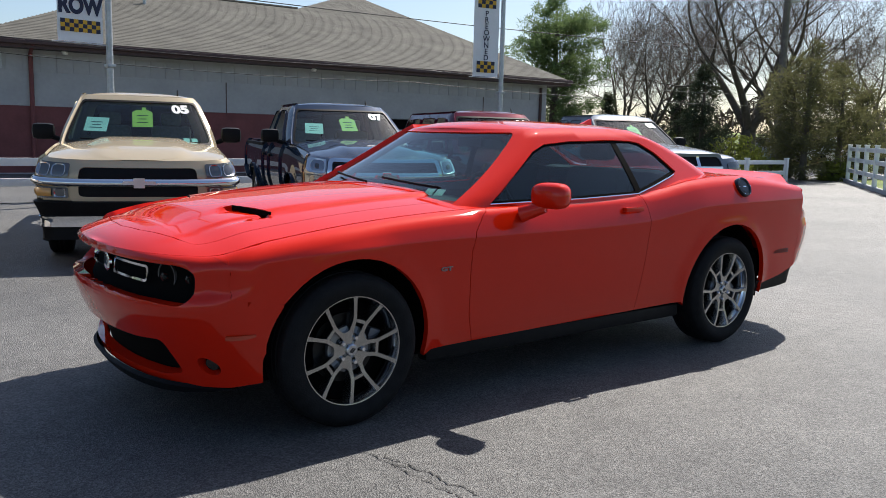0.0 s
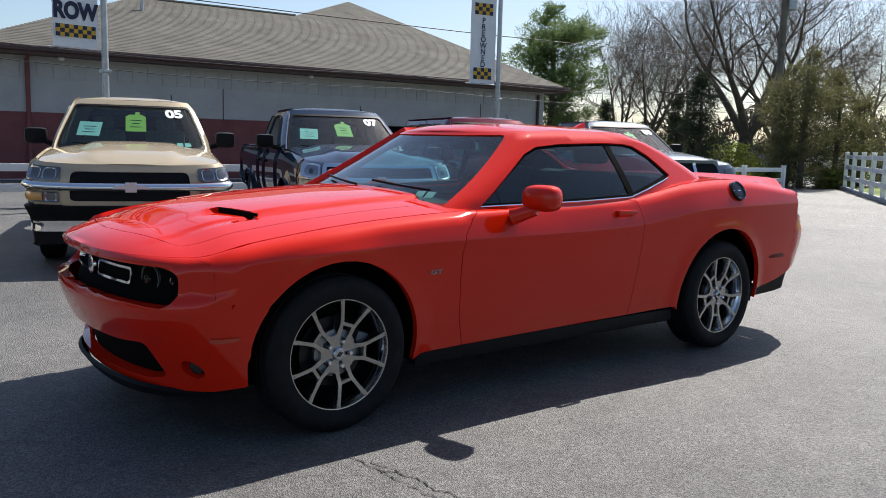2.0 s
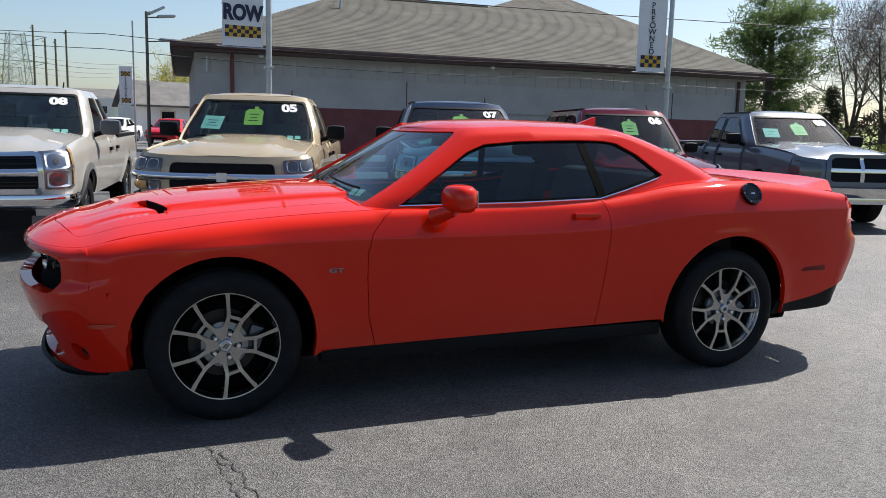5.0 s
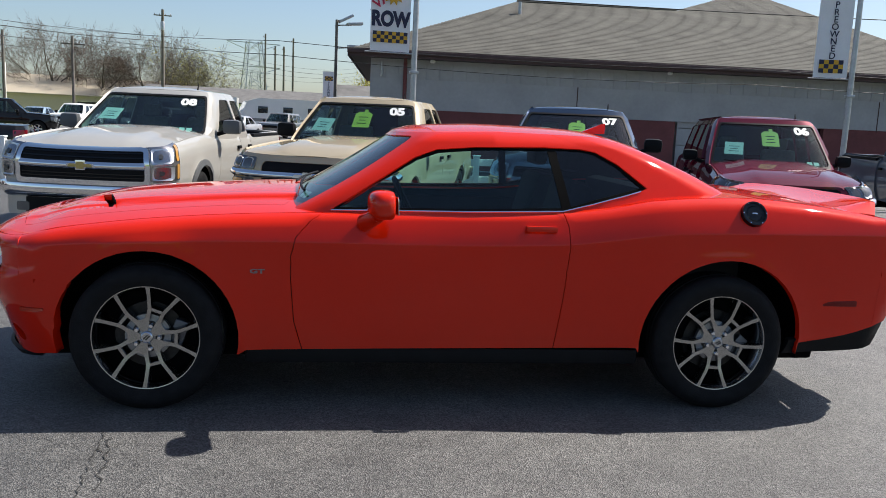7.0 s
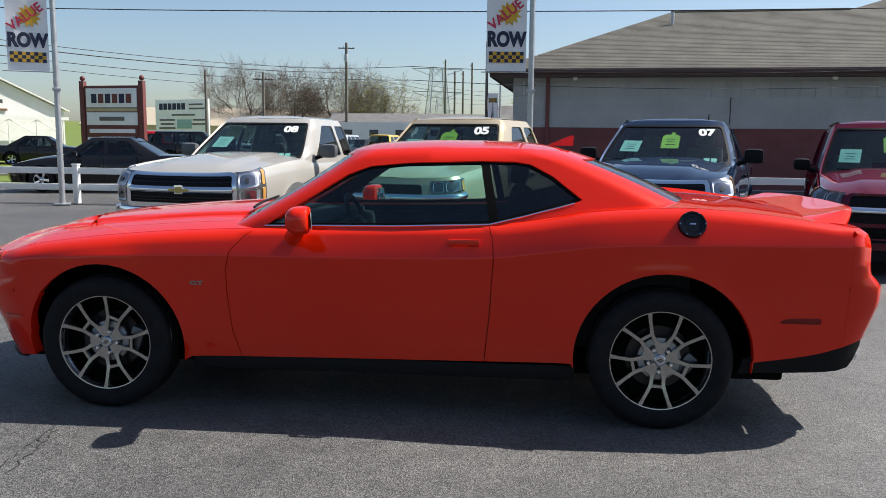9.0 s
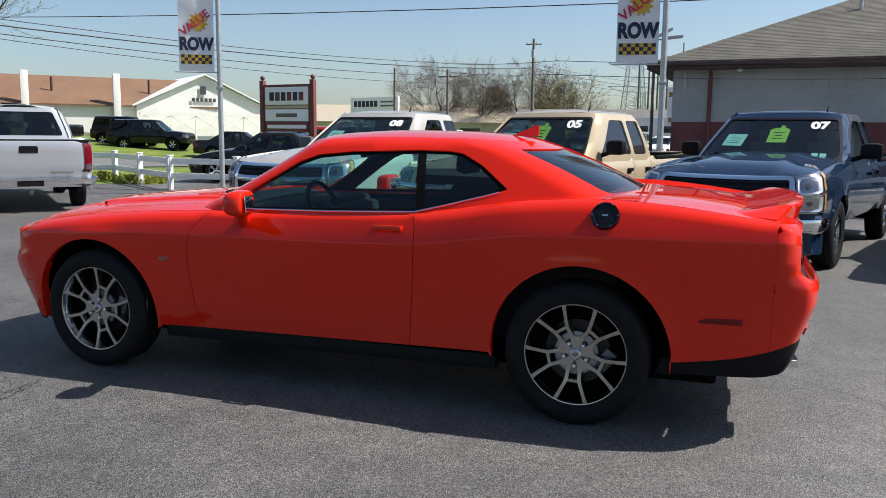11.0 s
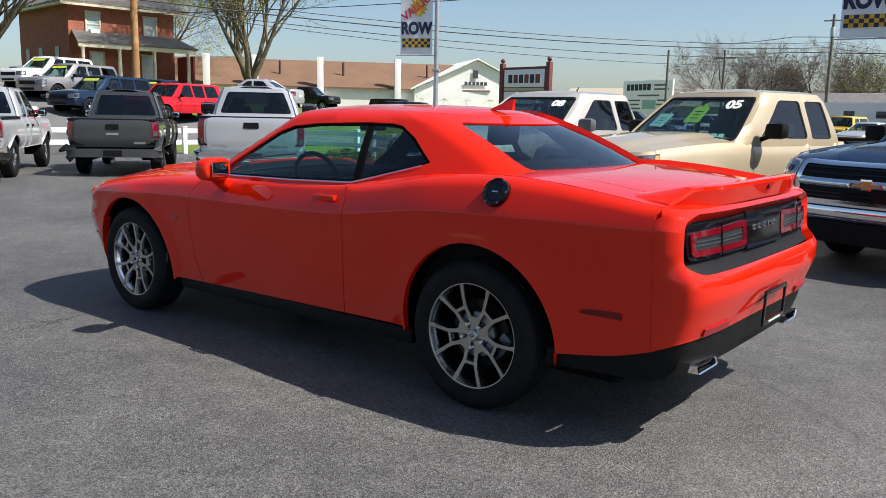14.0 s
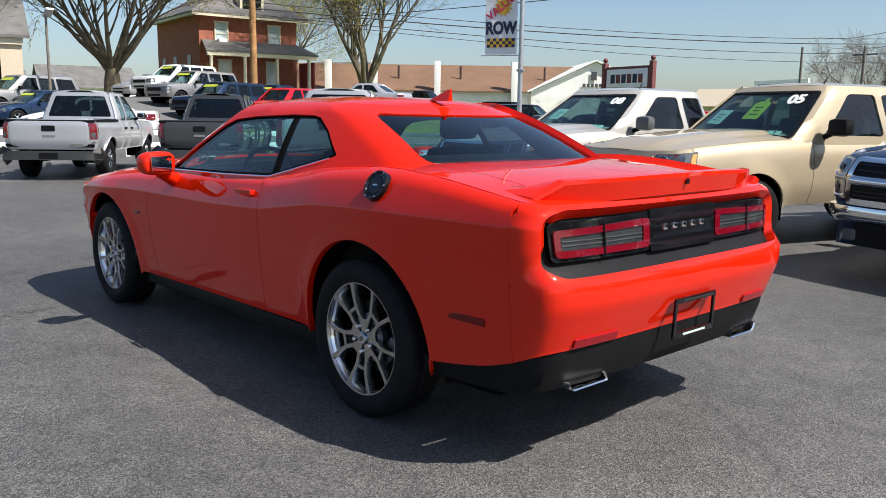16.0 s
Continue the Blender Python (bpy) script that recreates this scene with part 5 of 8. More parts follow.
    for T, nm, x0, fl in ((S.P, "nose_panel", edges[0], False), ((lambda u, v: S.P(S.U - u if u >= 0 else -(S.U + u), v)), "tailgate" if bed else "tail_panel", edges[-1], True)):
        l = [S.inv(x0, z) for z in np.linspace(lo(x0), hi(x0), 10)]
        if fl:
            l = [(S.U - u, v) for u, v in l]
        o = l + [(u, H - 0.0015) for u in np.linspace(l[-1][0], -l[-1][0], 24)[1:-1]] + [(-u, v) for u, v in l[::-1]] + [(u, 0.0015) for u in np.linspace(-l[0][0], l[0][0], 24)[1:-1]]
        part(nm, skin(T, o, step=step, rim=0.02, flip=fl), color, car)
        ends.append((T, l[0][0], fl))
    # lids: bonnet, and bed or boot
    cx = s["cowl"]
    x0, x1 = float(S.xn(1.0)) + 0.002, float(S.xt(1.0)) - 0.002
    e0 = [(x, -0.7999) for x in np.concatenate([x0 + S.cn * np.linspace(0, 1, 9) ** 2, np.linspace(x0 + S.cn + 0.1, cx + 0.35, 10)])]
    part("hood", skin(S.top, e0 + [(x, -w) for x, w in e0[::-1]], step=step, rim=0.02, flip=True), color, car)
    gb = s["gh"]
    bx = gb[3][0] - 0.25
    if bed:
        walls = bmesh.new()
        hz, w = hi(bed + 0.3), Wd - 0.04
        add_box(walls, ((bed + L) / 2, -w + 0.03, hz - 0.02), (L - bed - 0.1, 0.09, 0.05), 0.015)
        add_box(walls, ((bed + L) / 2, w - 0.03, hz - 0.02), (L - bed - 0.1, 0.09, 0.05), 0.015)
        add_box(walls, (L - 0.06, 0, hz - 0.02), (0.08, 2 * w, 0.05), 0.015)
        part("bed_rail", walls, BLACK_PLASTIC, car, "black bed rail caps")
        part("bed_floor", box(((bed + L) / 2, 0, hz - 0.5), (L - bed - 0.06, 2 * w - 0.02, 0.06)), DARK_GAP, car)
    else:
        e1 = [(x, -0.7999) for x in np.concatenate([np.linspace(bx, x1 - S.ct - 0.02, 10), x1 - S.ct * np.linspace(1, 0, 7) ** 2])]
        part("boot_lid", skin(S.top, e1 + [(x, -w) for x, w in e1[::-1]], step=step, rim=0.02, flip=True), color, car)
    # greenhouse: cowl, screen top, roof end, back base
    zbelt = s["belt"]
    zr = gb[1][1]
    z0 = zbelt - 0.10
    fr = lambda z: (z - z0) / (zr - z0)
    gx0 = curve([(0, gb[0][0] - (gb[1][0] - gb[0][0]) * 0.1 / max(zr - gb[0][1], 0.1)), (1, gb[1][0])])
    gx1 = curve([(0, gb[3][0] + (gb[3][0] - gb[2][0]) * 0.1 / max(zr - gb[3][1], 0.1)), (1, gb[2][0])])
    gw = curve([(z0, Wd - s.get("in0", 0.06)), (zbelt, Wd - s.get("in0", 0.06) - 0.01), (zr, Wd - s.get("in1", 0.26))])
    Hg = zr - z0
    G = Shell(gx0, gx1, 0.20, s.get("gct", 0.10), 2.6, 4.0, curve([(-9, z0), (9, z0)]), curve([(-9, zr), (9, zr)]), lambda x, z: float(gw(z)) - roll(z, zr, 0.05), Hg,
              lambda x, y, b: s.get("rc", 0.05) * (1 - b ** 3) * min(1, max(0, (x - gb[1][0]) / 0.3)) ** 0.5, 0.85, 0.85)
    U = G.U
    wins = s["wins"]
    vz = lambda z: z - z0
    for sgn in (1, -1):
        f = (lambda q: q) if sgn == 1 else (lambda q: [(-u, v) for u, v in q])
        wp = [rounded(w, 0.05, 3) for w in wins]
        holes = [f([G.inv(x, z) for x, z in w]) for w in wp]
        ring = [(0.80, 0.0), (U - 0.78, 0.0), (U - 0.78, Hg - 0.001), (0.79, Hg - 0.001)]
        part("cab_side", skin(G.P, f(dense(ring, 0.08)), holes, step=step, rim=0.025, flip=sgn < 0), color, car)
        for w, h in zip(wp, holes):
            part("side_window", skin(pushed(G.P, -0.015, sgn < 0), h, step=step, rim=0, flip=sgn < 0), s.get("glass", GLASS_DARK), car)
    zt, zl = vz(zr - 0.06), vz(gb[0][1] + 0.0)
    scr = rounded([(-0.79, zl), (0.79, zl), (0.775, zt), (-0.775, zt)], 0.05)
    ringf = [(-0.80, 0.0), (0.80, 0.0), (0.79, Hg - 0.001), (-0.79, Hg - 0.001)]
    part("windscreen_frame", skin(G.P, dense(ringf, 0.08), [scr], step=step, rim=0.012), color, car)
    part("windscreen", skin(pushed(G.P, -0.008), scr, step=step, rim=0), GLASS, car)
    if fine:
        part("screen_seal", skin(pushed(G.P, 0.002), scr, [rounded([(-0.765, zl + 0.03), (0.765, zl + 0.03), (0.75, zt - 0.022), (-0.75, zt - 0.022)], 0.05)], step=step, rim=0.006), BLACK_PLASTIC, car, "black screen seal")
    B = lambda u, v: G.P(U - u if u >= 0 else -(U + u), v)
    bl = rounded([(-0.70, vz(s["bl"])), (0.70, vz(s["bl"])), (0.66, vz(zr - 0.08)), (-0.66, vz(zr - 0.08))], 0.05)
    ringb = [(-0.78, 0.0), (0.78, 0.0), (0.78, Hg - 0.001), (-0.78, Hg - 0.001)]
    part("back_frame", skin(B, dense(ringb, 0.08), [bl], step=step, rim=0.012, flip=True), color, car)
    part("rear_window", skin(pushed(B, -0.01, True), bl, step=step, rim=0, flip=True), GLASS_BLACK, car)
    r0, r1 = float(gx0(1.0)) + 0.002, float(gx1(1.0)) - 0.002
    gc = G.ct
    rt = [(x, -0.7999) for x in np.concatenate([r0 + 0.20 * np.linspace(0, 1, 8) ** 2, np.linspace(r0 + 0.3, r1 - gc - 0.1, 6), r1 - gc * np.linspace(1, 0, 7) ** 2])]
    part("roof", skin(G.top, rt + [(x, -w) for x, w in rt[::-1]], step=step, rim=0.01, flip=True), color, car)
    # inside and below
    part("cabin_floor", box(((gb[0][0] + gb[3][0]) / 2, 0, zbelt - 0.35), (gb[3][0] - gb[0][0] + 0.1, 2 * Wd - 0.24, 0.5), 0.04), CARPET, car)
    part("dashboard", box((gb[0][0] + 0.38, 0, zbelt - 0.06), (0.5, 2 * Wd - 0.3, 0.16), 0.05), TRUCK_TRIM, car)
    sx0 = gb[1][0] + 0.75
    for sy in (-1, 1):
        st = new("seat")
        st.parent = car
        st.matrix_basis = pose(sx0, sy * Wd * 0.40, zbelt - 0.15)
        part("backrest", box((0, 0, 0.12), (0.16, 0.50, 0.52), 0.06, pose(0, 0, 0, 0, 12, 0)), TRUCK_SEAT, st)
        part("headrest", box((0.06, 0, 0.46), (0.10, 0.26, 0.17), 0.04), TRUCK_SEAT, st)
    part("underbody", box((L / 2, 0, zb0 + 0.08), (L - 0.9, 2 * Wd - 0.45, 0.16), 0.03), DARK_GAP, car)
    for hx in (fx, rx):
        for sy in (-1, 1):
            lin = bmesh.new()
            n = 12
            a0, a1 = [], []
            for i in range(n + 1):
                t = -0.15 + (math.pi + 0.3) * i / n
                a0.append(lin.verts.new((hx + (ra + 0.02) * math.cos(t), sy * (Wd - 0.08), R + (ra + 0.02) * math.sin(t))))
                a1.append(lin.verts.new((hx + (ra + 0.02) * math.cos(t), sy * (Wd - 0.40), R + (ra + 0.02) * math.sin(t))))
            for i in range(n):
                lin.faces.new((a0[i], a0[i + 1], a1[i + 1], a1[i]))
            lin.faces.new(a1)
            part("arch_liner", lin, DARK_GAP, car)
            road_wheel(car, pose(hx, sy * (Wd - 0.125), R, 0, 25 * hx, 0 if sy < 0 else 180), R, s.get("rim", 0.215), s.get("wheel", "five"))
    # mirrors
    ms = s.get("mirror", 1.0)
    for sy in (-1, 1):
        mi = new("door_mirror")
        mi.parent = car
        mi.matrix_basis = pose(gb[0][0] + 0.52, sy * (Wd + 0.13 * ms), zbelt + 0.13 * ms)
        part("shell", box((0, 0, 0), (0.15, 0.25 * ms, 0.19 * ms), 0.065), s.get("mir", BLACK_PLASTIC), mi)
        part("mirror_glass", box((0.063, 0, 0), (0.006, 0.19 * ms, 0.15 * ms), 0.002), CHROME, mi)
        part("arm", tube((0, -sy * 0.05, -0.05 * ms), (0, -sy * 0.22 * ms, -0.11 * ms), 0.03), BLACK_PLASTIC, mi)
    if fine:
        for sy in (-0.35, 0.35):
            w = bmesh.new()
            p, q = Vector(G.P(sy * 1.0 + 0.30, zl + 0.02)), Vector(G.P(sy * 1.0 - 0.28, zl + 0.05))
            add_tube(w, p + Vector((-0.02, 0, 0.01)), q + Vector((-0.02, 0, 0.01)), 0.008, seg=6)
            part("wiper", w, BLACK_PLASTIC, car)
        part("roof_aerial", tube((gb[1][0] + 0.25, -0.45, zr + 0.03), (gb[1][0] + 0.30, -0.45, zr + 0.10), 0.012, 0.006, 6), BLACK_PLASTIC, car)
    # lamps, grille and bumpers
    N, T = ends[0][0], ends[1][0]
    zn0, zn1 = lo(0), hi(0)
    zt0, zt1 = lo(L), hi(L)
    vn = lambda z: (z - zn0) / (zn1 - zn0) * H
    vt = lambda z: (z - zt0) / (zt1 - zt0) * H
    plate_at = lambda u0, u1, a, b, r=0.03: rounded([(u0, a), (u1, a), (u1, b), (u0, b)], r)
    if front:
        front(car, N, lambda z: vn(z - s.get("drop", 0.0)), plate_at, color, s)
    else:
        part("grille", skin(pushed(N, 0.008), plate_at(-0.50, 0.50, vn(zn1 - 0.26), vn(zn1 - 0.10)), step=step, rim=0.02), BLACK_PLASTIC, car)
        for sy in (-1, 1):
            part("headlight", skin(pushed(N, 0.010), plate_at(sy * 0.56, sy * 0.97, vn(zn1 - 0.25), vn(zn1 - 0.07)), step=step, rim=0.02), WHITE_LENS, car)
        part("front_bumper", skin(pushed(N, 0.03), plate_at(-0.98, 0.98, vn(zn0 + 0.02), vn(zn0 + 0.24), 0.06), step=step, rim=0.04), color, car)
        part("lower_grille", skin(pushed(N, 0.037), plate_at(-0.45, 0.45, vn(zn0 + 0.05), vn(zn0 + 0.14)), step=step, rim=0.01), BLACK_PLASTIC, car)
    if rear:
        rear(car, T, vt, plate_at, color, s)
    else:
        for sy in (-1, 1):
            part("tail_light", skin(pushed(T, 0.010, True), plate_at(sy * 0.66, sy * 0.96, vt(zt1 - 0.30), vt(zt1 - 0.10)), step=step, rim=0.02, flip=True), RED_LENS, car)
        part("rear_bumper", skin(pushed(T, 0.04, True), plate_at(-0.96, 0.96, vt(zt0 + 0.02), vt(zt0 + 0.22), 0.05), step=step, rim=0.05, flip=True), color, car)
        part("plate_bar", skin(pushed(T, 0.012, True), plate_at(-0.16, 0.16, vt(zt1 - 0.36), vt(zt1 - 0.24), 0.01), step=step, rim=0.01, flip=True), WHITE_PAINT, car)
    # what is written on or hung behind the windscreen
    if number:
        mm = on_surface(G.P, 0.53, zt - 0.10, 0.004)
        text_mesh(number, 0.20, WHITE_PAINT, "screen_number", car, mm, 0.010)
        for u, v, w, h, mt, nm in ((0.03, zt - 0.20, 0.23, 0.31, TAG_YELLOW, "price_tag"), (-0.50, zl + 0.24, 0.25, 0.25, PAPER, "paper_sheet")):
            if nm == "price_tag" and not s.get("tag", True):
                continue
            mm = on_surface(pushed(G.P, -0.02), u, v, 0.0)
            bm = bmesh.new()
            if nm == "price_tag":
                add_prism(bm, [(-w / 2, -h / 2), (w / 2, -h / 2), (w / 2, h * 0.36), (w * 0.30, h / 2), (-w * 0.30, h / 2), (-w / 2, h * 0.36)], -0.0015, 0.0015, pose(0, 0, 0, -90, 0, 0))
                add_box(bm, (0.02, h * 0.55, 0), (0.05, 0.07, 0.003))
            else:
                add_box(bm, (0, 0, 0), (w, h, 0.003))
            p = part(nm, bm, mt, car, m=mm, smooth=0)
            for k in range(3):
                part("print_line", box((0, h * (0.16 - 0.2 * k), 0.003), (w * (0.55 - 0.16 * (k % 2)), h * 0.035, 0.002)), BLACK_PLASTIC if nm == "price_tag" else STEEL, p, smooth=0)
        q = on_surface(G.P, 0.56, zl + 0.07, -0.012)
        for k in range(2):
            part("inspection_sticker", box((-0.05 + 0.09 * k, 0, 0), (0.07, 0.06, 0.002)), PAPER, car, "pale window sticker", 0, q)
        part("dash_paper", box((gb[0][0] + 0.30, 0.02, zbelt + 0.028), (0.16, 0.30, 0.004), 0, None), PAPER, car, "sheet of paper on the dashboard", 0)
    if writing:
        part("screen_writing", box((0, 0, 0), (0.9, 0.16, 0.004)), TAG_YELLOW, car, "yellow screen writing", 0, on_surface(G.P, 0.0, zt - 0.10, 0.006))
    return car


def chevy_new(car, N, vn, plate, color, s):
    """Two-slot grille with a bright bar, tall square lamps, bright bumper."""
    gr = part("grille", skin(pushed(N, 0.006), plate(-0.66, 0.66, vn(0.77), vn(1.12)), step=0.07, rim=0.02), BLACK_PLASTIC, car, "black grille")
    c = 0.945

    def cross(w, a, h, hh):
        return [(-w, vn(c - hh)), (-a, vn(c - hh)), (-a, vn(c - hh - h)), (a, vn(c - hh - h)), (a, vn(c - hh)), (w, vn(c - hh)), (w - 0.02, vn(c + hh)), (a, vn(c + hh)), (a, vn(c + hh + h)), (-a, vn(c + hh + h)), (-a, vn(c + hh)), (-w + 0.02, vn(c + hh))]
    part("grille_surround", skin(pushed(N, 0.022), plate(-0.69, 0.69, vn(0.74), vn(1.125), 0.05), [plate(-0.64, 0.64, vn(0.79), vn(1.08), 0.03)], step=0.06, rim=0.03), CHROME, gr, "bright grille surround")
    part("grille_bar", skin(domed(N, 0.014, 0.028, vn(0.905), vn(0.985)), plate(-0.645, 0.645, vn(0.905), vn(0.985), 0.01), step=0.018, rim=0.03), CHROME, gr, "bright grille bar")
    part("emblem", skin(pushed(N, 0.046), cross(0.155, 0.05, 0.030, 0.018), step=0.05, rim=0.015), CHROME, gr, "bright cross-shaped emblem edge")
    part("emblem", skin(pushed(N, 0.052), cross(0.130, 0.035, 0.019, 0.017), step=0.05, rim=0.006), s.get("emblem", CHROME), gr, "plain cross-shaped emblem")
    for z in (0.815, 0.85, 1.02, 1.06):
        part("grille_slat", skin(pushed(N, 0.012), plate(-0.63, 0.63, vn(z), vn(z + 0.012), 0.003), step=0.08, rim=0.01), BLACK_GLOSS, gr)
    for sy in (-1, 1):
        h = part("headlight", skin(pushed(N, 0.010), plate(sy * 0.70, sy * 1.02, vn(0.78), vn(1.12)), step=0.05, rim=0.02), LAMP_BOWL, car, "clear stacked headlight")
        for z0, z1 in ((0.965, 1.095), (0.80, 0.945)):
            part("lamp_bowl", skin(domed(N, 0.018, -0.035, vn(z0), vn(z1), sy * 0.715, sy * 0.895), plate(sy * 0.715, sy * 0.895, vn(z0), vn(z1), 0.03), step=0.02, rim=0.004), SATIN_BAR, h, "bright lamp bowl")
            part("bulb_shield", skin(pushed(N, 0.022), plate(sy * 0.785, sy * 0.825, vn((z0 + z1) / 2 - 0.02), vn((z0 + z1) / 2 + 0.02), 0.018), step=0.02, rim=0.006), STEEL, h)
        for z0, z1 in ((0.80, 0.94), (0.97, 1.10)):
            part("turn_lens", skin(pushed(N, 0.016), plate(sy * 0.915, sy * 0.985, vn(z0), vn(z1), 0.02), step=0.05, rim=0.004), AMBER_LENS, h)
        part("fog_light", skin(pushed(N, 0.062), plate(sy * 0.60, sy * 0.75, vn(0.44), vn(0.53)), step=0.05, rim=0.02), WHITE_LENS, car)
    part("front_bumper", skin(pushed(N, 0.05), plate(-1.06, 1.06, vn(0.40), vn(0.60), 0.06), step=0.07, rim=0.06), s.get("bump", color), car)
    part("bumper_bar", skin(domed(N, 0.050, 0.03, vn(0.60), vn(0.735)), plate(-1.05, 1.05, vn(0.60), vn(0.735), 0.04), step=0.025, rim=0.06), CHROME, car, "bright bumper bar")
    part("lower_grille", skin(pushed(N, 0.058), plate(-0.64, 0.64, vn(0.40), vn(0.585), 0.03), step=0.07, rim=0.01), BLACK_PLASTIC, car)


def chevy_old(car, N, vn, plate, color, s):
    """Full-width bright bar across a split grille and lamps, dark lower bumper."""
    gr = part("grille", skin(pushed(N, 0.006), plate(-0.55, 0.55, vn(0.74), vn(1.04), 0.06), step=0.07, rim=0.02), BLACK_PLASTIC, car, "black grille")
    part("grille_surround", skin(pushed(N, 0.016), plate(-0.60, 0.60, vn(0.70), vn(1.065), 0.08), [plate(-0.53, 0.53, vn(0.765), vn(1.035), 0.06)], step=0.06, rim=0.02), s.get("surround", color), gr)
    part("grille_bar", skin(domed(N, 0.024, 0.030, vn(0.862), vn(0.938)), plate(-0.97, 0.97, vn(0.862), vn(0.938), 0.02), step=0.016, rim=0.03), CHROME, gr, "bright full-width bar")
    part("emblem", skin(pushed(N, 0.060), [(-0.16, vn(0.885)), (-0.05, vn(0.885)), (-0.05, vn(0.855)), (0.05, vn(0.855)), (0.05, vn(0.885)), (0.16, vn(0.885)), (0.14, vn(0.92)), (0.05, vn(0.92)), (0.05, vn(0.95)), (-0.05, vn(0.95)), (-0.05, vn(0.92)), (-0.14, vn(0.92))], step=0.05, rim=0.015), SATIN_BAR, gr, "plain cross-shaped emblem")
    for sy in (-1, 1):
        h = part("headlight", skin(pushed(N, 0.012), plate(sy * 0.62, sy * 0.99, vn(0.945), vn(1.065)), step=0.05, rim=0.02), WHITE_LENS, car, "clear headlight")
        for u0, w in ((0.655, 0.115), (0.79, 0.105)):
            part("lamp_bowl", skin(domed(N, 0.018, -0.03, vn(0.955), vn(1.055), sy * u0, sy * (u0 + w)), plate(sy * u0, sy * (u0 + w), vn(0.955), vn(1.055), 0.045), step=0.018, rim=0.004), LAMP_BOWL, h)
        part("side_lens", skin(pushed(N, 0.018), plate(sy * 0.915, sy * 0.975, vn(0.955), vn(1.05), 0.015), step=0.05, rim=0.004), AMBER_LENS, h, "amber side lens")
        tl = part("turn_light", skin(pushed(N, 0.012), plate(sy * 0.62, sy * 0.97, vn(0.75), vn(0.855)), step=0.05, rim=0.02), s.get("turn", WHITE_LENS), car, "lower turn light")
        part("lamp_bowl", skin(domed(N, 0.018, -0.02, vn(0.76), vn(0.845), sy * 0.64, sy * 0.74), plate(sy * 0.64, sy * 0.74, vn(0.76), vn(0.845), 0.02), step=0.018, rim=0.004), LAMP_BOWL, tl)
        part("turn_lens", skin(domed(N, 0.018, 0.012, vn(0.765), vn(0.84)), plate(sy * 0.76, sy * 0.93, vn(0.765), vn(0.84), 0.01), step=0.025, rim=0.004), AMBER_LENS, tl)
    part("bumper_cover", skin(pushed(N, 0.05), plate(-1.06, 1.06, vn(0.60), vn(0.72), 0.04), step=0.07, rim=0.06), BLACK_PLASTIC, car, "black bumper top")
    part("front_bumper", skin(pushed(N, 0.065), plate(-1.05, 1.05, vn(0.48), vn(0.605), 0.04), step=0.07, rim=0.06), s.get("bump", CHROME), car, "bright bumper")
    part("air_dam", skin(pushed(N, 0.045), plate(-0.98, 0.98, vn(0.36), vn(0.485), 0.04), step=0.07, rim=0.05), BLACK_PLASTIC, car, "black air dam")


def cross_front(car, N, vn, plate, color, s):
    """A cross-bar grille between slanted lamps, bright bumper."""
    gr = part("grille", skin(pushed(N, 0.006), plate(-0.48, 0.48, vn(0.80), vn(1.16), 0.08), step=0.07, rim=0.02), BLACK_PLASTIC, car, "black grille")
    part("grille_surround", skin(pushed(N, 0.02), plate(-0.52, 0.52, vn(0.77), vn(1.19), 0.1), [plate(-0.45, 0.45, vn(0.82), vn(1.14), 0.07)], step=0.06, rim=0.03), color, gr)
    part("grille_bar", skin(pushed(N, 0.022), plate(-0.46, 0.46, vn(0.955), vn(1.005), 0.01), step=0.06, rim=0.02), CHROME, gr, "bright cross bar")
    part("grille_bar", skin(pushed(N, 0.024), plate(-0.03, 0.03, vn(0.82), vn(1.15), 0.01), step=0.06, rim=0.02), CHROME, gr, "bright cross bar")
    for sy in (-1, 1):
        part("headlight", skin(pushed(N, 0.012), plate(sy * 0.58, sy * 0.98, vn(0.84), vn(1.06), 0.08), step=0.05, rim=0.02), WHITE_LENS, car, "clear headlight")
    part("front_bumper", skin(pushed(N, 0.07), plate(-1.04, 1.04, vn(0.50), vn(0.74), 0.06), step=0.07, rim=0.08), CHROME, car, "bright bumper")


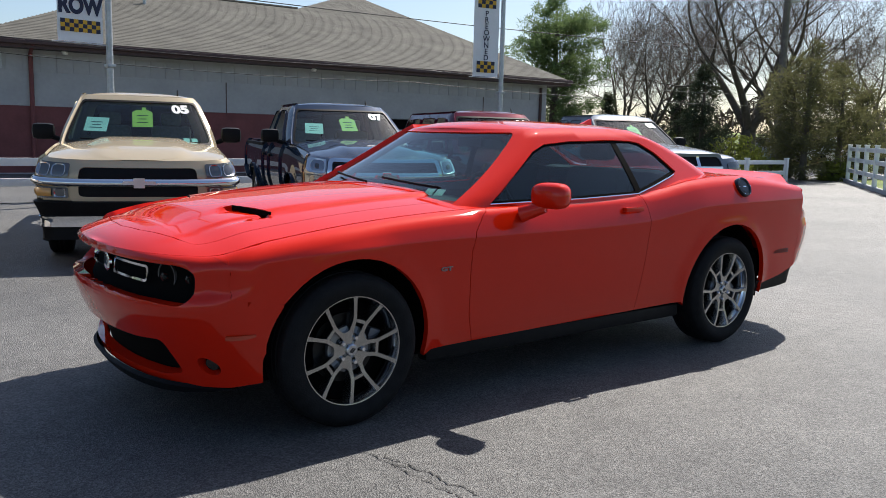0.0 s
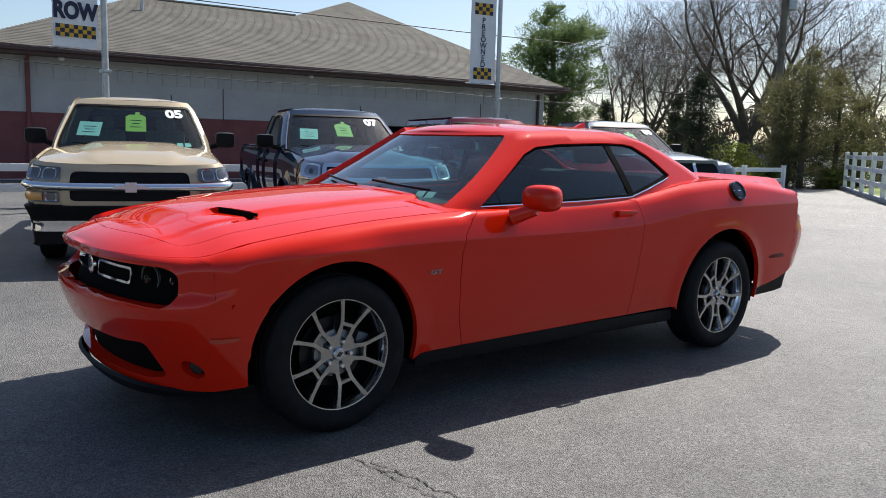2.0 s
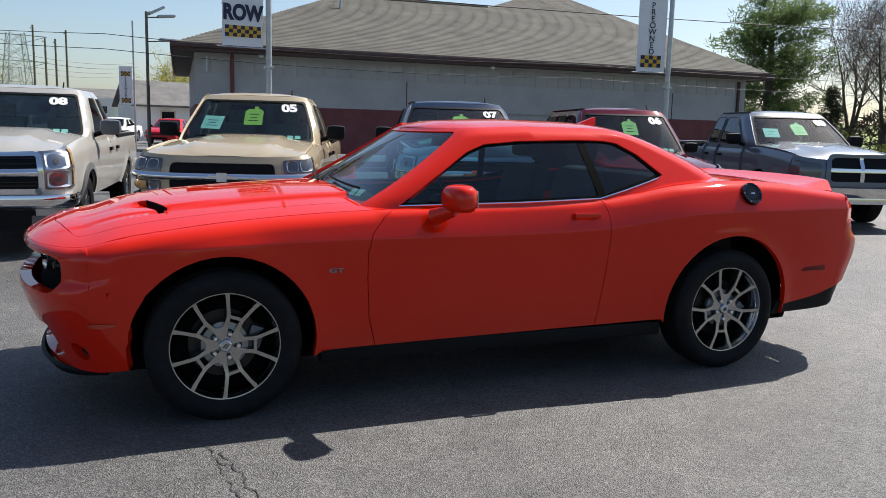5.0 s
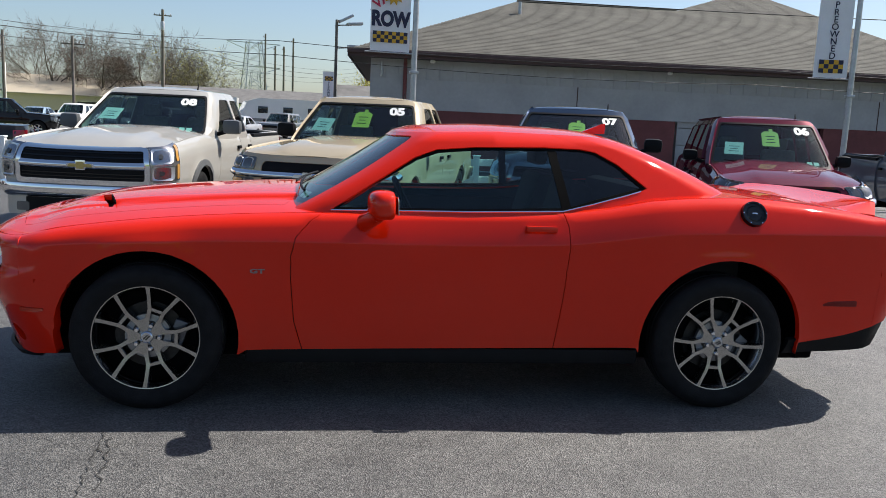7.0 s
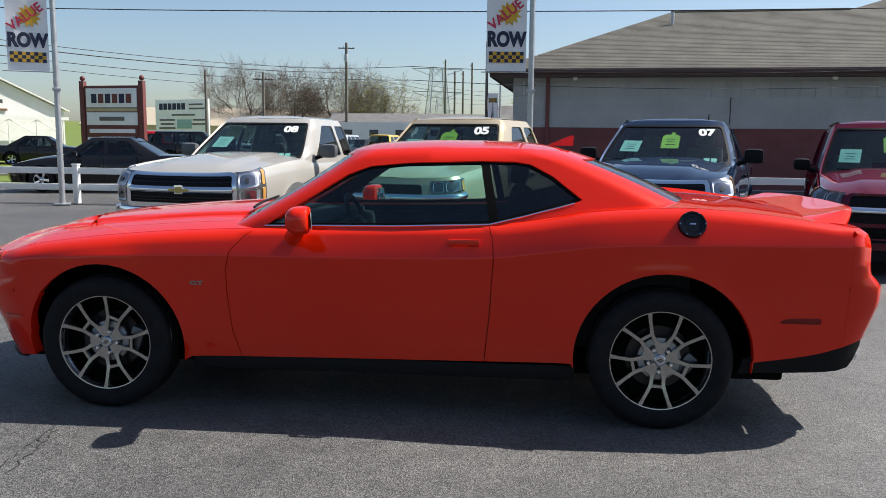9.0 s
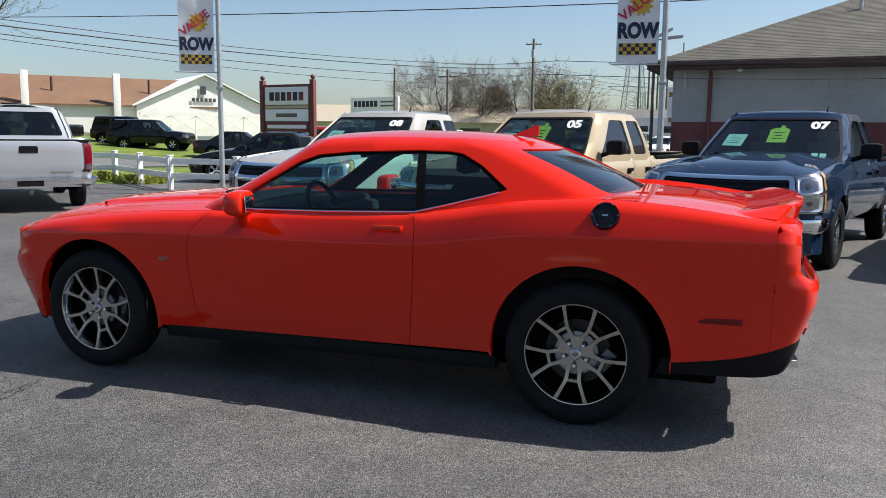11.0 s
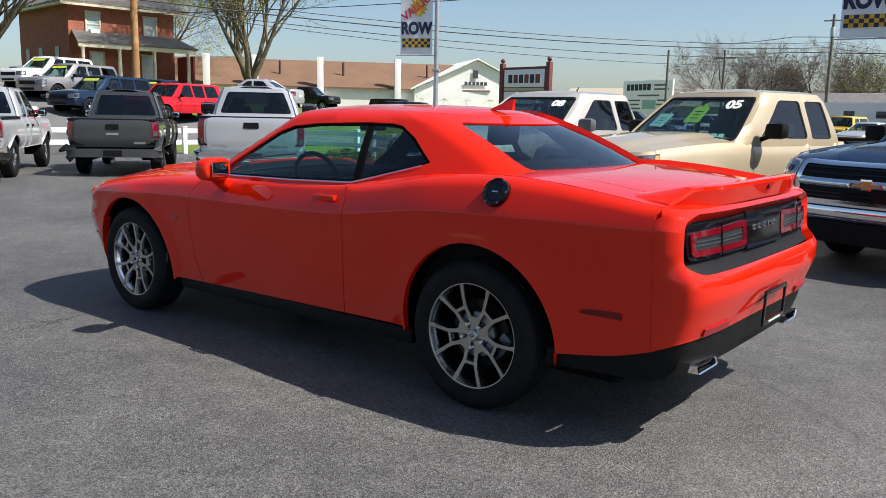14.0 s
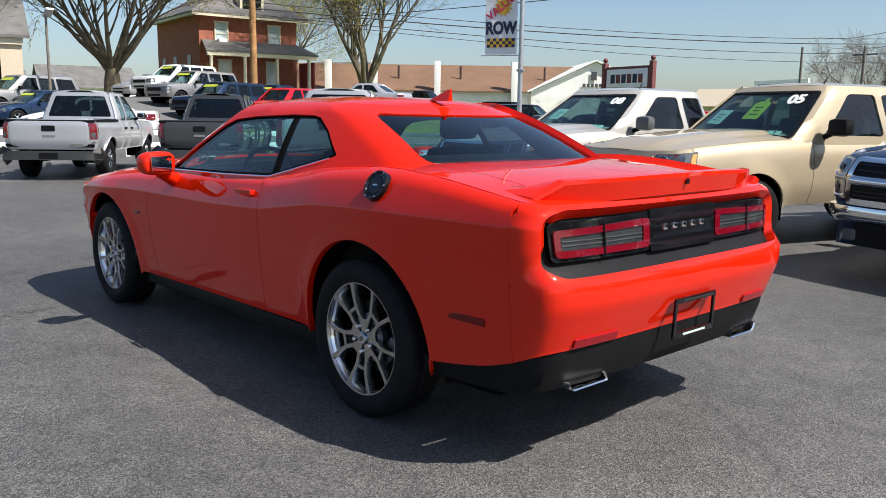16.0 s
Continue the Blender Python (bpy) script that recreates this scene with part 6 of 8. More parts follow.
def pickup_rear(high, lights, bumper, words):
    def f(car, T, vt, plate, color, s):
        for sy in (-1, 1):
            l = part("tail_light", skin(pushed(T, 0.012, True), plate(sy * 0.79, sy * 0.985, vt(high - lights), vt(high - 0.06), 0.02), step=0.06, rim=0.02, flip=True), RED_LENS, car, "red tail light")
            part("reverse_lens", skin(pushed(T, 0.018, True), plate(sy * 0.81, sy * 0.965, vt(high - lights + 0.03), vt(high - lights + 0.12), 0.01), step=0.06, rim=0.006, flip=True), WHITE_LENS, l)
        gt = part("tailgate_panel", skin(pushed(T, 0.010, True), plate(-0.75, 0.75, vt(high - 0.57), vt(high - 0.03), 0.03), step=0.08, rim=0.02, flip=True), color, car)
        h = part("gate_handle", skin(pushed(T, 0.018, True), plate(-0.13, 0.13, vt(high - 0.22), vt(high - 0.11), 0.02), step=0.05, rim=0.01, flip=True), BLACK_PLASTIC, gt, "black tailgate handle")
        for u0, u1, z in words:
            part("badge_bar", skin(pushed(T, 0.016, True), plate(u0, u1, vt(high - z), vt(high - z + 0.045), 0.005), step=0.05, rim=0.006, flip=True), CHROME, gt, "small bright badge")
        b0 = high - 0.60
        bp = part("rear_bumper", skin(pushed(T, 0.13, True), plate(-0.97, 0.97, vt(b0 - 0.17), vt(b0), 0.03), step=0.07, rim=0.14, flip=True), bumper, car, "step bumper")
        part("plate_recess", skin(pushed(T, 0.137, True), plate(-0.20, 0.20, vt(b0 - 0.15), vt(b0 - 0.03), 0.01), step=0.07, rim=0.004, flip=True), BLACK_PLASTIC, bp, "black plate recess")
        part("hitch", box((s["L"] + 0.10, 0, b0 - 0.26), (0.12, 0.07, 0.07), 0.01), STEEL, car)
    return f


TRUCK = dict(L=5.70, W=0.985, R=0.385, fx=0.95, rx=4.45, zb=0.48, belt=1.17, cowl=1.45, doors=(1.75, 2.85, 3.45), bed=3.62, lean=0.22, flare=0.02,
             top=((0, 1.10), (0.2, 1.135), (1.4, 1.16), (2.0, 1.165), (3.5, 1.17), (5.7, 1.20)), gh=((1.42, 1.17), (2.10, 1.75), (3.40, 1.75), (3.58, 1.2)),
             wins=([(1.93, 1.215), (2.42, 1.66), (2.83, 1.66), (2.86, 1.20)], [(2.95, 1.20), (2.93, 1.66), (3.30, 1.66), (3.36, 1.20)]), bl=1.24, in0=0.05, in1=0.25, rim=0.22, wheel="six", clad=False)
TRUCK_NEW = dict(TRUCK, bulge=0.022, top=((0, 1.11), (0.2, 1.15), (1.4, 1.19), (2.0, 1.18), (3.5, 1.185), (5.7, 1.22)), gh=((1.30, 1.19), (2.12, 1.755), (3.40, 1.755), (3.58, 1.2)),
                 wins=([(1.86, 1.23), (2.42, 1.665), (2.83, 1.665), (2.86, 1.22)], [(2.95, 1.22), (2.93, 1.665), (3.30, 1.665), (3.36, 1.22)]))
SMALL = dict(TRUCK, L=5.0, W=0.875, R=0.385, fx=0.80, rx=3.95, zb=0.55, belt=1.16, cowl=1.25, doors=(1.45, 2.45, 2.95), bed=3.15,
             top=((0, 1.08), (0.2, 1.10), (1.25, 1.14), (2.0, 1.16), (5.0, 1.20)), gh=((1.22, 1.15), (1.82, 1.76), (2.95, 1.76), (3.10, 1.2)),
             wins=([(1.62, 1.20), (2.08, 1.68), (2.42, 1.68), (2.44, 1.19)], [(2.54, 1.19), (2.52, 1.68), (2.84, 1.68), (2.90, 1.19)]), bl=1.24, in1=0.24, mirror=0.8, rim=0.215)
WAGON = dict(L=4.80, W=0.93, R=0.375, fx=0.88, rx=3.72, zb=0.42, belt=1.08, cowl=1.25, doors=(1.55, 2.65, 3.40), lean=0.2, flare=0.015,
             top=((0, 0.98), (0.2, 1.02), (1.25, 1.09), (2.0, 1.09), (4.8, 1.12)), gh=((1.22, 1.09), (1.95, 1.74), (4.45, 1.74), (4.72, 1.12)),
             wins=([(1.78, 1.13), (2.22, 1.64), (2.62, 1.64), (2.66, 1.12)], [(2.76, 1.12), (2.73, 1.64), (3.42, 1.64), (3.46, 1.12)], [(3.56, 1.12), (3.53, 1.64), (4.28, 1.62), (4.42, 1.15)]), bl=1.18, in1=0.24, mirror=0.85, ct=0.15, rim=0.21)
SALOON = dict(L=4.75, W=0.90, R=0.325, fx=0.92, rx=3.68, zb=0.24, belt=0.92, cowl=1.30, doors=(1.45, 2.50, 3.35), lean=0.3, flare=0.012, cn=0.35, ct=0.25,
              top=((0, 0.66), (0.25, 0.74), (1.3, 0.90), (2.0, 0.92), (3.6, 0.96), (4.75, 0.96)), gh=((1.30, 0.92), (2.05, 1.42), (3.15, 1.42), (3.95, 0.98)),
              wins=([(1.80, 0.955), (2.20, 1.33), (2.48, 1.35), (2.52, 0.95)], [(2.60, 0.95), (2.56, 1.35), (3.05, 1.34), (3.40, 1.0)]), bl=1.02, in0=0.07, in1=0.27, mirror=0.65, gct=0.15, rim=0.20, rc=0.04)

def longer(s, d):
    """The same vehicle with its nose d longer."""
    n = dict(s, L=s["L"] + d, fx=s["fx"] + d, rx=s["rx"] + d, cowl=s["cowl"] + d, doors=tuple(x + d for x in s["doors"]))
    if "bed" in s:
        n["bed"] = s["bed"] + d
    n["gh"] = tuple((x + d, z) for x, z in s["gh"])
    n["wins"] = tuple([(x + d, z) for x, z in w] for w in s["wins"])
    n["top"] = tuple((x + (d if x > 0.9 else 0), z) for x, z in s["top"])
    return n


TRUCK = longer(dict(TRUCK, W=0.94, drop=0.08, top=((0, 1.02), (0.15, 1.055), (0.6, 1.105), (1.4, 1.16), (2.0, 1.165), (3.5, 1.17), (5.7, 1.20))), 0.15)
TRUCK_NEW = longer(dict(TRUCK_NEW, W=0.95, drop=0.10, top=((0, 1.01), (0.15, 1.06), (0.6, 1.125), (1.4, 1.19), (2.0, 1.18), (3.5, 1.185), (5.7, 1.22))), 0.28)

TAN = paint("pewter_tan_paint", (0.46, 0.38, 0.26), 0.25)
PEARL = paint("silver_birch_paint", (0.47, 0.45, 0.41), 0.3)
NAVY = paint("dark_blue_paint", (0.010, 0.024, 0.055), 0.2)
MAROON = paint("maroon_paint", (0.095, 0.005, 0.018), 0.1)
STEEL_BLUE = paint("steel_grey_paint", (0.15, 0.17, 0.20), 0.4)
SILVER = paint("silver_paint", (0.44, 0.45, 0.47), 0.4)
CHARCOAL = paint("charcoal_paint", (0.055, 0.058, 0.062), 0.3)
WHITE_CAR = paint("white_car_paint", (0.75, 0.75, 0.74))
BLACK_CAR = paint("black_car_paint", (0.01, 0.01, 0.011))
RED_CAR = paint("bright_red_paint", (0.50, 0.012, 0.02))
GREY_CAR = paint("mid_grey_paint", (0.25, 0.25, 0.25), 0.4)
BLUE_CAR = paint("pale_blue_paint", (0.25, 0.33, 0.42), 0.3)
BRONZE = mat("gold_emblem", (0.42, 0.33, 0.14), 0.3, metal=0.9)


def face(x, y, rz, z=0.0):
    return pose(x, y, z, 0, 0, rz)


def behind(x, y, rz, L, z=0.0):
    """The nose's pose for a car whose tail's middle stands at x, y."""
    return pose(x - L * math.cos(radians(rz)), y - L * math.sin(radians(rz)), z, 0, 0, rz)


vehicle(dict(TRUCK_NEW, emblem=BRONZE, clad=True, tag=False, mir=GREY_TRIM), PEARL, face(-3.30, 4.40, 82), "pickup_truck", "silver-birch extended-cab pickup with bright grille, white screen number", "pickup", "08", group="trucks in the row", front=chevy_new)
vehicle(dict(TRUCK, bulge=0.028), TAN, face(-0.86, 4.15, 72), "pickup_truck", "pewter tan pickup with full-width bright grille bar, yellow price tag", "pickup", "05", group="trucks in the row", front=chevy_old)
vehicle(dict(TRUCK_NEW, emblem=BRONZE, bump=NAVY), NAVY, face(2.12, 4.24, 73), "pickup_truck", "dark blue pickup with bright grille, yellow price tag", "pickup", "07", group="trucks in the row", front=chevy_new)
vehicle(longer(dict(WAGON, bump=MAROON, drop=0.17, bulge=0.02, top=((0, 0.87), (0.2, 0.93), (0.6, 1.0), (1.25, 1.08), (2.0, 1.09), (4.8, 1.12))), 0.22), MAROON, face(4.99 - 0.07, 4.45 - 0.21, 72), "estate_car", "maroon four-wheel-drive wagon with bright grille bar", "suv", "06", group="trucks in the row", front=chevy_old)
vehicle(TRUCK_NEW, STEEL_BLUE, face(8.62, 4.38, 72) @ Matrix.Scale(1.03, 4), "pickup_truck", "steel-grey pickup with cross-bar grille beside a white fence", "pickup", "08", group="trucks in the row", front=cross_front)
vehicle(dict(TRUCK_NEW, mirror=1.3), SILVER, behind(-9.46, 6.41, -41, 6.35) @ Matrix.Scale(1.08, 4), "pickup_truck", "silver extended-cab pickup seen from its closed tailgate", "pickup", group="trucks by the road", rear=pickup_rear(1.19, 0.52, CHROME, ((-0.62, -0.30, 0.56), (0.42, 0.68, 0.56))))
vehicle(SMALL, CHARCOAL, behind(-12.0, 4.9, -38, 5.0), "small_pickup", "charcoal compact pickup with closed tailgate and step bumper", "pickup", group="trucks by the road", rear=pickup_rear(1.18, 0.36, CHARCOAL, ((-0.66, -0.42, 0.50), (-0.12, 0.12, 0.33))))
vehicle(dict(SMALL), SILVER, behind(-12.7, 2.1, -36, 5.0), "small_pickup", "silver compact pickup with closed tailgate and step bumper", "pickup", group="trucks by the road", rear=pickup_rear(1.18, 0.36, STEEL, ((-0.66, -0.42, 0.50), (-0.12, 0.12, 0.33))))


# ---- the grey building behind the row ----
SHINGLE = mat("weathered_shingle", (0.088, 0.083, 0.070), 0.95, vary=0.3, scale=1.2, bump=0.5, bscale=40)
BLOCK_GREY = mat("painted_block", (0.36, 0.365, 0.37), 0.8, vary=0.12, scale=1.0, bump=0.3, bscale=60)
BLOCK_RED = mat("dull_red_block", (0.16, 0.05, 0.05), 0.8, vary=0.2, scale=2.0, bump=0.4, bscale=60)
FASCIA = mat("brown_fascia", (0.06, 0.03, 0.028), 0.6, vary=0.2)
SOFFIT = mat("soffit", (0.10, 0.09, 0.085), 0.8, vary=0.1)
GALV = mat("galvanised_steel", (0.45, 0.46, 0.47), 0.45, metal=0.7, vary=0.15, scale=12)
DARK_GLASS = mat("dark_window", (0.015, 0.018, 0.02), 0.05, coat=0.5)


def slab(pts, thick):
    """A flat board: the outline pts with its thickness downwards."""
    bm = bmesh.new()
    a = [bm.verts.new(p) for p in pts]
    b = [bm.verts.new((p[0], p[1], p[2] - thick)) for p in pts]
    bm.faces.new(a)
    bm.faces.new(b[::-1])
    n = len(pts)
    for i in range(n):
        j = (i + 1) % n
        bm.faces.new((a[i], b[i], b[j], a[j]))
    bmesh.ops.recalc_face_normals(bm, faces=bm.faces[:])
    return bm


def build_shop():
    # local: x along the front eave (0 to 21.2), y inwards, z up
    m = pose(-0.20, 20.95, 0, 0, 0, -4.3)
    b = thing("commercial_building", "long grey block building with a brown hipped shingle roof", "building", m=m)
    E, X1, D = 3.53, 21.2, 16.0
    ov = 0.65
    for mt, nm, zc, zh, th, lab in ((BLOCK_GREY, "upper_wall", 2.68, 1.55, 0.30, "light grey painted block wall"), (BLOCK_RED, "lower_wall", 0.95, 1.90, 0.32, "dull red block base")):
        spans = ((ov, X1 - ov),) if nm == "upper_wall" else ((ov, 10.6), (15.6, X1 - ov))
        for x0, x1 in spans:
            part(nm, box(((x0 + x1) / 2, ov + 0.15, zc), (x1 - x0, th, zh)), mt, b, lab, 0)
        for x in (ov + 0.15, X1 - ov - 0.15):
            part(nm, box((x, D / 2 + 0.15, zc), (th, D - 2 * ov - 0.3, zh)), mt, b, lab, 0)
    for i in range(46):
        x = ov + 0.25 + i * (X1 - 2 * ov - 0.5) / 45
        part("wall_panel", box((x, ov - 0.006, 3.10), (0.40, 0.02, 0.50), 0.004), BLOCK_GREY, b)
    for x in (7.32, 17.4):
        part("wall_joint", box((x, ov - 0.004, 2.6), (0.03, 0.012, 1.5)), FASCIA, b, smooth=0)
    # garage opening with panelled door, part open
    gd = bmesh.new()
    for k in range(4):
        add_box(gd, (11.85, ov + 0.10, 0.30 + 0.56 * k), (2.3, 0.05, 0.54), 0.01)
    part("garage_door", gd, BLOCK_GREY, b, "grey panelled garage door")
    part("garage_lining", box((11.8, ov + 0.32, 0.95), (2.8, 0.08, 1.94)), BLOCK_GREY, b, smooth=0)
    # near-black block standing in for the shade inside the open bay
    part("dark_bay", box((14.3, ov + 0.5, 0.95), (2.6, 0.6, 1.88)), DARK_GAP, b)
    part("bay_shelf", box((14.3, ov + 0.18, 1.5), (2.2, 0.05, 0.05)), WHITE_PAINT, b)
    # roof: west hip, low ridge, raised apex, east hip; front plane rises 0.40
    k = 0.40
    R0, R1, AP = (6.0, 6.6, E + 6.6 * k), (12.3, 6.6, E + 6.6 * k), (16.6, 10.4, E + 10.4 * k)
    z0 = E
    pl = [
        [(0, 0, z0), (X1, 0, z0), AP, R1, R0],
        [(0, 0, z0), R0, (6.0, 9.4, E + 6.6 * k), (0, D, z0)],
        [R0, R1, (12.3, 9.4, E + 6.6 * k), (6.0, 9.4, E + 6.6 * k)],
        [(X1, 0, z0), (X1, D + 5, z0), AP],
        [R1, AP, (12.3, 14.2, E + 6.6 * k)],
    ]
    for p in pl:
        part("roof_plane", slab([(x, y, z + 0.12) for x, y, z in p], 0.10), SHINGLE, b, "brown weathered shingle roof", 0)
    n = Vector((0, -k, 1)).normalized()
    random.seed(8)
    for r in range(1, 72):
        y = r * 0.145
        z = E + 0.12 + y * k
        if y < 6.6:
            xa, xb = y * 6.0 / 6.6, X1 - y * (X1 - 16.6) / 10.4
        else:
            xa, xb = 12.3 + (y - 6.6) * 4.3 / 3.8, X1 - y * (X1 - 16.6) / 10.4
        if y > 10.2 or xb - xa < 0.3:
            continue
        c = bmesh.new()
        x = xa + 0.05
        while x < xb - 0.1:
            w = random.uniform(0.7, 1.1)
            x2 = min(x + w, xb - 0.04)
            h = random.uniform(0.006, 0.008)
            vs = [c.verts.new(p) for p in ((x, y - 0.02, z + h - 0.008), (x2, y - 0.02, z + h - 0.008), (x2, y + 0.125, z + 0.05 + 0.001), (x, y + 0.125, z + 0.05 + 0.001), (x, y - 0.02, z - 0.0085), (x2, y - 0.02, z - 0.0085))]
            c.faces.new(vs[:4])
            c.faces.new((vs[4], vs[5], vs[1], vs[0]))
            x = x2 + 0.01
        part("shingle_course", c, SHINGLE, b, smooth=0)
    part("ridge_cap", tube((R0[0], R0[1], R0[2] + 0.13), (R1[0], R1[1], R1[2] + 0.13), 0.06, seg=6), SHINGLE, b)
    part("front_fascia", box((X1 / 2, -0.02, E + 0.03), (X1 + 0.04, 0.05, 0.24)), FASCIA, b, smooth=0)
    part("side_fascia", box((-0.02, D / 2, E + 0.03), (0.05, D, 0.24)), FASCIA, b, smooth=0)
    part("side_fascia", box((X1 + 0.02, D / 2, E + 0.03), (0.05, D, 0.24)), FASCIA, b, smooth=0)
    part("soffit", box((X1 / 2, D / 2, E - 0.05), (X1 - 0.06, D - 0.06, 0.04)), SOFFIT, b, smooth=0)
    gut = bmesh.new()
    add_box(gut, (X1 / 2, -0.09, E + 0.06), (X1 + 0.1, 0.12, 0.11), 0.02)
    part("gutter", gut, FASCIA, b, "brown gutter")
    dp = bmesh.new()
    add_tube(dp, (1.75, ov - 0.06, 3.35), (1.75, ov - 0.06, 0.1), 0.06, seg=8)
    add_tube(dp, (1.75, ov - 0.06, 3.35), (1.75, -0.06, E + 0.02), 0.05, seg=8)
    part("downpipe", dp, BLOCK_RED, b, "dull red downpipe")
    dq = bmesh.new()
    add_tube(dq, (X1 - 1.0, ov - 0.06, 3.35), (X1 - 1.0, ov - 0.06, 0.1), 0.06, seg=8)
    part("downpipe", dq, FASCIA, b)
    part("conduit", tube((ov + 0.35, ov - 0.04, 3.35), (ov + 0.35, ov - 0.04, 2.9), 0.04, seg=8), GALV, b)
    v = bmesh.new()
    add_tube(v, (5.9, 4.9, E + 4.9 * k + 0.05), (5.9, 4.9, E + 4.9 * k + 0.55), 0.06, seg=10)
    part("roof_vent", v, GALV, b, "grey vent pipe")
    for x in (2.6, 10.2):
        part("soffit_light", add_lathe(bmesh.new(), [(0.0001, E - 0.18), (0.07, E - 0.17), (0.09, E - 0.10), (0.05, E - 0.07)], 14, 'Z', (x, 0.35, 0)), WHITE_PAINT, b)
    # slab under it
    part("foundation", box((X1 / 2, D / 2, -0.05), (X1 - 1.2, D - 1.2, 0.16)), BLOCK_GREY, b, smooth=0)


build_shop()

# ---- white rail fences ----
def fence(pts, height, rails, post, name_label, rail_h=0.12, gap=2.4):
    f = thing("fence", name_label, "fence")
    for (x0, y0), (x1, y1) in zip(pts, pts[1:]):
        d = math.hypot(x1 - x0, y1 - y0)
        n = max(1, round(d / gap))
        rz = math.degrees(math.atan2(y1 - y0, x1 - x0))
        for i in range(n + (1 if (x1, y1) == pts[-1] else 0)):
            t = i / n
            x, y = x0 + (x1 - x0) * t, y0 + (y1 - y0) * t
            pm = bmesh.new()
            add_box(pm, (0, 0, height / 2 + 0.02), (post, post, height + 0.04), 0.008)
            add_box(pm, (0, 0, height + 0.055), (post + 0.03, post + 0.03, 0.03), 0.01)
            part("post", pm, WHITE_PAINT, f, m=pose(x, y, land(x, y), 0, 0, rz))
        for i in range(n):
            for r in rails:
                t = (i + 0.5) / n
                x, y = x0 + (x1 - x0) * t, y0 + (y1 - y0) * t
                part("rail", box((0, 0, r), (d / n - post, 0.035, rail_h), 0.006), WHITE_PAINT, f, m=pose(x, y, land(x, y), random.uniform(-0.6, 0.6), 0, rz))
    return f


random.seed(5)
fence([(-11.0, 12.3), (-7.0, 12.1), (14.0, 11.4), (23.5, 11.3)], 0.80, (0.72, 0.36), 0.12, "white two-rail vinyl fence behind the parked trucks", 0.14)
fence([(-11.0, 12.3), (-15.1, 15.1), (-17.6, 14.8), (-19.0, 11.3), (-21.5, 4.5), (-23.5, -4)], 0.80, (0.72, 0.36), 0.13, "white two-rail vinyl fence along the road", 0.15)
fence([(26.9, 10.8), (20.6, 6.6), (14.6, 2.6)], 1.32, (1.22, 0.85, 0.45), 0.13, "white three-rail fence beside the grass verge", 0.14, 1.9)
lay("grass_verge", [[(26.9 + 0.832 * t + 0.555 * w, 10.8 + 0.555 * t - 0.832 * w) for t in np.linspace(-16, 2, 12)] for w in np.linspace(0.05, 14, 6)], GRASS, "mown spring grass behind the white fence", "grass", 0.03)
kb = bmesh.new()
for i in range(8):
    t = -15 + i * 2.1
    add_box(kb, (t + 1.05, 0, 0.06), (2.08, 0.18, 0.12), 0.02)
tagged(finish("kerb", kb, BLOCK_GREY, m=pose(26.9, 10.8, 0, 0, 0, 33.7)), "low grey kerb under the fence", "kerb", kind="structure")

# ---- banner poles ----
BANNER = mat("banner_cloth", (0.78, 0.78, 0.80), 0.7, vary=0.05, scale=3)
INK = mat("banner_navy", (0.02, 0.025, 0.06), 0.7, vary=0.1)
GOLD = mat("banner_gold", (0.62, 0.36, 0.03), 0.7, vary=0.1)
PINK = mat("banner_red", (0.55, 0.03, 0.08), 0.7, vary=0.1)


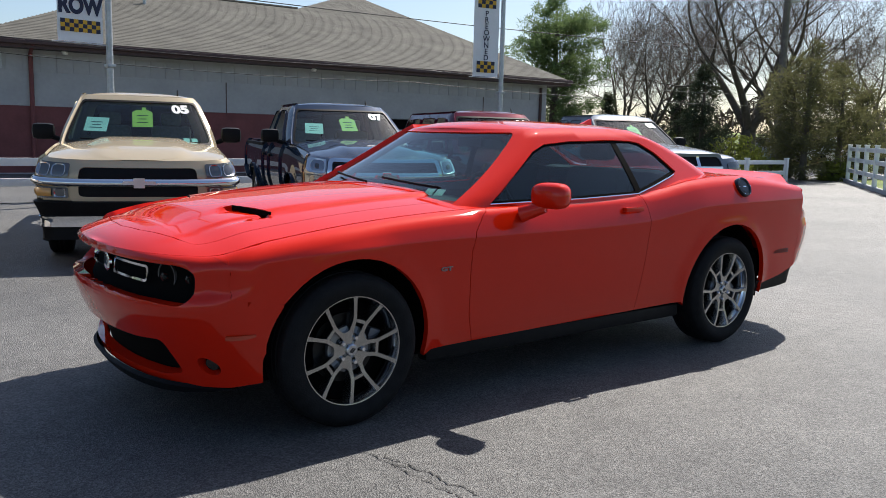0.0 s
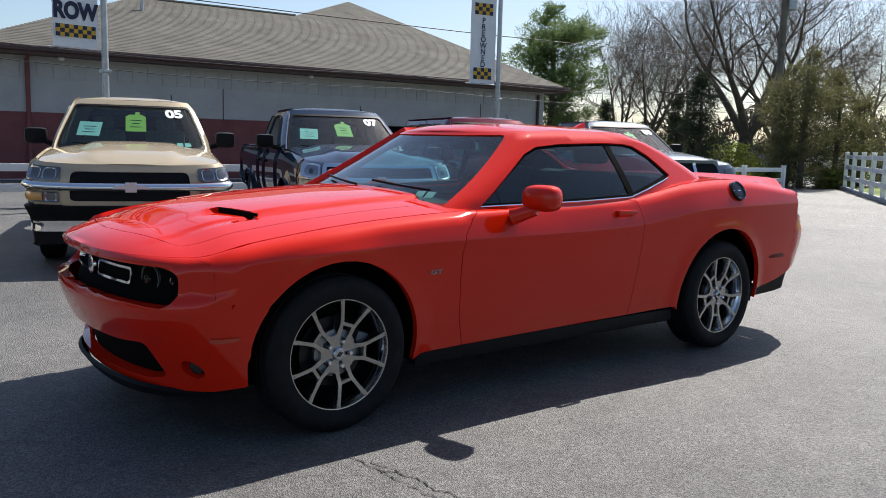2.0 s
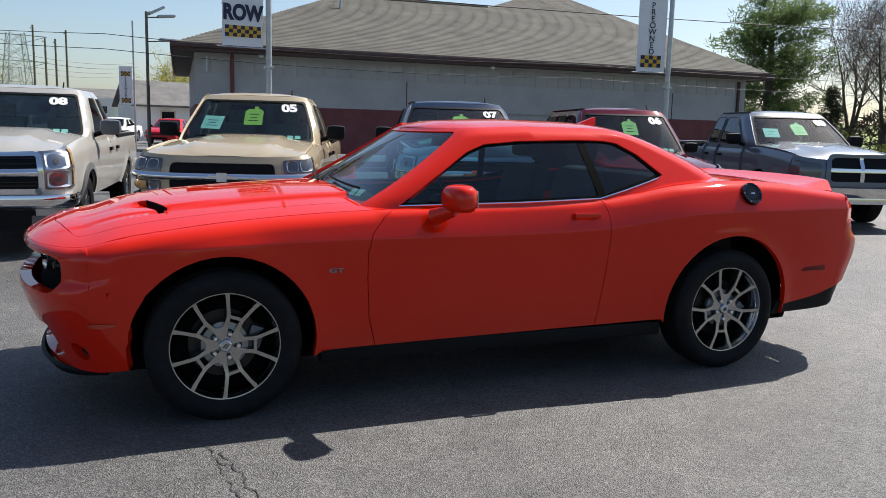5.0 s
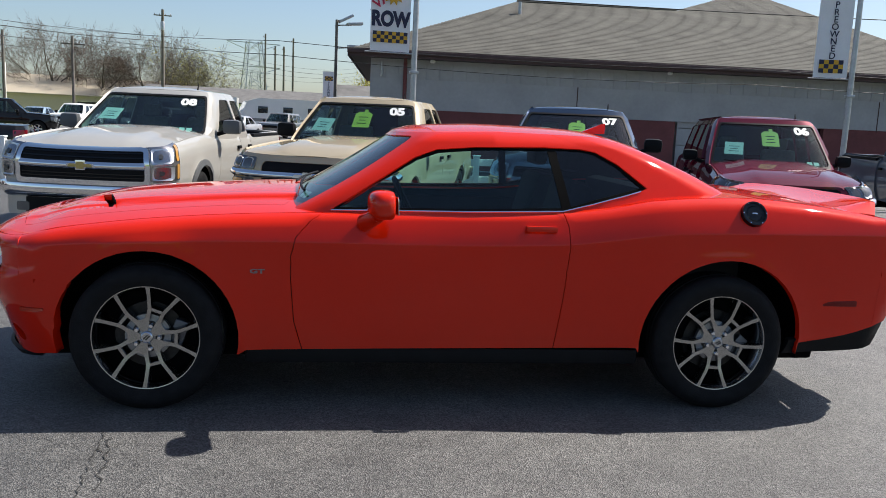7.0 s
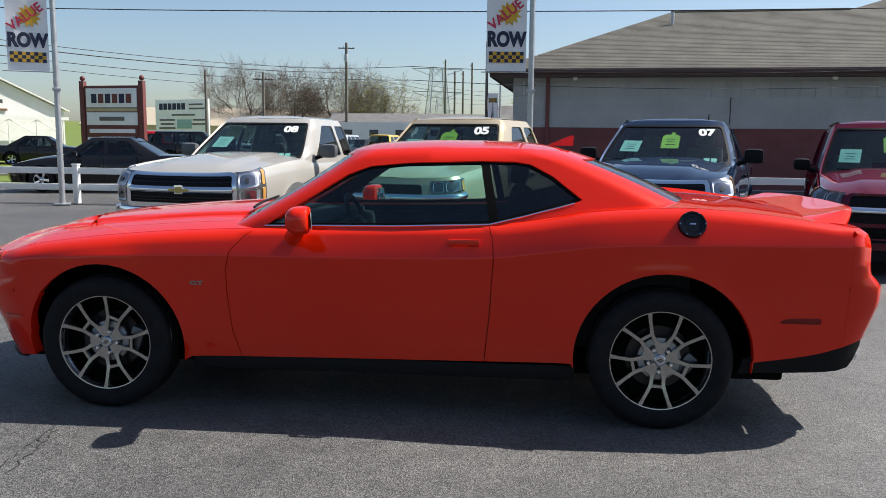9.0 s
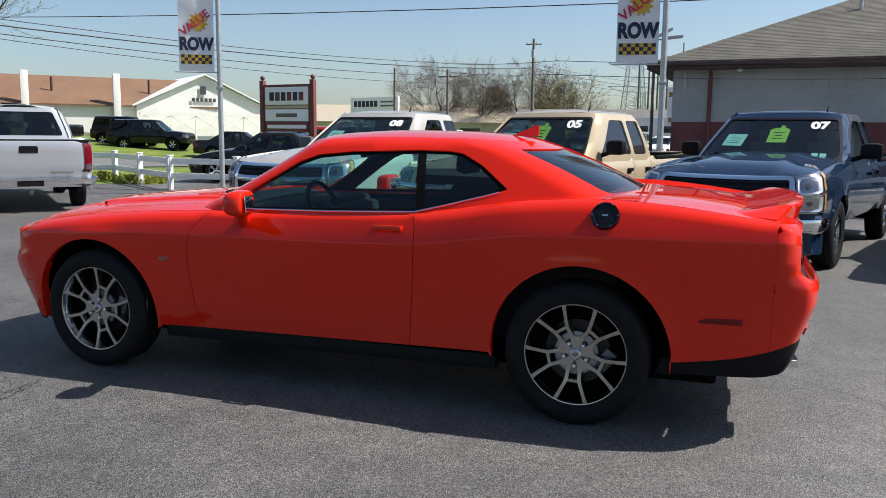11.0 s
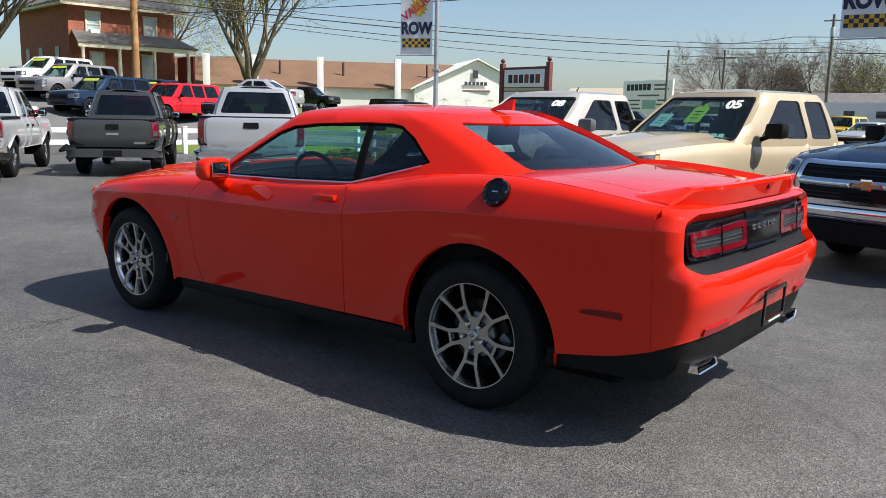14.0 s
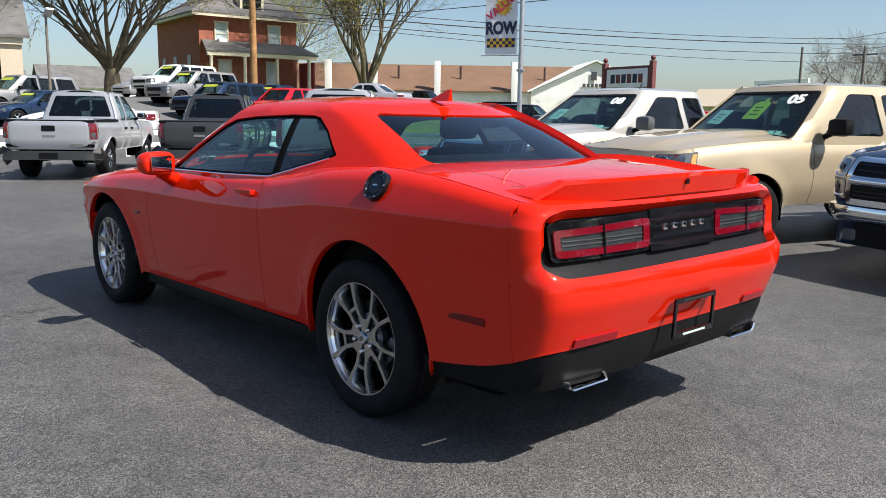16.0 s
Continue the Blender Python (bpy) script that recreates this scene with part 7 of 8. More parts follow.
def banner_pole(x, y, rz, kind, label, bottom=2.80):
    """A galvanised pole with a cloth banner between two arms on its near side."""
    p = thing("banner_pole", label, "banner pole", "banner poles by the fence", m=pose(x, y, 0, 0, 0, rz))
    pl = bmesh.new()
    add_tube(pl, (0, 0, 0), (0, 0, 7.0), 0.062, 0.05, 14)
    add_box(pl, (0, 0, 0.03), (0.32, 0.32, 0.04), 0.01)
    add_box(pl, (0, 0, bottom - 0.35), (0.16, 0.16, 0.06), 0.01)
    part("pole", pl, GALV, p)
    w, h = (0.78, 2.1) if kind == "row" else (0.70, 2.2)
    cx = -0.06 - w / 2 - 0.05
    for z in (bottom, bottom + h):
        part("arm", tube((0.03, 0, z), (cx - w / 2 - 0.1, 0, z), 0.012, seg=8), GALV, p)
    cloth = bmesh.new()
    nx, nz = 8, 18
    vs = [[cloth.verts.new((cx + (i / nx - 0.5) * w, 0.006 * math.sin(j * 0.7 + i * 0.5), bottom + 0.02 + (h - 0.04) * j / nz)) for i in range(nx + 1)] for j in range(nz + 1)]
    for j in range(nz):
        for i in range(nx):
            cloth.faces.new((vs[j][i], vs[j][i + 1], vs[j + 1][i + 1], vs[j + 1][i]))
    cb = part("banner", cloth, BANNER, p, "white cloth banner", 60)
    cb.matrix_basis = Matrix.Identity(4)
    sub = new("print")
    bpy.data.objects.remove(sub)
    e = 0.012
    for sd in (-1, 1):
        mm = pose(cx, sd * e, 0, 90, 0, 0 if sd < 0 else 180)
        if kind == "row":
            for i in range(9):
                for j in range(3):
                    part("check", box((cx + (i - 4) * 0.076, sd * e, bottom + 0.22 + j * 0.070), (0.076, 0.003, 0.070)), GOLD if (i + j) % 2 else INK, cb, smooth=0)
            text_mesh("ROW", 0.38, INK, "banner_word", cb, mm @ pose(0, bottom + 0.62, 0) @ Matrix.Diagonal((0.80, 1, 1, 1)), 0.020)
            st = bmesh.new()
            pts = []
            for i in range(24):
                r = 0.24 if i % 2 else 0.15
                t = 2 * math.pi * i / 24
                pts.append((cx + r * math.cos(t) + 0.05, bottom + 1.12 + r * math.sin(t)))
            add_prism(st, pts, sd * e - 0.001, sd * e + 0.001)
            part("starburst", st, GOLD, cb, "gold starburst", 0)
            text_mesh("VALUE", 0.26, PINK, "banner_word", cb, mm @ pose(-0.02, bottom + 1.10, 0.004, 0, 0, 38), 0.006)
        else:
            for i in range(5):
                for z in (bottom + 0.16, bottom + 1.68):
                    for j in range(3):
                        part("check", box((cx + (i - 2) * 0.10, sd * e, z + j * 0.09), (0.10, 0.003, 0.09)), GOLD if (i + j) % 2 else INK, cb, smooth=0)
            for i, ch in enumerate("PREOWNED"):
                text_mesh(ch, 0.185, INK, "banner_letter", cb, mm @ pose(0, bottom + 1.50 - i * 0.148, 0), 0.002)
    return p


banner_pole(0.93, 11.42, 8, "row", "galvanised pole with a white and gold lettered banner")
banner_pole(10.15, 11.30, -10, "pre", "galvanised pole with a narrow white vertical-lettered banner", 2.78)
banner_pole(-9.0, 11.60, 28, "row", "galvanised pole with a white and gold lettered banner")


# ---- trees ----
BARK = mat("grey_bark", (0.10, 0.085, 0.065), 0.9, vary=0.35, scale=4, bump=0.8, bscale=18)
MOSS_BARK = mat("mossy_bark", (0.17, 0.14, 0.085), 0.9, color2=(0.06, 0.05, 0.035), scale=3, bump=0.8, bscale=18)
TWIG = mat("thin_twigs", (0.12, 0.09, 0.07), 0.9, vary=0.3, scale=3)
WOODS = leaf_mat("bare_far_woods", (0.085, 0.070, 0.055), (0.035, 0.032, 0.026), 1.0, 0.2)
BUD = leaf_mat("spring_buds", (0.50, 0.46, 0.10), (0.32, 0.30, 0.06))
NEEDLE = leaf_mat("dark_needles", (0.10, 0.12, 0.07), (0.05, 0.065, 0.035))
PINE = leaf_mat("pine_needles", (0.20, 0.27, 0.11), (0.09, 0.14, 0.05))
SHRUB = leaf_mat("yellow_green_leaves", (0.26, 0.28, 0.05), (0.11, 0.14, 0.03))


GROW = {"least": 0.006}


class Net:
    """Vertices and faces gathered for one mesh."""

    def __init__(self):
        self.v, self.f = [], []

    def limb(self, pts, rad, seg):
        base = len(self.v)
        n = len(pts)
        for i, p in enumerate(pts):
            d = (pts[min(i + 1, n - 1)] - pts[max(i - 1, 0)]).normalized()
            a = d.orthogonal().normalized()
            b = d.cross(a)
            for k in range(seg):
                t = 2 * math.pi * k / seg
                self.v.append(p + (a * math.cos(t) + b * math.sin(t)) * rad[i])
        for i in range(n - 1):
            for k in range(seg):
                j = (k + 1) % seg
                self.f.append((base + i * seg + k, base + i * seg + j, base + (i + 1) * seg + j, base + (i + 1) * seg + k))

    def leaf(self, p, size, nrm, tall=1.5):
        a = nrm.orthogonal().normalized()
        a.rotate(Matrix.Rotation(random.uniform(0, 6.28), 3, nrm))
        b = nrm.cross(a) * size * tall
        a = a * size
        base = len(self.v)
        self.v += [p - b, p + a * 0.6 + nrm * size * 0.2, p + b, p - a * 0.6 + nrm * size * 0.2]
        self.f.append((base, base + 1, base + 2, base + 3))

    def ob(self, name, material, parent, smooth=True):
        me = bpy.data.meshes.new(name)
        me.from_pydata([tuple(v) for v in self.v], [], self.f)
        me.materials.append(material)
        if smooth:
            me.polygons.foreach_set("use_smooth", [True] * len(me.polygons))
        o = new(name, me)
        o.parent = parent
        return o


def rnd_dir():
    v = Vector((random.gauss(0, 1), random.gauss(0, 1), random.gauss(0, 1)))
    return v.normalized()


def grow(wood, twigs, tips, p, d, length, r, level, top, spread, up):
    """One limb with its side branches."""
    n = 6 if level < 2 else 4
    pts, rad = [p.copy()], [r]
    q, dd = p.copy(), d.copy()
    for i in range(n):
        dd = (dd + rnd_dir() * (0.10 + 0.05 * level) + Vector((0, 0, up))).normalized()
        q = q + dd * length / n
        pts.append(q.copy())
        rad.append(max(r * (1 - 0.62 * (i + 1) / n), GROW["least"]))
    (wood if level < 3 else twigs).limb(pts, rad, 8 if level == 0 else (6 if level == 1 else (4 if level == 2 else 3)))
    if level >= top:
        tips.append((pts[-1], dd))
        tips.append((pts[-2], dd))
        return
    k = (5, 5, 5, 4, 3)[min(level, 4)]
    for i in range(k):
        t = 0.35 + 0.65 * (i + random.random() * 0.8) / k
        j = min(int(t * n), n - 1)
        base = pts[j].lerp(pts[j + 1], t * n - j) if t < 1 else pts[-1]
        side = (rnd_dir() - dd * 0.2).normalized()
        side = (side - dd * side.dot(dd)).normalized()
        nd = (dd * (1 - spread) + side * spread + Vector((0, 0, 0.12))).normalized()
        grow(wood, twigs, tips, base, nd, length * random.uniform(0.52, 0.74), rad[j] * random.uniform(0.45, 0.62), level + 1, top, spread, up * 0.6)
    grow(wood, twigs, tips, pts[-1], dd, length * 0.66, rad[-1], level + 1, top, spread, up)


def bare_tree(x, y, height, radius, seed, label, forks=3, buds=0, bark=None, top=4, spread=0.55, lean=0.55, trunk_part=0.22, twig_r=1.0, limb=0.635):
    random.seed(seed)
    GROW["least"] = 0.006 * twig_r
    t = thing("tree", label, "tree", m=pose(x, y, land(x, y) - 0.1))
    wood, twigs, tips = Net(), Net(), []
    h0 = height * trunk_part
    wood.limb([Vector((0, 0, -0.2)), Vector((0, 0, 0.25)), Vector((0.03, 0, h0 * 0.6)), Vector((0, 0.02, h0))], [radius * 1.7, radius * 1.15, radius * 0.95, radius * 0.62], 14)
    for i in range(forks):
        a = 2 * math.pi * (i + random.random() * 0.5) / forks
        d = Vector((math.cos(a) * lean, math.sin(a) * lean, 1)).normalized()
        grow(wood, twigs, tips, Vector((0, 0, h0 * random.uniform(0.6, 0.85))), d, height * random.uniform(0.36, 0.46), radius * limb * random.uniform(0.87, 1.13), 0, top, spread, 0.05)
    wood.ob("trunk", bark or BARK, t)
    twigs.ob("twig_mass", TWIG if not buds else (bark or BARK), t)["kind"] = "stuff"
    if buds:
        lv = Net()
        for p, d in tips:
            for _ in range(buds if random.random() < 0.55 else 0):
                lv.leaf(p + rnd_dir() * random.uniform(0.05, 0.55), random.uniform(0.035, 0.075), rnd_dir())
        o = lv.ob("crown", BUD, t, False)
        o["kind"] = "stuff"
    return t


def needles_at(lv, p, d, size, n, thin=0.016, long=5.0):
    """A tuft of thin needles round a shoot."""
    for _ in range(n):
        q = (d * 0.6 + rnd_dir()).normalized()
        side = q.orthogonal().normalized() * thin
        side.rotate(Matrix.Rotation(random.uniform(0, 3.14), 3, q))
        e = p + rnd_dir() * size * 0.55
        base = len(lv.v)
        L = size * random.uniform(0.35, 0.7)
        lv.v += [e - side, e + side, e + q * L + side * 0.4, e + q * L - side * 0.4]
        lv.f.append((base, base + 1, base + 2, base + 3))


def conifer(x, y, height, width, seed, label, material, gaps=0.3, base=0.08, dense=1.0, shape="cone", thin=0.018):
    """A trunk with whorls of boughs, each set with tufts of needles."""
    random.seed(seed)
    t = thing("tree", label, "tree", m=pose(x, y, land(x, y) - 0.05))
    wood, lv = Net(), Net()
    wood.limb([Vector((0, 0, 0)), Vector((0.05, 0, height * 0.5)), Vector((0, 0, height * 0.97))], [0.035 * width + 0.05, 0.025 * width + 0.03, 0.02], 8)
    n = int(34 * dense)
    lobes = [(random.uniform(0, 6.28), random.uniform(0.2, 0.9), random.uniform(0.75, 1.25)) for _ in range(7)]
    for i in range(n):
        k = i / (n - 1)
        z = height * (base + (0.96 - base) * k)
        if shape == "cone":
            reach = width * 0.5 * (1 - k) ** 0.8
        else:
            reach = width * 0.5 * (0.35 + 0.65 * math.sin(math.pi * min(1.0, 0.18 + 0.80 * k)) ** 0.8) * (1 if k < 0.8 else (1 - k) / 0.2 * 0.75 + 0.25)
        for b in range(5):
            if random.random() < gaps:
                continue
            a = random.uniform(0, 6.28)
            lob = 1.0
            for la, lk, lw in lobes:
                if math.cos(a - la) > 0.7 and abs(k - lk) < 0.16:
                    lob = lw
            d = Vector((math.cos(a), math.sin(a), random.uniform(-0.1, 0.15) if shape == "cone" else random.uniform(0.0, 0.5))).normalized()
            L = reach * lob * random.uniform(0.65, 1.1) + 0.12
            p0 = Vector((0, 0, z))
            tip = p0 + d * L + Vector((0, 0, L * 0.08))
            wood.limb([p0, p0 + d * L * 0.5, tip], [0.012 + 0.012 * L, 0.014, 0.004], 3)
            m = max(3, int(5.5 * L * dense))
            for j in range(m):
                q = 0.22 + 0.80 * (j + random.random()) / m
                side = Vector((-d.y, d.x, 0)) * random.uniform(-0.22, 0.22) * L * q
                needles_at(lv, p0.lerp(tip, q) + side + Vector((0, 0, random.uniform(-0.08, 0.06))), d, 0.36 + 0.05 * L, 20, thin)
    wood.ob("trunk", BARK, t)
    lv.ob("crown", material, t, False)["kind"] = "stuff"
    return t


def shrub(x, y, size, height, seed, label, material, name="bush", n=900, leaf=0.10):
    random.seed(seed)
    t = thing(name, label, "bush", m=pose(x, y, land(x, y)))
    wood, lv = Net(), Net()
    for i in range(12):
        d = Vector((random.gauss(0, 0.5), random.gauss(0, 0.5), 1)).normalized()
        wood.limb([Vector((0, 0, 0)), d * height * 0.5, d * height * 0.95 + rnd_dir() * 0.1], [0.03, 0.02, 0.006], 4)
    for i in range(n):
        v = rnd_dir()
        v.z = abs(v.z)
        r = random.uniform(0.45, 1.0) ** 0.5 * (0.85 + 0.25 * noise.noise(v * 2.3 + Vector((seed, 0, 0))))
        p = Vector((v.x * size * 0.5 * r, v.y * size * 0.5 * r, v.z * height * r))
        lv.leaf(p, leaf * random.uniform(0.5, 1.1), (v + rnd_dir()).normalized())
    wood.ob("stem", BARK, t)
    lv.ob("crown", material, t, False)["kind"] = "stuff"
    return t


conifer(31.9, 31.2, 9.8, 6.6, 21, "broad green pine with an uneven crown behind the grey building", PINE, 0.42, 0.10, 1.0, "oval", 0.026)
bare_tree(37.2, 21.5, 13.5, 0.42, 31, "large bare leafless tree with a wide crown", 4, top=4, lean=0.75, spread=0.6)
bare_tree(39.7, 30.1, 10.5, 0.22, 32, "slender bare tree with grey twigs", 3, top=4, lean=0.5)
bare_tree(41.5, 34.0, 10.0, 0.20, 33, "slender bare tree with grey twigs", 3, top=4, lean=0.4)
bare_tree(45.0, 31.5, 9.5, 0.20, 36, "slender bare tree with grey twigs", 3, top=4, lean=0.5)
bare_tree(44.5, 24.0, 11.0, 0.26, 34, "bare tree with fine upright twigs", 3, top=4, lean=0.55)
bare_tree(40.0, 15.5, 9.5, 0.22, 35, "bare tree with long spreading twigs", 3, top=4, lean=0.9, spread=0.65)
bare_tree(30.5, 9.2, 6.5, 0.10, 37, "thin bare sapling beside the fence", 4, top=3, lean=0.6)
CEDAR = leaf_mat("cedar_sprays", (0.19, 0.18, 0.08), (0.09, 0.095, 0.045))
conifer(33.4, 21.8, 5.4, 3.6, 41, "dark ragged spruce beneath the bare trees", NEEDLE, 0.42, 0.03, 1.0)
conifer(38.5, 27.0, 4.6, 3.2, 42, "dark ragged spruce beneath the bare trees", NEEDLE, 0.42, 0.03, 0.9)
conifer(36.0, 30.5, 4.2, 3.0, 46, "dark ragged spruce beneath the bare trees", NEEDLE, 0.42, 0.03, 0.9)


def far_woods(a, b, n, height, seed, label):
    """A strip of bare, tangled undergrowth from a to b, with an uneven top."""
    random.seed(seed)
    net = Net()
    A, B = Vector((*a, 0)), Vector((*b, 0))
    side = Vector((-(B - A).y, (B - A).x, 0)).normalized()
    for _ in range(n):
        t = random.random()
        p = A.lerp(B, t) + side * random.uniform(-2.5, 2.5)
        top = height * (0.62 + 0.5 * noise.noise(Vector((t * 9, seed, 0)))) * random.random() ** 0.6
        p.z = land(p.x, p.y) + top
        net.leaf(p, random.uniform(0.05, 0.12), rnd_dir(), 4.0)
    ob = net.ob("far_woods", WOODS, None, False)
    return tagged(ob, label, "woods", kind="stuff")


far_woods((34, 44), (62, 12), 9000, 5.2, 17, "tangled bare brown woods beyond the tall trees")
for cx, cy, ch, cw, cs in ((26.6, 12.4, 5.2, 2.6, 43), (27.7, 13.6, 4.8, 2.4, 44), (29.2, 12.4, 4.6, 2.4, 45), (31.5, 12.5, 3.6, 2.0, 47)):
    conifer(cx, cy, ch, cw, cs, "loose olive-green cedar at the end of the fence", CEDAR, 0.5, 0.02, 0.8, "oval", 0.016)
shrub(30.2, 17.6, 3.4, 2.0, 51, "yellow-green spring shrub below the trees", SHRUB)
shrub(28.4, 19.8, 3.0, 1.6, 52, "yellow-green spring shrub below the trees", SHRUB)
shrub(33.0, 27.6, 3.6, 2.2, 53, "yellow-green spring shrub below the trees", SHRUB)
shrub(26.0, 13.6, 1.6, 1.0, 54, "low yellow-green weeds at the lot's edge", SHRUB, n=500)
shrub(27.6, 11.6, 1.6, 0.9, 55, "low yellow-green weeds at the lot's edge", SHRUB, n=500)
bare_tree(-45.0, 15.6, 15.5, 0.46, 61, "old maple with mossy bark and new yellow buds", 13, 2, MOSS_BARK, 4, 0.42, 0.85, 0.15, 1.7, limb=0.34)
bare_tree(-40.6, 30.9, 15.5, 0.40, 62, "old maple with split trunk and new yellow buds", 6, 2, MOSS_BARK, 4, 0.40, 0.55, 0.10, 1.3, limb=0.5)
bare_tree(-60.0, 36.5, 12.5, 0.24, 63, "budding tree with pale yellow leaves", 4, 2, MOSS_BARK, 4, 0.55, 0.6, 0.2)
for i, (x, y, h) in enumerate(((-33.1, 99.9, 10.0), (-28.5, 100.5, 9.0), (-23.3, 102.5, 8.6), (-18.8, 103.0, 8.0))):
    bare_tree(x, y, h + 2.2, 0.34, 70 + i, "bare roadside tree with a rounded crown", 3, 1 if i == 3 else 0, None, 4, 0.55, 0.8, 0.16, 2.0)
bare_tree(-13.5, 104.0, 6.5, 0.18, 76, "small bare tree with brown twigs", 4, 0, None, 3, 0.6, 0.6, 0.2)
bare_tree(3.6, 63.0, 6.5, 0.2, 77, "small tree with yellow spring leaves", 4, 6, None, 3, 0.6, 0.6, 0.2)
shrub(-13.4, 14.3, 2.0, 0.30, 91, "low leafy ground cover beside the white fence", SHRUB, n=500, leaf=0.07)
shrub(-15.4, 14.9, 1.8, 0.26, 92, "low leafy ground cover beside the white fence", SHRUB, n=450, leaf=0.07)
shrub(-44.5, 21.4, 3.0, 2.3, 78, "yellow flowering shrub before the porch", mat("forsythia", (0.42, 0.40, 0.03), 0.8, color2=(0.18, 0.22, 0.03), scale=3), n=900)

# ---- poles and wires ----
WOOD_POLE = mat("grey_pole_wood", (0.16, 0.14, 0.12), 0.85, vary=0.3, scale=3, bump=0.4, bscale=30)
ORANGE_POLE = mat("new_pole_wood", (0.32, 0.17, 0.065), 0.85, vary=0.45, scale=3, bump=0.4, bscale=30)
WIRE = mat("black_wire", (0.015, 0.015, 0.015), 0.6, vary=0.1)


def utility_pole(x, y, h, r, material, label, arm=True, can=True, rz=0):
    p = thing("utility_pole", label, "utility pole", m=pose(x, y, land(x, y), 0, 0, rz))
    part("pole", tube((0, 0, -0.2), (0, 0, h), r, r * 0.7, 12), material, p)
    if arm:
        part("crossarm", box((0, 0.12, h - 0.6), (1.8, 0.09, 0.11), 0.01), material, p)
        for xx in (-0.8, -0.3, 0.3, 0.8):
            part("insulator", add_lathe(bmesh.new(), [(0.0001, h - 0.38), (0.03, h - 0.40), (0.05, h - 0.50), (0.03, h - 0.55)], 10, 'Z', (xx, 0.12, 0)), GALV, p)
    if can:
        part("transformer", add_lathe(bmesh.new(), [(0.0001, h - 1.25), (0.19, h - 1.28), (0.22, h - 1.36), (0.22, h - 2.15), (0.0001, h - 2.18)], 18, 'Z', (0, -0.33, 0)), GALV, p, "grey transformer can")
    return p


def wire(pts, sag, label="black overhead line", r=0.018):
    """An overhead line that sags between its poles."""
    net = Net()
    for a, b in zip(pts, pts[1:]):
        a, b = Vector(a), Vector(b)
        P = [a.lerp(b, i / 14) - Vector((0, 0, sag * 4 * (i / 14) * (1 - i / 14))) for i in range(15)]
        net.limb(P, [r] * 15, 5)
    me_ob = net.ob("overhead_wire", WIRE, None)
    return tagged(me_ob, label + " between the poles", "wire", kind="structure")


utility_pole(32.8, 17.2, 10.0, 0.20, WOOD_POLE, "dark weathered utility pole with a grey transformer", rz=40)
utility_pole(-18.8, 86.9, 12.15, 0.20, WOOD_POLE, "dark weathered utility pole with crossarm and transformer", rz=10)
utility_pole(-33.66, 18.52, 9.0, 0.19, ORANGE_POLE, "new orange-brown wooden utility pole", False, False)
for x, y, h in ((-12.9, 144.6, 18), (-11.2, 144.7, 16), (-9.7, 144.8, 16), (-8.1, 144.9, 17.5)):
    utility_pole(x, y, h - 1.0, 0.22, WOOD_POLE, "tall distant utility pole", True, False, 80)
utility_pole(-27.0, 66.0, 7.4, 0.14, WOOD_POLE, "thin distant utility pole", False, False)
utility_pole(-20.5, 62.0, 6.9, 0.13, WOOD_POLE, "thin distant utility pole", True, False)
for z0, z1, z2, sag, r in ((6.9, 9.4, 14.2, 0.9, 0.022), (6.6, 8.9, 13.2, 0.85, 0.034), (6.3, 8.06, 12.4, 0.95, 0.024), (6.2, 7.3, 11.6, 1.1, 0.018)):
    wire([(-33.66, 18.5, z0), (-18.8, 86.9, z1)], sag, r=r)
    wire([(-18.8, 86.9, z1), (4.6, 200.0, z2)], 1.6, r=r)
wire([(32.8, 17.2, 5.5), (-33.66, 18.5, 5.9)], 0.75, r=0.014)
wire([(32.8, 17.2, 3.6), (10.2, 15.6, 3.25), (-2, 15.8, 3.3), (-14.4, 40.0, 5.6)], 0.14, r=0.008)
wire([(32.8, 17.2, 3.1), (10.2, 15.4, 2.85), (-2, 15.6, 2.95), (-14.4, 40.0, 5.2)], 0.14, r=0.008)


def pylon(x, y, h, rz):
    p = thing("pylon", "grey steel lattice pylon far off", "pylon", m=pose(x, y, land(x, y), 0, 0, rz))
    net = Net()
    w0, w1 = h * 0.16, h * 0.07
    L = [[Vector((sx * (w0 + (w1 - w0) * k / 8), sy * (w0 + (w1 - w0) * k / 8), h * k / 8)) for k in range(9)] for sx, sy in ((-1, -1), (1, -1), (1, 1), (-1, 1))]
    for leg in L:
        net.limb(leg, [0.16] * 9, 4)
    for a, b in ((0, 1), (1, 2), (2, 3), (3, 0)):
        for k in range(8):
            net.limb([L[a][k], L[b][k + 1]], [0.09, 0.09], 3)
            net.limb([L[b][k], L[a][k + 1]], [0.09, 0.09], 3)
    for z in (0.72, 0.98):
        net.limb([Vector((-h * 0.30, 0, h * z)), Vector((h * 0.30, 0, h * z))], [0.16, 0.16], 4)
        for s in (-1, 1):
            net.limb([Vector((s * h * 0.30, 0, h * z)), Vector((s * w1, 0, h * (z - 0.08)))], [0.1, 0.1], 3)
    net.ob("lattice", GALV, p, False)
    return p


pylon(-25.3, 253.9, 27, 20)
pylon(-50, 520, 30, 20)
pylon(20, 330, 24, 20)


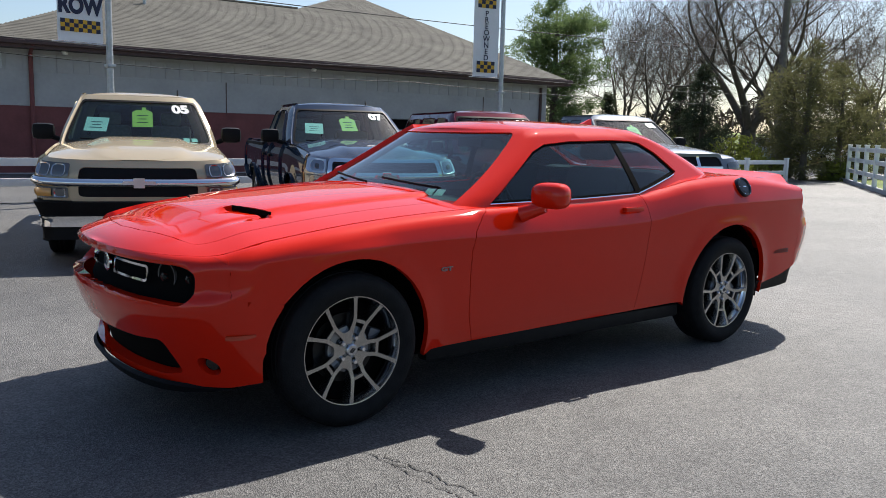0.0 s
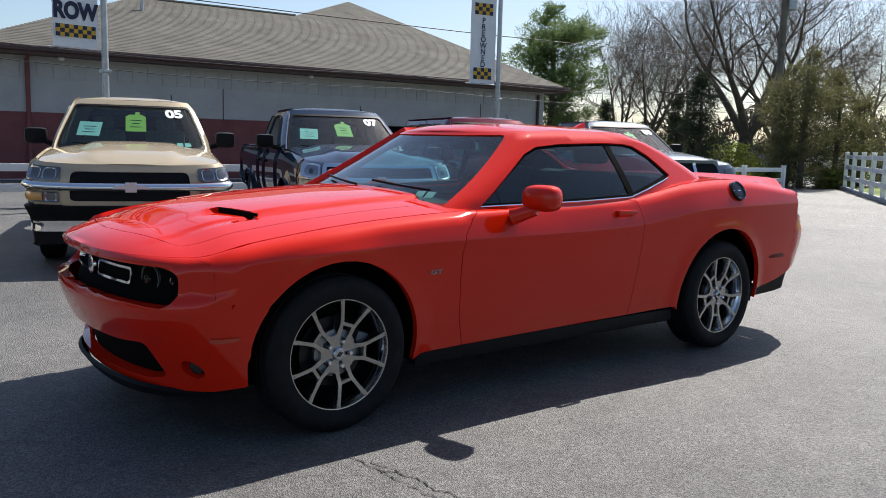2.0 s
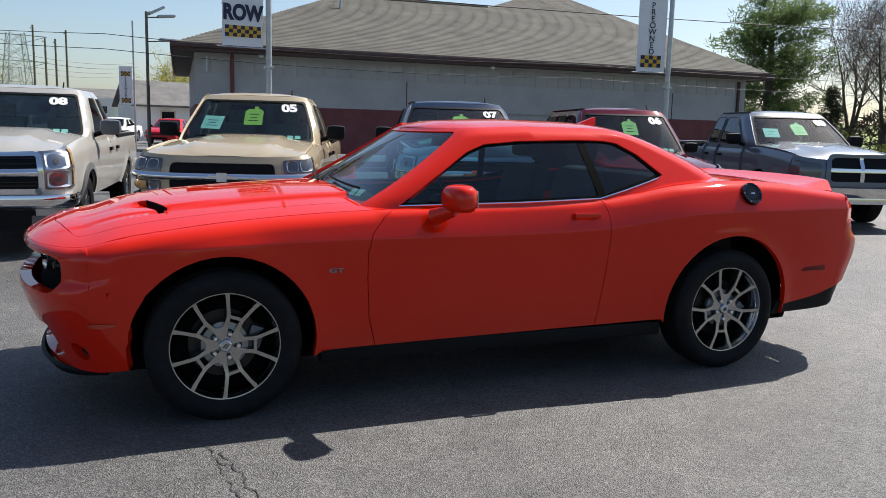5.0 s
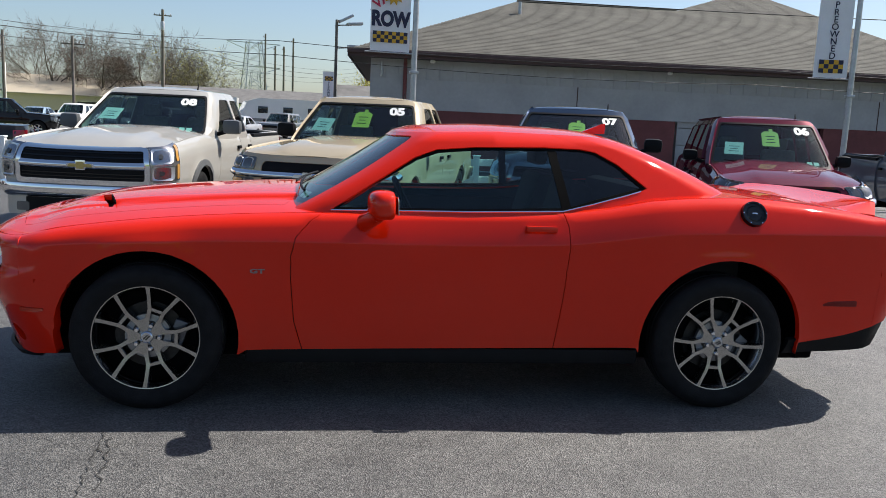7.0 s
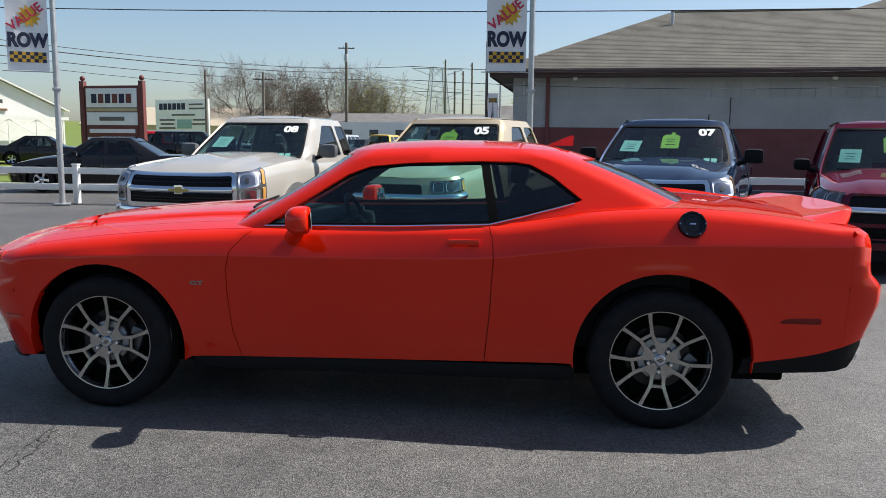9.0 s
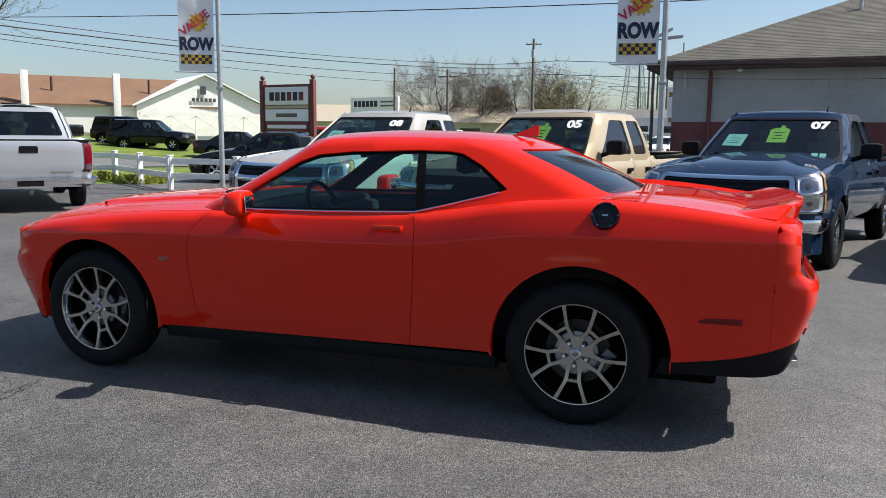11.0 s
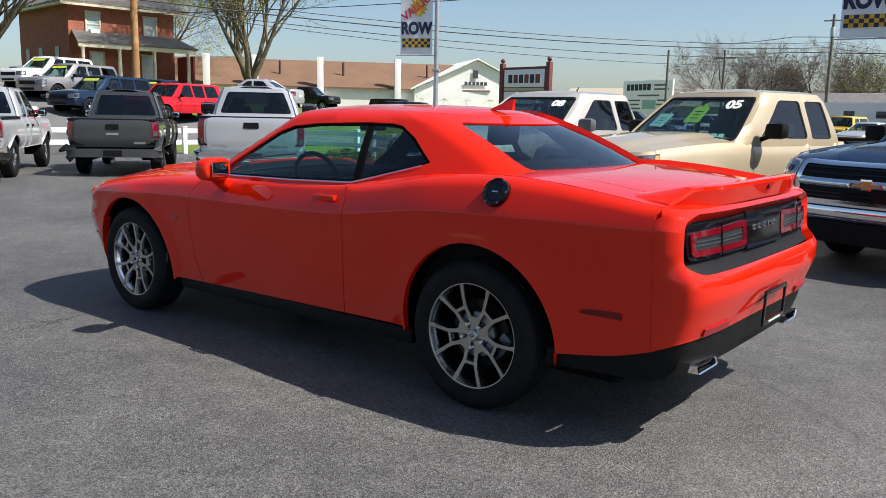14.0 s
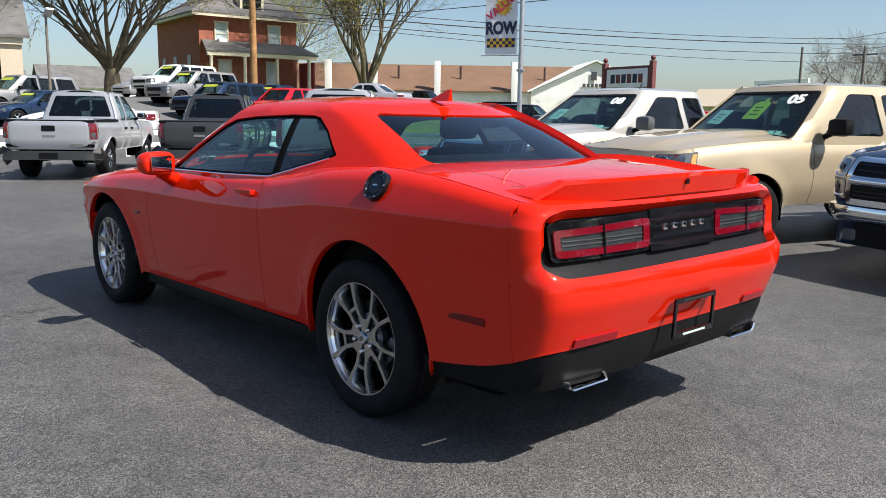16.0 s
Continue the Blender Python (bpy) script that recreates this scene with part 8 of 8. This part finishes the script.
def area_light_pole(x, y, h, rz, heads=2):
    p = thing("street_lamp", "tall dark lamp pole with flat floodlight heads", "street lamp", m=pose(x, y, land(x, y), 0, 0, rz))
    part("pole", tube((0, 0, 0), (0, 0, h), 0.07, 0.05, 10), WOOD_POLE, p)
    for i, (dx, t, z) in enumerate(((0.35, 28, h + 0.02), (0.70, 6, h - 0.15), (0.75, 0, h - 1.0))[:heads + 1]):
        part("arm", tube((0, 0, z - 0.06), (dx - 0.1, 0, z), 0.025, seg=6), WOOD_POLE, p)
        part("lamp_head", box((0, 0, 0), (0.62, 0.34, 0.10), 0.03), GALV, p, m=pose(dx, 0, z + 0.04, 0, -t, 0))
    return p


area_light_pole(-0.60, 27.5, 5.25, 10)
area_light_pole(-33.9, 8.7, 4.2, 0, 0)
banner_pole(-0.55, 47.0, 0, "pre", "distant pole with a narrow lettered banner", 2.2)

# ---- signs ----
SIGN_RED = mat("sign_brown_red", (0.14, 0.035, 0.03), 0.6, vary=0.15)
SIGN_TAN = mat("sign_tan", (0.48, 0.40, 0.22), 0.6, vary=0.1)


def lot_sign():
    m = pose(-12.67, 21.15, -0.21, 0, 0, -9.8)
    s = thing("dealer_sign", "brown-red framed lot sign with pale panels and lettering bars", "sign", m=m)
    w = 1.13
    for sx in (-1, 1):
        p = part("post", box((sx * w, 0, 1.75), (0.17, 0.17, 3.5), 0.012), SIGN_RED, s)
        part("ball_cap", add_lathe(bmesh.new(), [(0.0001, 3.68)] + [(0.085 * math.sin(t), 3.59 + 0.085 * math.cos(t)) for t in np.linspace(0.3, 2.8, 8)], 16, 'Z', (sx * w, 0, 0)), SIGN_RED, p)
    part("panel", box((0, 0, 2.35), (2.1, 0.10, 2.0), 0.01), SIGN_RED, s)
    part("head_board", box((0, -0.06, 2.95), (1.94, 0.03, 0.62), 0.006), WHITE_PAINT, s, "pale top panel")
    part("tan_band", box((0, -0.06, 2.56), (1.94, 0.03, 0.10), 0.004), SIGN_TAN, s)
    part("phone_board", box((0, -0.06, 2.27), (1.94, 0.03, 0.42), 0.006), WHITE_PAINT, s)
    part("web_board", box((0, -0.06, 1.87), (1.94, 0.03, 0.34), 0.006), SIGN_RED, s)
    part("foot_board", box((0, -0.06, 1.57), (1.94, 0.03, 0.20), 0.006), WHITE_PAINT, s)
    for i in range(6):
        part("letter_bar", box((-0.66 + i * 0.265, -0.08, 2.93), (0.20, 0.012, 0.30), 0.003), SIGN_RED if i % 2 else INK, s)
    part("text_bar", box((0, -0.08, 2.27), (0.95, 0.012, 0.13), 0.003), STEEL, s)
    part("text_bar", box((0, -0.08, 1.87), (1.75, 0.012, 0.13), 0.003), WHITE_PAINT, s)


def billboard():
    m = pose(-33.7, 76.6, -2.1, 0, 0, -24) @ Matrix.Diagonal((2.75, 2.3, 2.3, 1))
    s = thing("billboard", "white roadside board with dark lettering bars", "sign", m=m)
    for sx in (-1, 1):
        part("post", box((sx * 1.25, 0.05, 1.6), (0.12, 0.12, 3.2), 0.01), WHITE_PAINT, s)
    part("board", box((0, 0, 2.3), (2.75, 0.08, 1.85), 0.01), WHITE_PAINT, s)
    for i in range(6):
        part("letter_bar", box((-1.06 + i * 0.235, -0.05, 2.92), (0.19, 0.012, 0.28), 0.003), INK, s)
    for z, x0, w in ((3.0, 0.75, 0.7), (2.82, 0.8, 0.8), (2.55, 0.1, 1.2), (2.33, -0.75, 0.8), (2.15, -0.75, 0.7), (1.97, -0.75, 0.85), (2.33, 0.9, 0.6), (2.15, 0.9, 0.7)):
        part("text_bar", box((x0, -0.05, z), (w, 0.012, 0.075), 0.002), STEEL, s)
    part("picture_patch", box((0.15, -0.05, 2.15), (0.75, 0.012, 0.40), 0.004), mat("sign_green", (0.25, 0.42, 0.38), 0.6, vary=0.1), s)


lot_sign()
billboard()

# ---- buildings beyond the road ----
BROWN_ROOF = mat("brown_roofing", (0.17, 0.095, 0.055), 0.85, vary=0.15, scale=0.6, bump=0.3, bscale=20)
WHITE_WALL = mat("white_siding", (0.78, 0.77, 0.74), 0.6, vary=0.05, scale=1.5)
BEIGE = mat("beige_stucco", (0.55, 0.46, 0.34), 0.8, vary=0.08)
GREY_ROOF = mat("grey_slate", (0.13, 0.125, 0.12), 0.8, vary=0.3, scale=1.5, bump=0.5, bscale=25)
BRICK = mat("red_brick", (0.38, 0.13, 0.08), 0.85, color2=(0.25, 0.08, 0.05), scale=2.5, bump=0.5, bscale=35)
TRIM = mat("cream_trim", (0.62, 0.56, 0.42), 0.6, vary=0.08)


def gable_house(name, label, m, w, d, eave, ridge, wall, roof, windows=(), over=0.35, category="house"):
    """A plain house: gable walls at its ends, ridge along x."""
    h = thing(name, label, category, m=m)
    b = bmesh.new()
    add_box(b, (0, -d / 2 + 0.1, eave / 2 - 0.5), (w, 0.2, eave + 1.0))
    part("front_wall", b, wall, h, smooth=0)
    part("back_wall", box((0, d / 2 - 0.1, eave / 2 - 0.5), (w, 0.2, eave + 1.0)), wall, h, smooth=0)
    for sx in (-1, 1):
        g = bmesh.new()
        add_prism(g, [(-d / 2 + 0.2, -1.0), (d / 2 - 0.2, -1.0), (d / 2 - 0.2, eave), (0, ridge - 0.08), (-d / 2 + 0.2, eave)], -0.1, 0.1, pose(sx * (w / 2 - 0.1), 0, 0, 0, 0, 90))
        part("gable_wall", g, wall, h, smooth=0)
    for sy in (-1, 1):
        k = (ridge - eave) / (d / 2)
        part("roof", slab([(-w / 2 - over, sy * (d / 2 + over), eave - over * k + 0.1), (w / 2 + over, sy * (d / 2 + over), eave - over * k + 0.1), (w / 2 + over, 0, ridge + 0.1), (-w / 2 - over, 0, ridge + 0.1)], 0.12), roof, h, smooth=0)
    for x, z, ww, hh in windows:
        wn_ = part("window", box((x, -d / 2 - 0.01, z), (ww, 0.06, hh)), DARK_GLASS, h, smooth=0)
        f = bmesh.new()
        for dx, dz, sx, sz in ((0, hh / 2, ww + 0.16, 0.08), (0, -hh / 2, ww + 0.16, 0.10), (-ww / 2, 0, 0.08, hh), (ww / 2, 0, 0.08, hh), (0, 0, ww, 0.05)):
            add_box(f, (x + dx, -d / 2 - 0.05, z + dz), (sx, 0.05, sz))
        part("window_frame", f, TRIM, wn_, smooth=0)
    return h


def white_hall():
    """Long low hall with a brown roof, white pillars before it, and a white gabled front wing."""
    z = 0.6
    h = gable_house("sales_hall", "long low hall with a plain brown roof and white pillars", pose(-54.5, 49.5, z, 0, 0, 48), 30, 12, 3.0, 5.4, WHITE_WALL, BROWN_ROOF, category="building")
    for x in (-9.2, -5.2, 0.3, 7.0):
        part("pillar", box((x, -6.4, 2.7), (0.55, 0.5, 5.5), 0.03), WHITE_WALL, h, "white pillar above the eave")
    for x in (-11.2, -3.2, 2.4, 10.0):
        part("vent_pipe", tube((x, -3.6, 3.6), (x, -3.6, 5.2), 0.10, seg=8), FASCIA, h)
    g = gable_house("gabled_wing", "white gabled front wing with a bracketed porch", pose(-43.9, 58.6, 0.4, 0, 0, 141), 9, 11.2, 3.25, 5.85, WHITE_WALL, WHITE_WALL, category="building")
    for i in range(6):
        part("letter_bar", box((-4.62, 1.0 - i * 0.36, 3.75), (0.03, 0.26, 0.30)), STEEL, g, smooth=0)
    part("crest", box((-4.62, 0.15, 4.55), (0.03, 0.5, 0.7)), STEEL, g, "faded grey crest", 0)
    pr = bmesh.new()
    for y in np.linspace(-5.2, 5.2, 6):
        add_box(pr, (-5.4, y, 1.2), (0.12, 0.12, 2.6))
    for y in np.linspace(-4.2, 4.2, 5):
        for s in (-1, 1):
            add_tube(pr, (-5.4, y - s * 0.95, 1.2), (-5.4, y + s * 0.95, 2.3), 0.04, seg=5)
    part("porch_frame", pr, WHITE_WALL, g, smooth=0)
    part("porch_beam", box((-5.4, 0, 2.5), (0.2, 11.2, 0.25)), WHITE_WALL, g, smooth=0)


white_hall()


def brick_house():
    m = pose(-50.0, 23.6, 3.1, 0, 0, 84)   # x along the front, -y towards the road
    h = thing("brick_house", "two-storey red brick house with a columned porch and hipped slate roof", "house", m=m)
    w, d, e = 7.4, 9.0, 5.0
    for nm, c, s in (("front_wall", (w / 2, 0.15, e / 2), (w, 0.3, e)), ("back_wall", (w / 2, d - 0.15, e / 2), (w, 0.3, e)), ("side_wall", (0.15, d / 2, e / 2), (0.3, d - 0.6, e)), ("side_wall", (w - 0.15, d / 2, e / 2), (0.3, d - 0.6, e))):
        part(nm, box(c, s), BRICK, h, smooth=0)
    o = 0.7
    A = [(-o, -o, e + 0.1), (w + o, -o, e + 0.1), (w + o, d + o, e + 0.1), (-o, d + o, e + 0.1)]
    r0, r1 = (w / 2, 3.7, e + 2.9), (w / 2, d - 3.7, e + 2.9)
    for p in ([A[0], A[1], r0], [A[1], A[2], r1, r0], [A[2], A[3], r1], [A[3], A[0], r0, r1]):
        part("roof", slab(p, 0.12), GREY_ROOF, h, smooth=0)
    part("eave_board", box((w / 2, -o + 0.05, e - 0.05), (w + 2 * o, 0.1, 0.25)), TRIM, h, smooth=0)
    part("eave_board", box((-o + 0.05, d / 2, e - 0.05), (0.1, d + 2 * o, 0.25)), TRIM, h, smooth=0)
    part("soffit", box((w / 2, d / 2, e - 0.02), (w + 2 * o - 0.2, d + 2 * o - 0.2, 0.06)), TRIM, h, smooth=0)
    dm = part("dormer", box((w / 2 + 0.3, 0.9, e + 1.0), (1.8, 1.6, 1.3)), TRIM, h, smooth=0)
    part("dormer_pane", box((w / 2 - 0.1, 0.08, e + 1.0), (0.6, 0.05, 0.8)), DARK_GLASS, dm, smooth=0)
    part("dormer_pane", box((w / 2 + 0.7, 0.08, e + 1.0), (0.6, 0.05, 0.8)), DARK_GLASS, dm, smooth=0)
    PANE = mat("curtained_pane", (0.45, 0.55, 0.58), 0.1, vary=0.15, coat=0.5)
    for x, z, hh in ((1.6, 3.75, 1.5), (5.6, 3.75, 1.5), (1.8, 1.1, 1.6), (5.4, 1.1, 1.6)):
        wn_ = part("window", box((x, -0.01, z), (0.85, 0.08, hh)), PANE, h, smooth=0)
        f = bmesh.new()
        for dx, dz, sx, sz in ((0, hh / 2 + 0.05, 1.1, 0.12), (0, -hh / 2 - 0.05, 1.15, 0.14), (-0.46, 0, 0.1, hh), (0.46, 0, 0.1, hh), (0, 0, 0.85, 0.06)):
            add_box(f, (x + dx, -0.06, z + dz), (sx, 0.08, sz))
        part("window_frame", f, TRIM, wn_, smooth=0)
    part("air_conditioner", box((1.6, -0.2, 3.2), (0.6, 0.4, 0.4), 0.02), WHITE_PAINT, h)
    for y in (2.0, 5.0, 7.5):
        part("window", box((-0.01, y, 1.6), (0.06, 0.7, 1.4)), SMOKE_LENS, h, smooth=0)
    # porch
    pz = 2.35
    part("porch_roof", slab([(-0.5, -2.6, pz + 0.1), (w + 0.5, -2.6, pz + 0.1), (w + 0.1, 0.0, pz + 0.95), (0.2, 0.0, pz + 0.95)], 0.1), GREY_ROOF, h, smooth=0)
    part("porch_beam", box((w / 2, -2.45, pz - 0.12), (w + 0.8, 0.18, 0.3)), TRIM, h, smooth=0)
    for x in (-0.1, 2.3, 4.7, 7.2):
        part("porch_column", add_lathe(bmesh.new(), [(0.0001, 0.0), (0.17, 0.0), (0.17, 0.12), (0.13, 0.2), (0.11, 1.9), (0.15, 2.05), (0.15, 2.15)], 14, 'Z', (x, -2.4, 0)), TRIM, h)
    part("porch_floor", box((w / 2, -1.3, -0.15), (w + 0.9, 2.6, 0.3)), TRIM, h, smooth=0)
    part("porch_end", box((w + 0.25, -1.2, 0.95), (0.12, 2.3, 2.0)), mat("dull_red_shutter", (0.30, 0.05, 0.04), 0.7, vary=0.2), h, smooth=0)
    part("foundation", box((w / 2, d / 2, -0.6), (w, d, 1.2)), BLOCK_GREY, h, smooth=0)


brick_house()


def garage_building():
    h = gable_house("garage_building", "beige garage with an open dark bay and grey roof", pose(-43.9, 5.8, 2.1, 0, 0, 78), 8.5, 8, 2.9, 5.4, BEIGE, GREY_ROOF, category="building")
    # the open bay's inner shade, as a near-black panel on the wall
    part("bay_opening", box((1.0, -4.0, 0.9), (4.6, 0.12, 2.4)), DARK_GAP, h, smooth=0)
    part("lintel", box((0, -4.1, 2.6), (8.6, 0.12, 0.5)), TRIM, h, smooth=0)


garage_building()
gable_house("far_house", "distant pale house with grey gable roof", pose(-76.9, 55.2, 2.4, 0, 0, 38), 8, 7, 2.6, 5.0, BEIGE, GREY_ROOF, ((-3, 1.4, 0.9, 1.2), (0, 1.4, 0.9, 1.2), (3, 1.4, 0.9, 1.2)))
gable_house("far_house", "distant pale house with grey gable roof", pose(-72, 63, 1.6, 0, 0, 60), 7, 7, 2.6, 5.6, BEIGE, GREY_ROOF, ((-2, 1.4, 0.9, 1.2), (2, 1.4, 0.9, 1.2)))
gable_house("far_house", "distant white house with grey gable roof", pose(-95, 20, 1.0, 0, 0, 80), 9, 7, 2.6, 4.6, WHITE_WALL, GREY_ROOF, ((-3, 1.4, 0.9, 1.2), (3, 1.4, 0.9, 1.2)))
gable_house("far_house", "distant white house with grey gable roof", pose(-97, 32, 1.5, 0, 0, 80), 10, 8, 2.6, 5.0, WHITE_WALL, GREY_ROOF, ((-2, 1.4, 0.9, 1.2), (2, 1.4, 0.9, 1.2)))
gable_house("far_house", "distant white house with grey roof beyond the yard", pose(2.6, 56, 0.0, 0, 0, 10), 7, 6, 2.4, 3.9, WHITE_WALL, GREY_ROOF, ((-1.5, 1.4, 0.9, 1.1), (1.5, 1.4, 0.9, 1.1)))
gable_house("low_shop", "long low tan workshop with a shallow roof", pose(-36.3, 100.0, 0.0, 0, 0, 16), 35, 12, 3.0, 5.2, BEIGE, mat("tan_metal_roof", (0.42, 0.36, 0.27), 0.6, vary=0.1), ((-9, 1.3, 2.6, 2.0), (-4, 1.3, 2.6, 2.0), (6, 1.3, 2.6, 2.0)), category="building")
gable_house("low_shop", "long low grey workshop with a shallow roof", pose(-6.0, 92.0, -0.2, 0, 0, 5), 30, 12, 3.0, 4.6, WHITE_WALL, GREY_ROOF, category="building")


def caravan(x, y, rz, L, label):
    c = thing("travel_trailer", label, "caravan", m=pose(x, y, land(x, y), 0, 0, rz))
    b = bmesh.new()
    add_prism(b, [(0, 0.5), (L, 0.5), (L, 3.0), (1.4, 3.0), (0.5, 2.7), (0, 1.6)], -1.2, 1.2)
    part("body", b, WHITE_CAR, c, "white trailer body", 20)
    part("stripe", box((L / 2 + 0.3, -1.205, 1.2), (L - 1.0, 0.02, 0.25)), GREY_CAR, c, smooth=0)
    for xx in np.linspace(1.8, L - 1.0, 3):
        part("window", box((xx, -1.21, 2.05), (0.8, 0.03, 0.55), 0.01), DARK_GLASS, c)
    for xx in (L * 0.55, L * 0.55 + 0.8):
        road_wheel(c, pose(xx, -1.08, 0.36), 0.36, 0.19)
    return c


caravan(-16.5, 69.0, 2, 7.5, "white travel trailer with dark windows")
caravan(-8.6, 66.5, 14, 7.0, "white travel trailer with dark windows")
caravan(-5.0, 74.5, 5, 8.0, "white travel trailer with dark windows")

# ---- parked vehicles beyond the fence ----
def parked(spec, color, x, y, rz, name, label, category):
    return vehicle(spec, color, pose(x, y, land(x, y) + 0.02, 0, 0, rz), name, label, category, fine=False, group="vehicles across the road", writing="yellow screen" in label)


parked(SALOON, BLACK_CAR, -12.7, 15.8, 12, "saloon_car", "black saloon parked behind the white fence", "car")
parked(SALOON, SILVER, -32.2, 21.8, 30, "saloon_car", "silver saloon on the road beyond the fence", "car")
parked(SALOON, WHITE_CAR, -28.5, 6.0, 60, "saloon_car", "white saloon beyond the compact pickups", "car")
parked(WAGON, NAVY, -31.1, 13.3, 103, "estate_car", "dark blue wagon with yellow screen writing", "suv")
parked(WAGON, GREY_CAR, -34.3, 13.5, 103, "minivan", "grey-brown minivan with yellow screen writing", "minivan")
parked(WAGON, WHITE_CAR, -38.2, 14.4, 103, "estate_car", "white wagon with yellow screen writing", "suv")
parked(SALOON, SILVER, -41.6, 14.6, 103, "saloon_car", "silver saloon beneath the old maple", "car")
parked(SALOON, NAVY, -31.9, 16.6, 103, "saloon_car", "dark blue saloon with yellow screen writing", "car")
vehicle(dict(WAGON, gh=((1.22, 1.09), (1.95, 1.70), (4.70, 1.70), (4.80, 1.12))), RED_CAR, pose(-28.2, 15.1, land(-28.6, 17.0), 0, 0, 105), "pickup_truck", "bright red pickup with a matching bed cap", "pickup", fine=False, group="vehicles across the road")
parked(WAGON, GREY_CAR, -34.6, 5.6, 103, "estate_car", "grey wagon with yellow screen writing", "suv")
parked(SALOON, NAVY, -31.4, 5.4, 103, "saloon_car", "dark blue saloon with yellow screen writing", "car")
parked(SMALL, CHARCOAL, -43.5, 36.6, 200, "small_pickup", "dark grey pickup before the brown-roofed hall", "pickup")
parked(SMALL, BLACK_CAR, -41.0, 39.2, 200, "small_pickup", "black pickup before the brown-roofed hall", "pickup")
parked(dict(WAGON, L=4.0, rx=3.2, doors=(1.4, 2.3, 3.0), gh=((1.22, 1.09), (1.55, 1.75), (3.75, 1.75), (3.90, 1.12)), wins=([(1.62, 1.13), (1.78, 1.64), (2.3, 1.64), (2.32, 1.12)], [(2.45, 1.12), (2.42, 1.64), (3.5, 1.64), (3.6, 1.12)])), BLACK_CAR, -30.5, 37.0, 195, "off_roader", "black boxy off-roader facing away", "suv")
parked(WAGON, BLACK_CAR, -27.6, 36.2, 198, "estate_car", "black wagon with a spare wheel on its tail", "suv")
parked(SALOON, BLACK_CAR, -20.5, 34.5, 200, "saloon_car", "dark saloon beside the lot sign", "car")
parked(dict(WAGON, L=4.0, rx=3.2, doors=(1.4, 2.3, 3.0), gh=((1.22, 1.09), (1.55, 1.75), (3.75, 1.75), (3.90, 1.12)), wins=([(1.62, 1.13), (1.78, 1.64), (2.3, 1.64), (2.32, 1.12)], [(2.45, 1.12), (2.42, 1.64), (3.5, 1.64), (3.6, 1.12)])), RED_CAR, -22.6, 38.9, 5, "off_roader", "red boxy off-roader in the display yard", "suv")
parked(WAGON, BLACK_CAR, -14.3, 38.6, 195, "estate_car", "black wagon in the display yard", "suv")
parked(dict(WAGON, L=4.0, rx=3.2, doors=(1.4, 2.3, 3.0), gh=((1.22, 1.09), (1.55, 1.75), (3.75, 1.75), (3.90, 1.12)), wins=([(1.62, 1.13), (1.78, 1.64), (2.3, 1.64), (2.32, 1.12)], [(2.45, 1.12), (2.42, 1.64), (3.5, 1.64), (3.6, 1.12)])), mat("yellow_paint", (0.65, 0.40, 0.02), 0.4, coat=1.0, vary=0.03), -9.0, 48.5, 80, "off_roader", "yellow boxy off-roader in the display yard", "suv")
for i, (sp, c, x, y, rz) in enumerate(((SALOON, BLACK_CAR, -10.5, 46.5, 75), (SALOON, SILVER, -7.2, 45.0, 75), (WAGON, SILVER, -12.5, 50.5, 80), (SALOON, GREY_CAR, -15.0, 52.0, 80), (WAGON, WHITE_CAR, -18.0, 51.0, 85), (SALOON, BLUE_CAR, -21.0, 52.5, 85), (WAGON, GREY_CAR, -5.0, 53.0, 75), (SALOON, WHITE_CAR, -2.4, 47.0, 70), (SALOON, RED_CAR, 0.6, 44.0, 70), (WAGON, SILVER, -23.5, 47.0, 90))):
    parked(sp, c, x, y, rz, "estate_car" if sp is WAGON else "saloon_car", ("wagon" if sp is WAGON else "saloon") + " standing in the asphalt display yard", "car")
parked(WAGON, CHARCOAL, -55.0, 45.6, 150, "estate_car", "dark wagon beside the brown-roofed hall", "suv")
parked(WAGON, GREY_CAR, -52.5, 47.6, 150, "estate_car", "grey wagon beside the brown-roofed hall", "suv")
for i, (x, y) in enumerate(((47, 19.5), (50, 23), (53, 26.5), (46, 14.0))):
    parked(SALOON if i % 2 else WAGON, (WHITE_CAR, BLUE_CAR, SILVER, RED_CAR)[i], x, y, 150, "saloon_car" if i % 2 else "estate_car", "far parked car beyond the trees", "car")
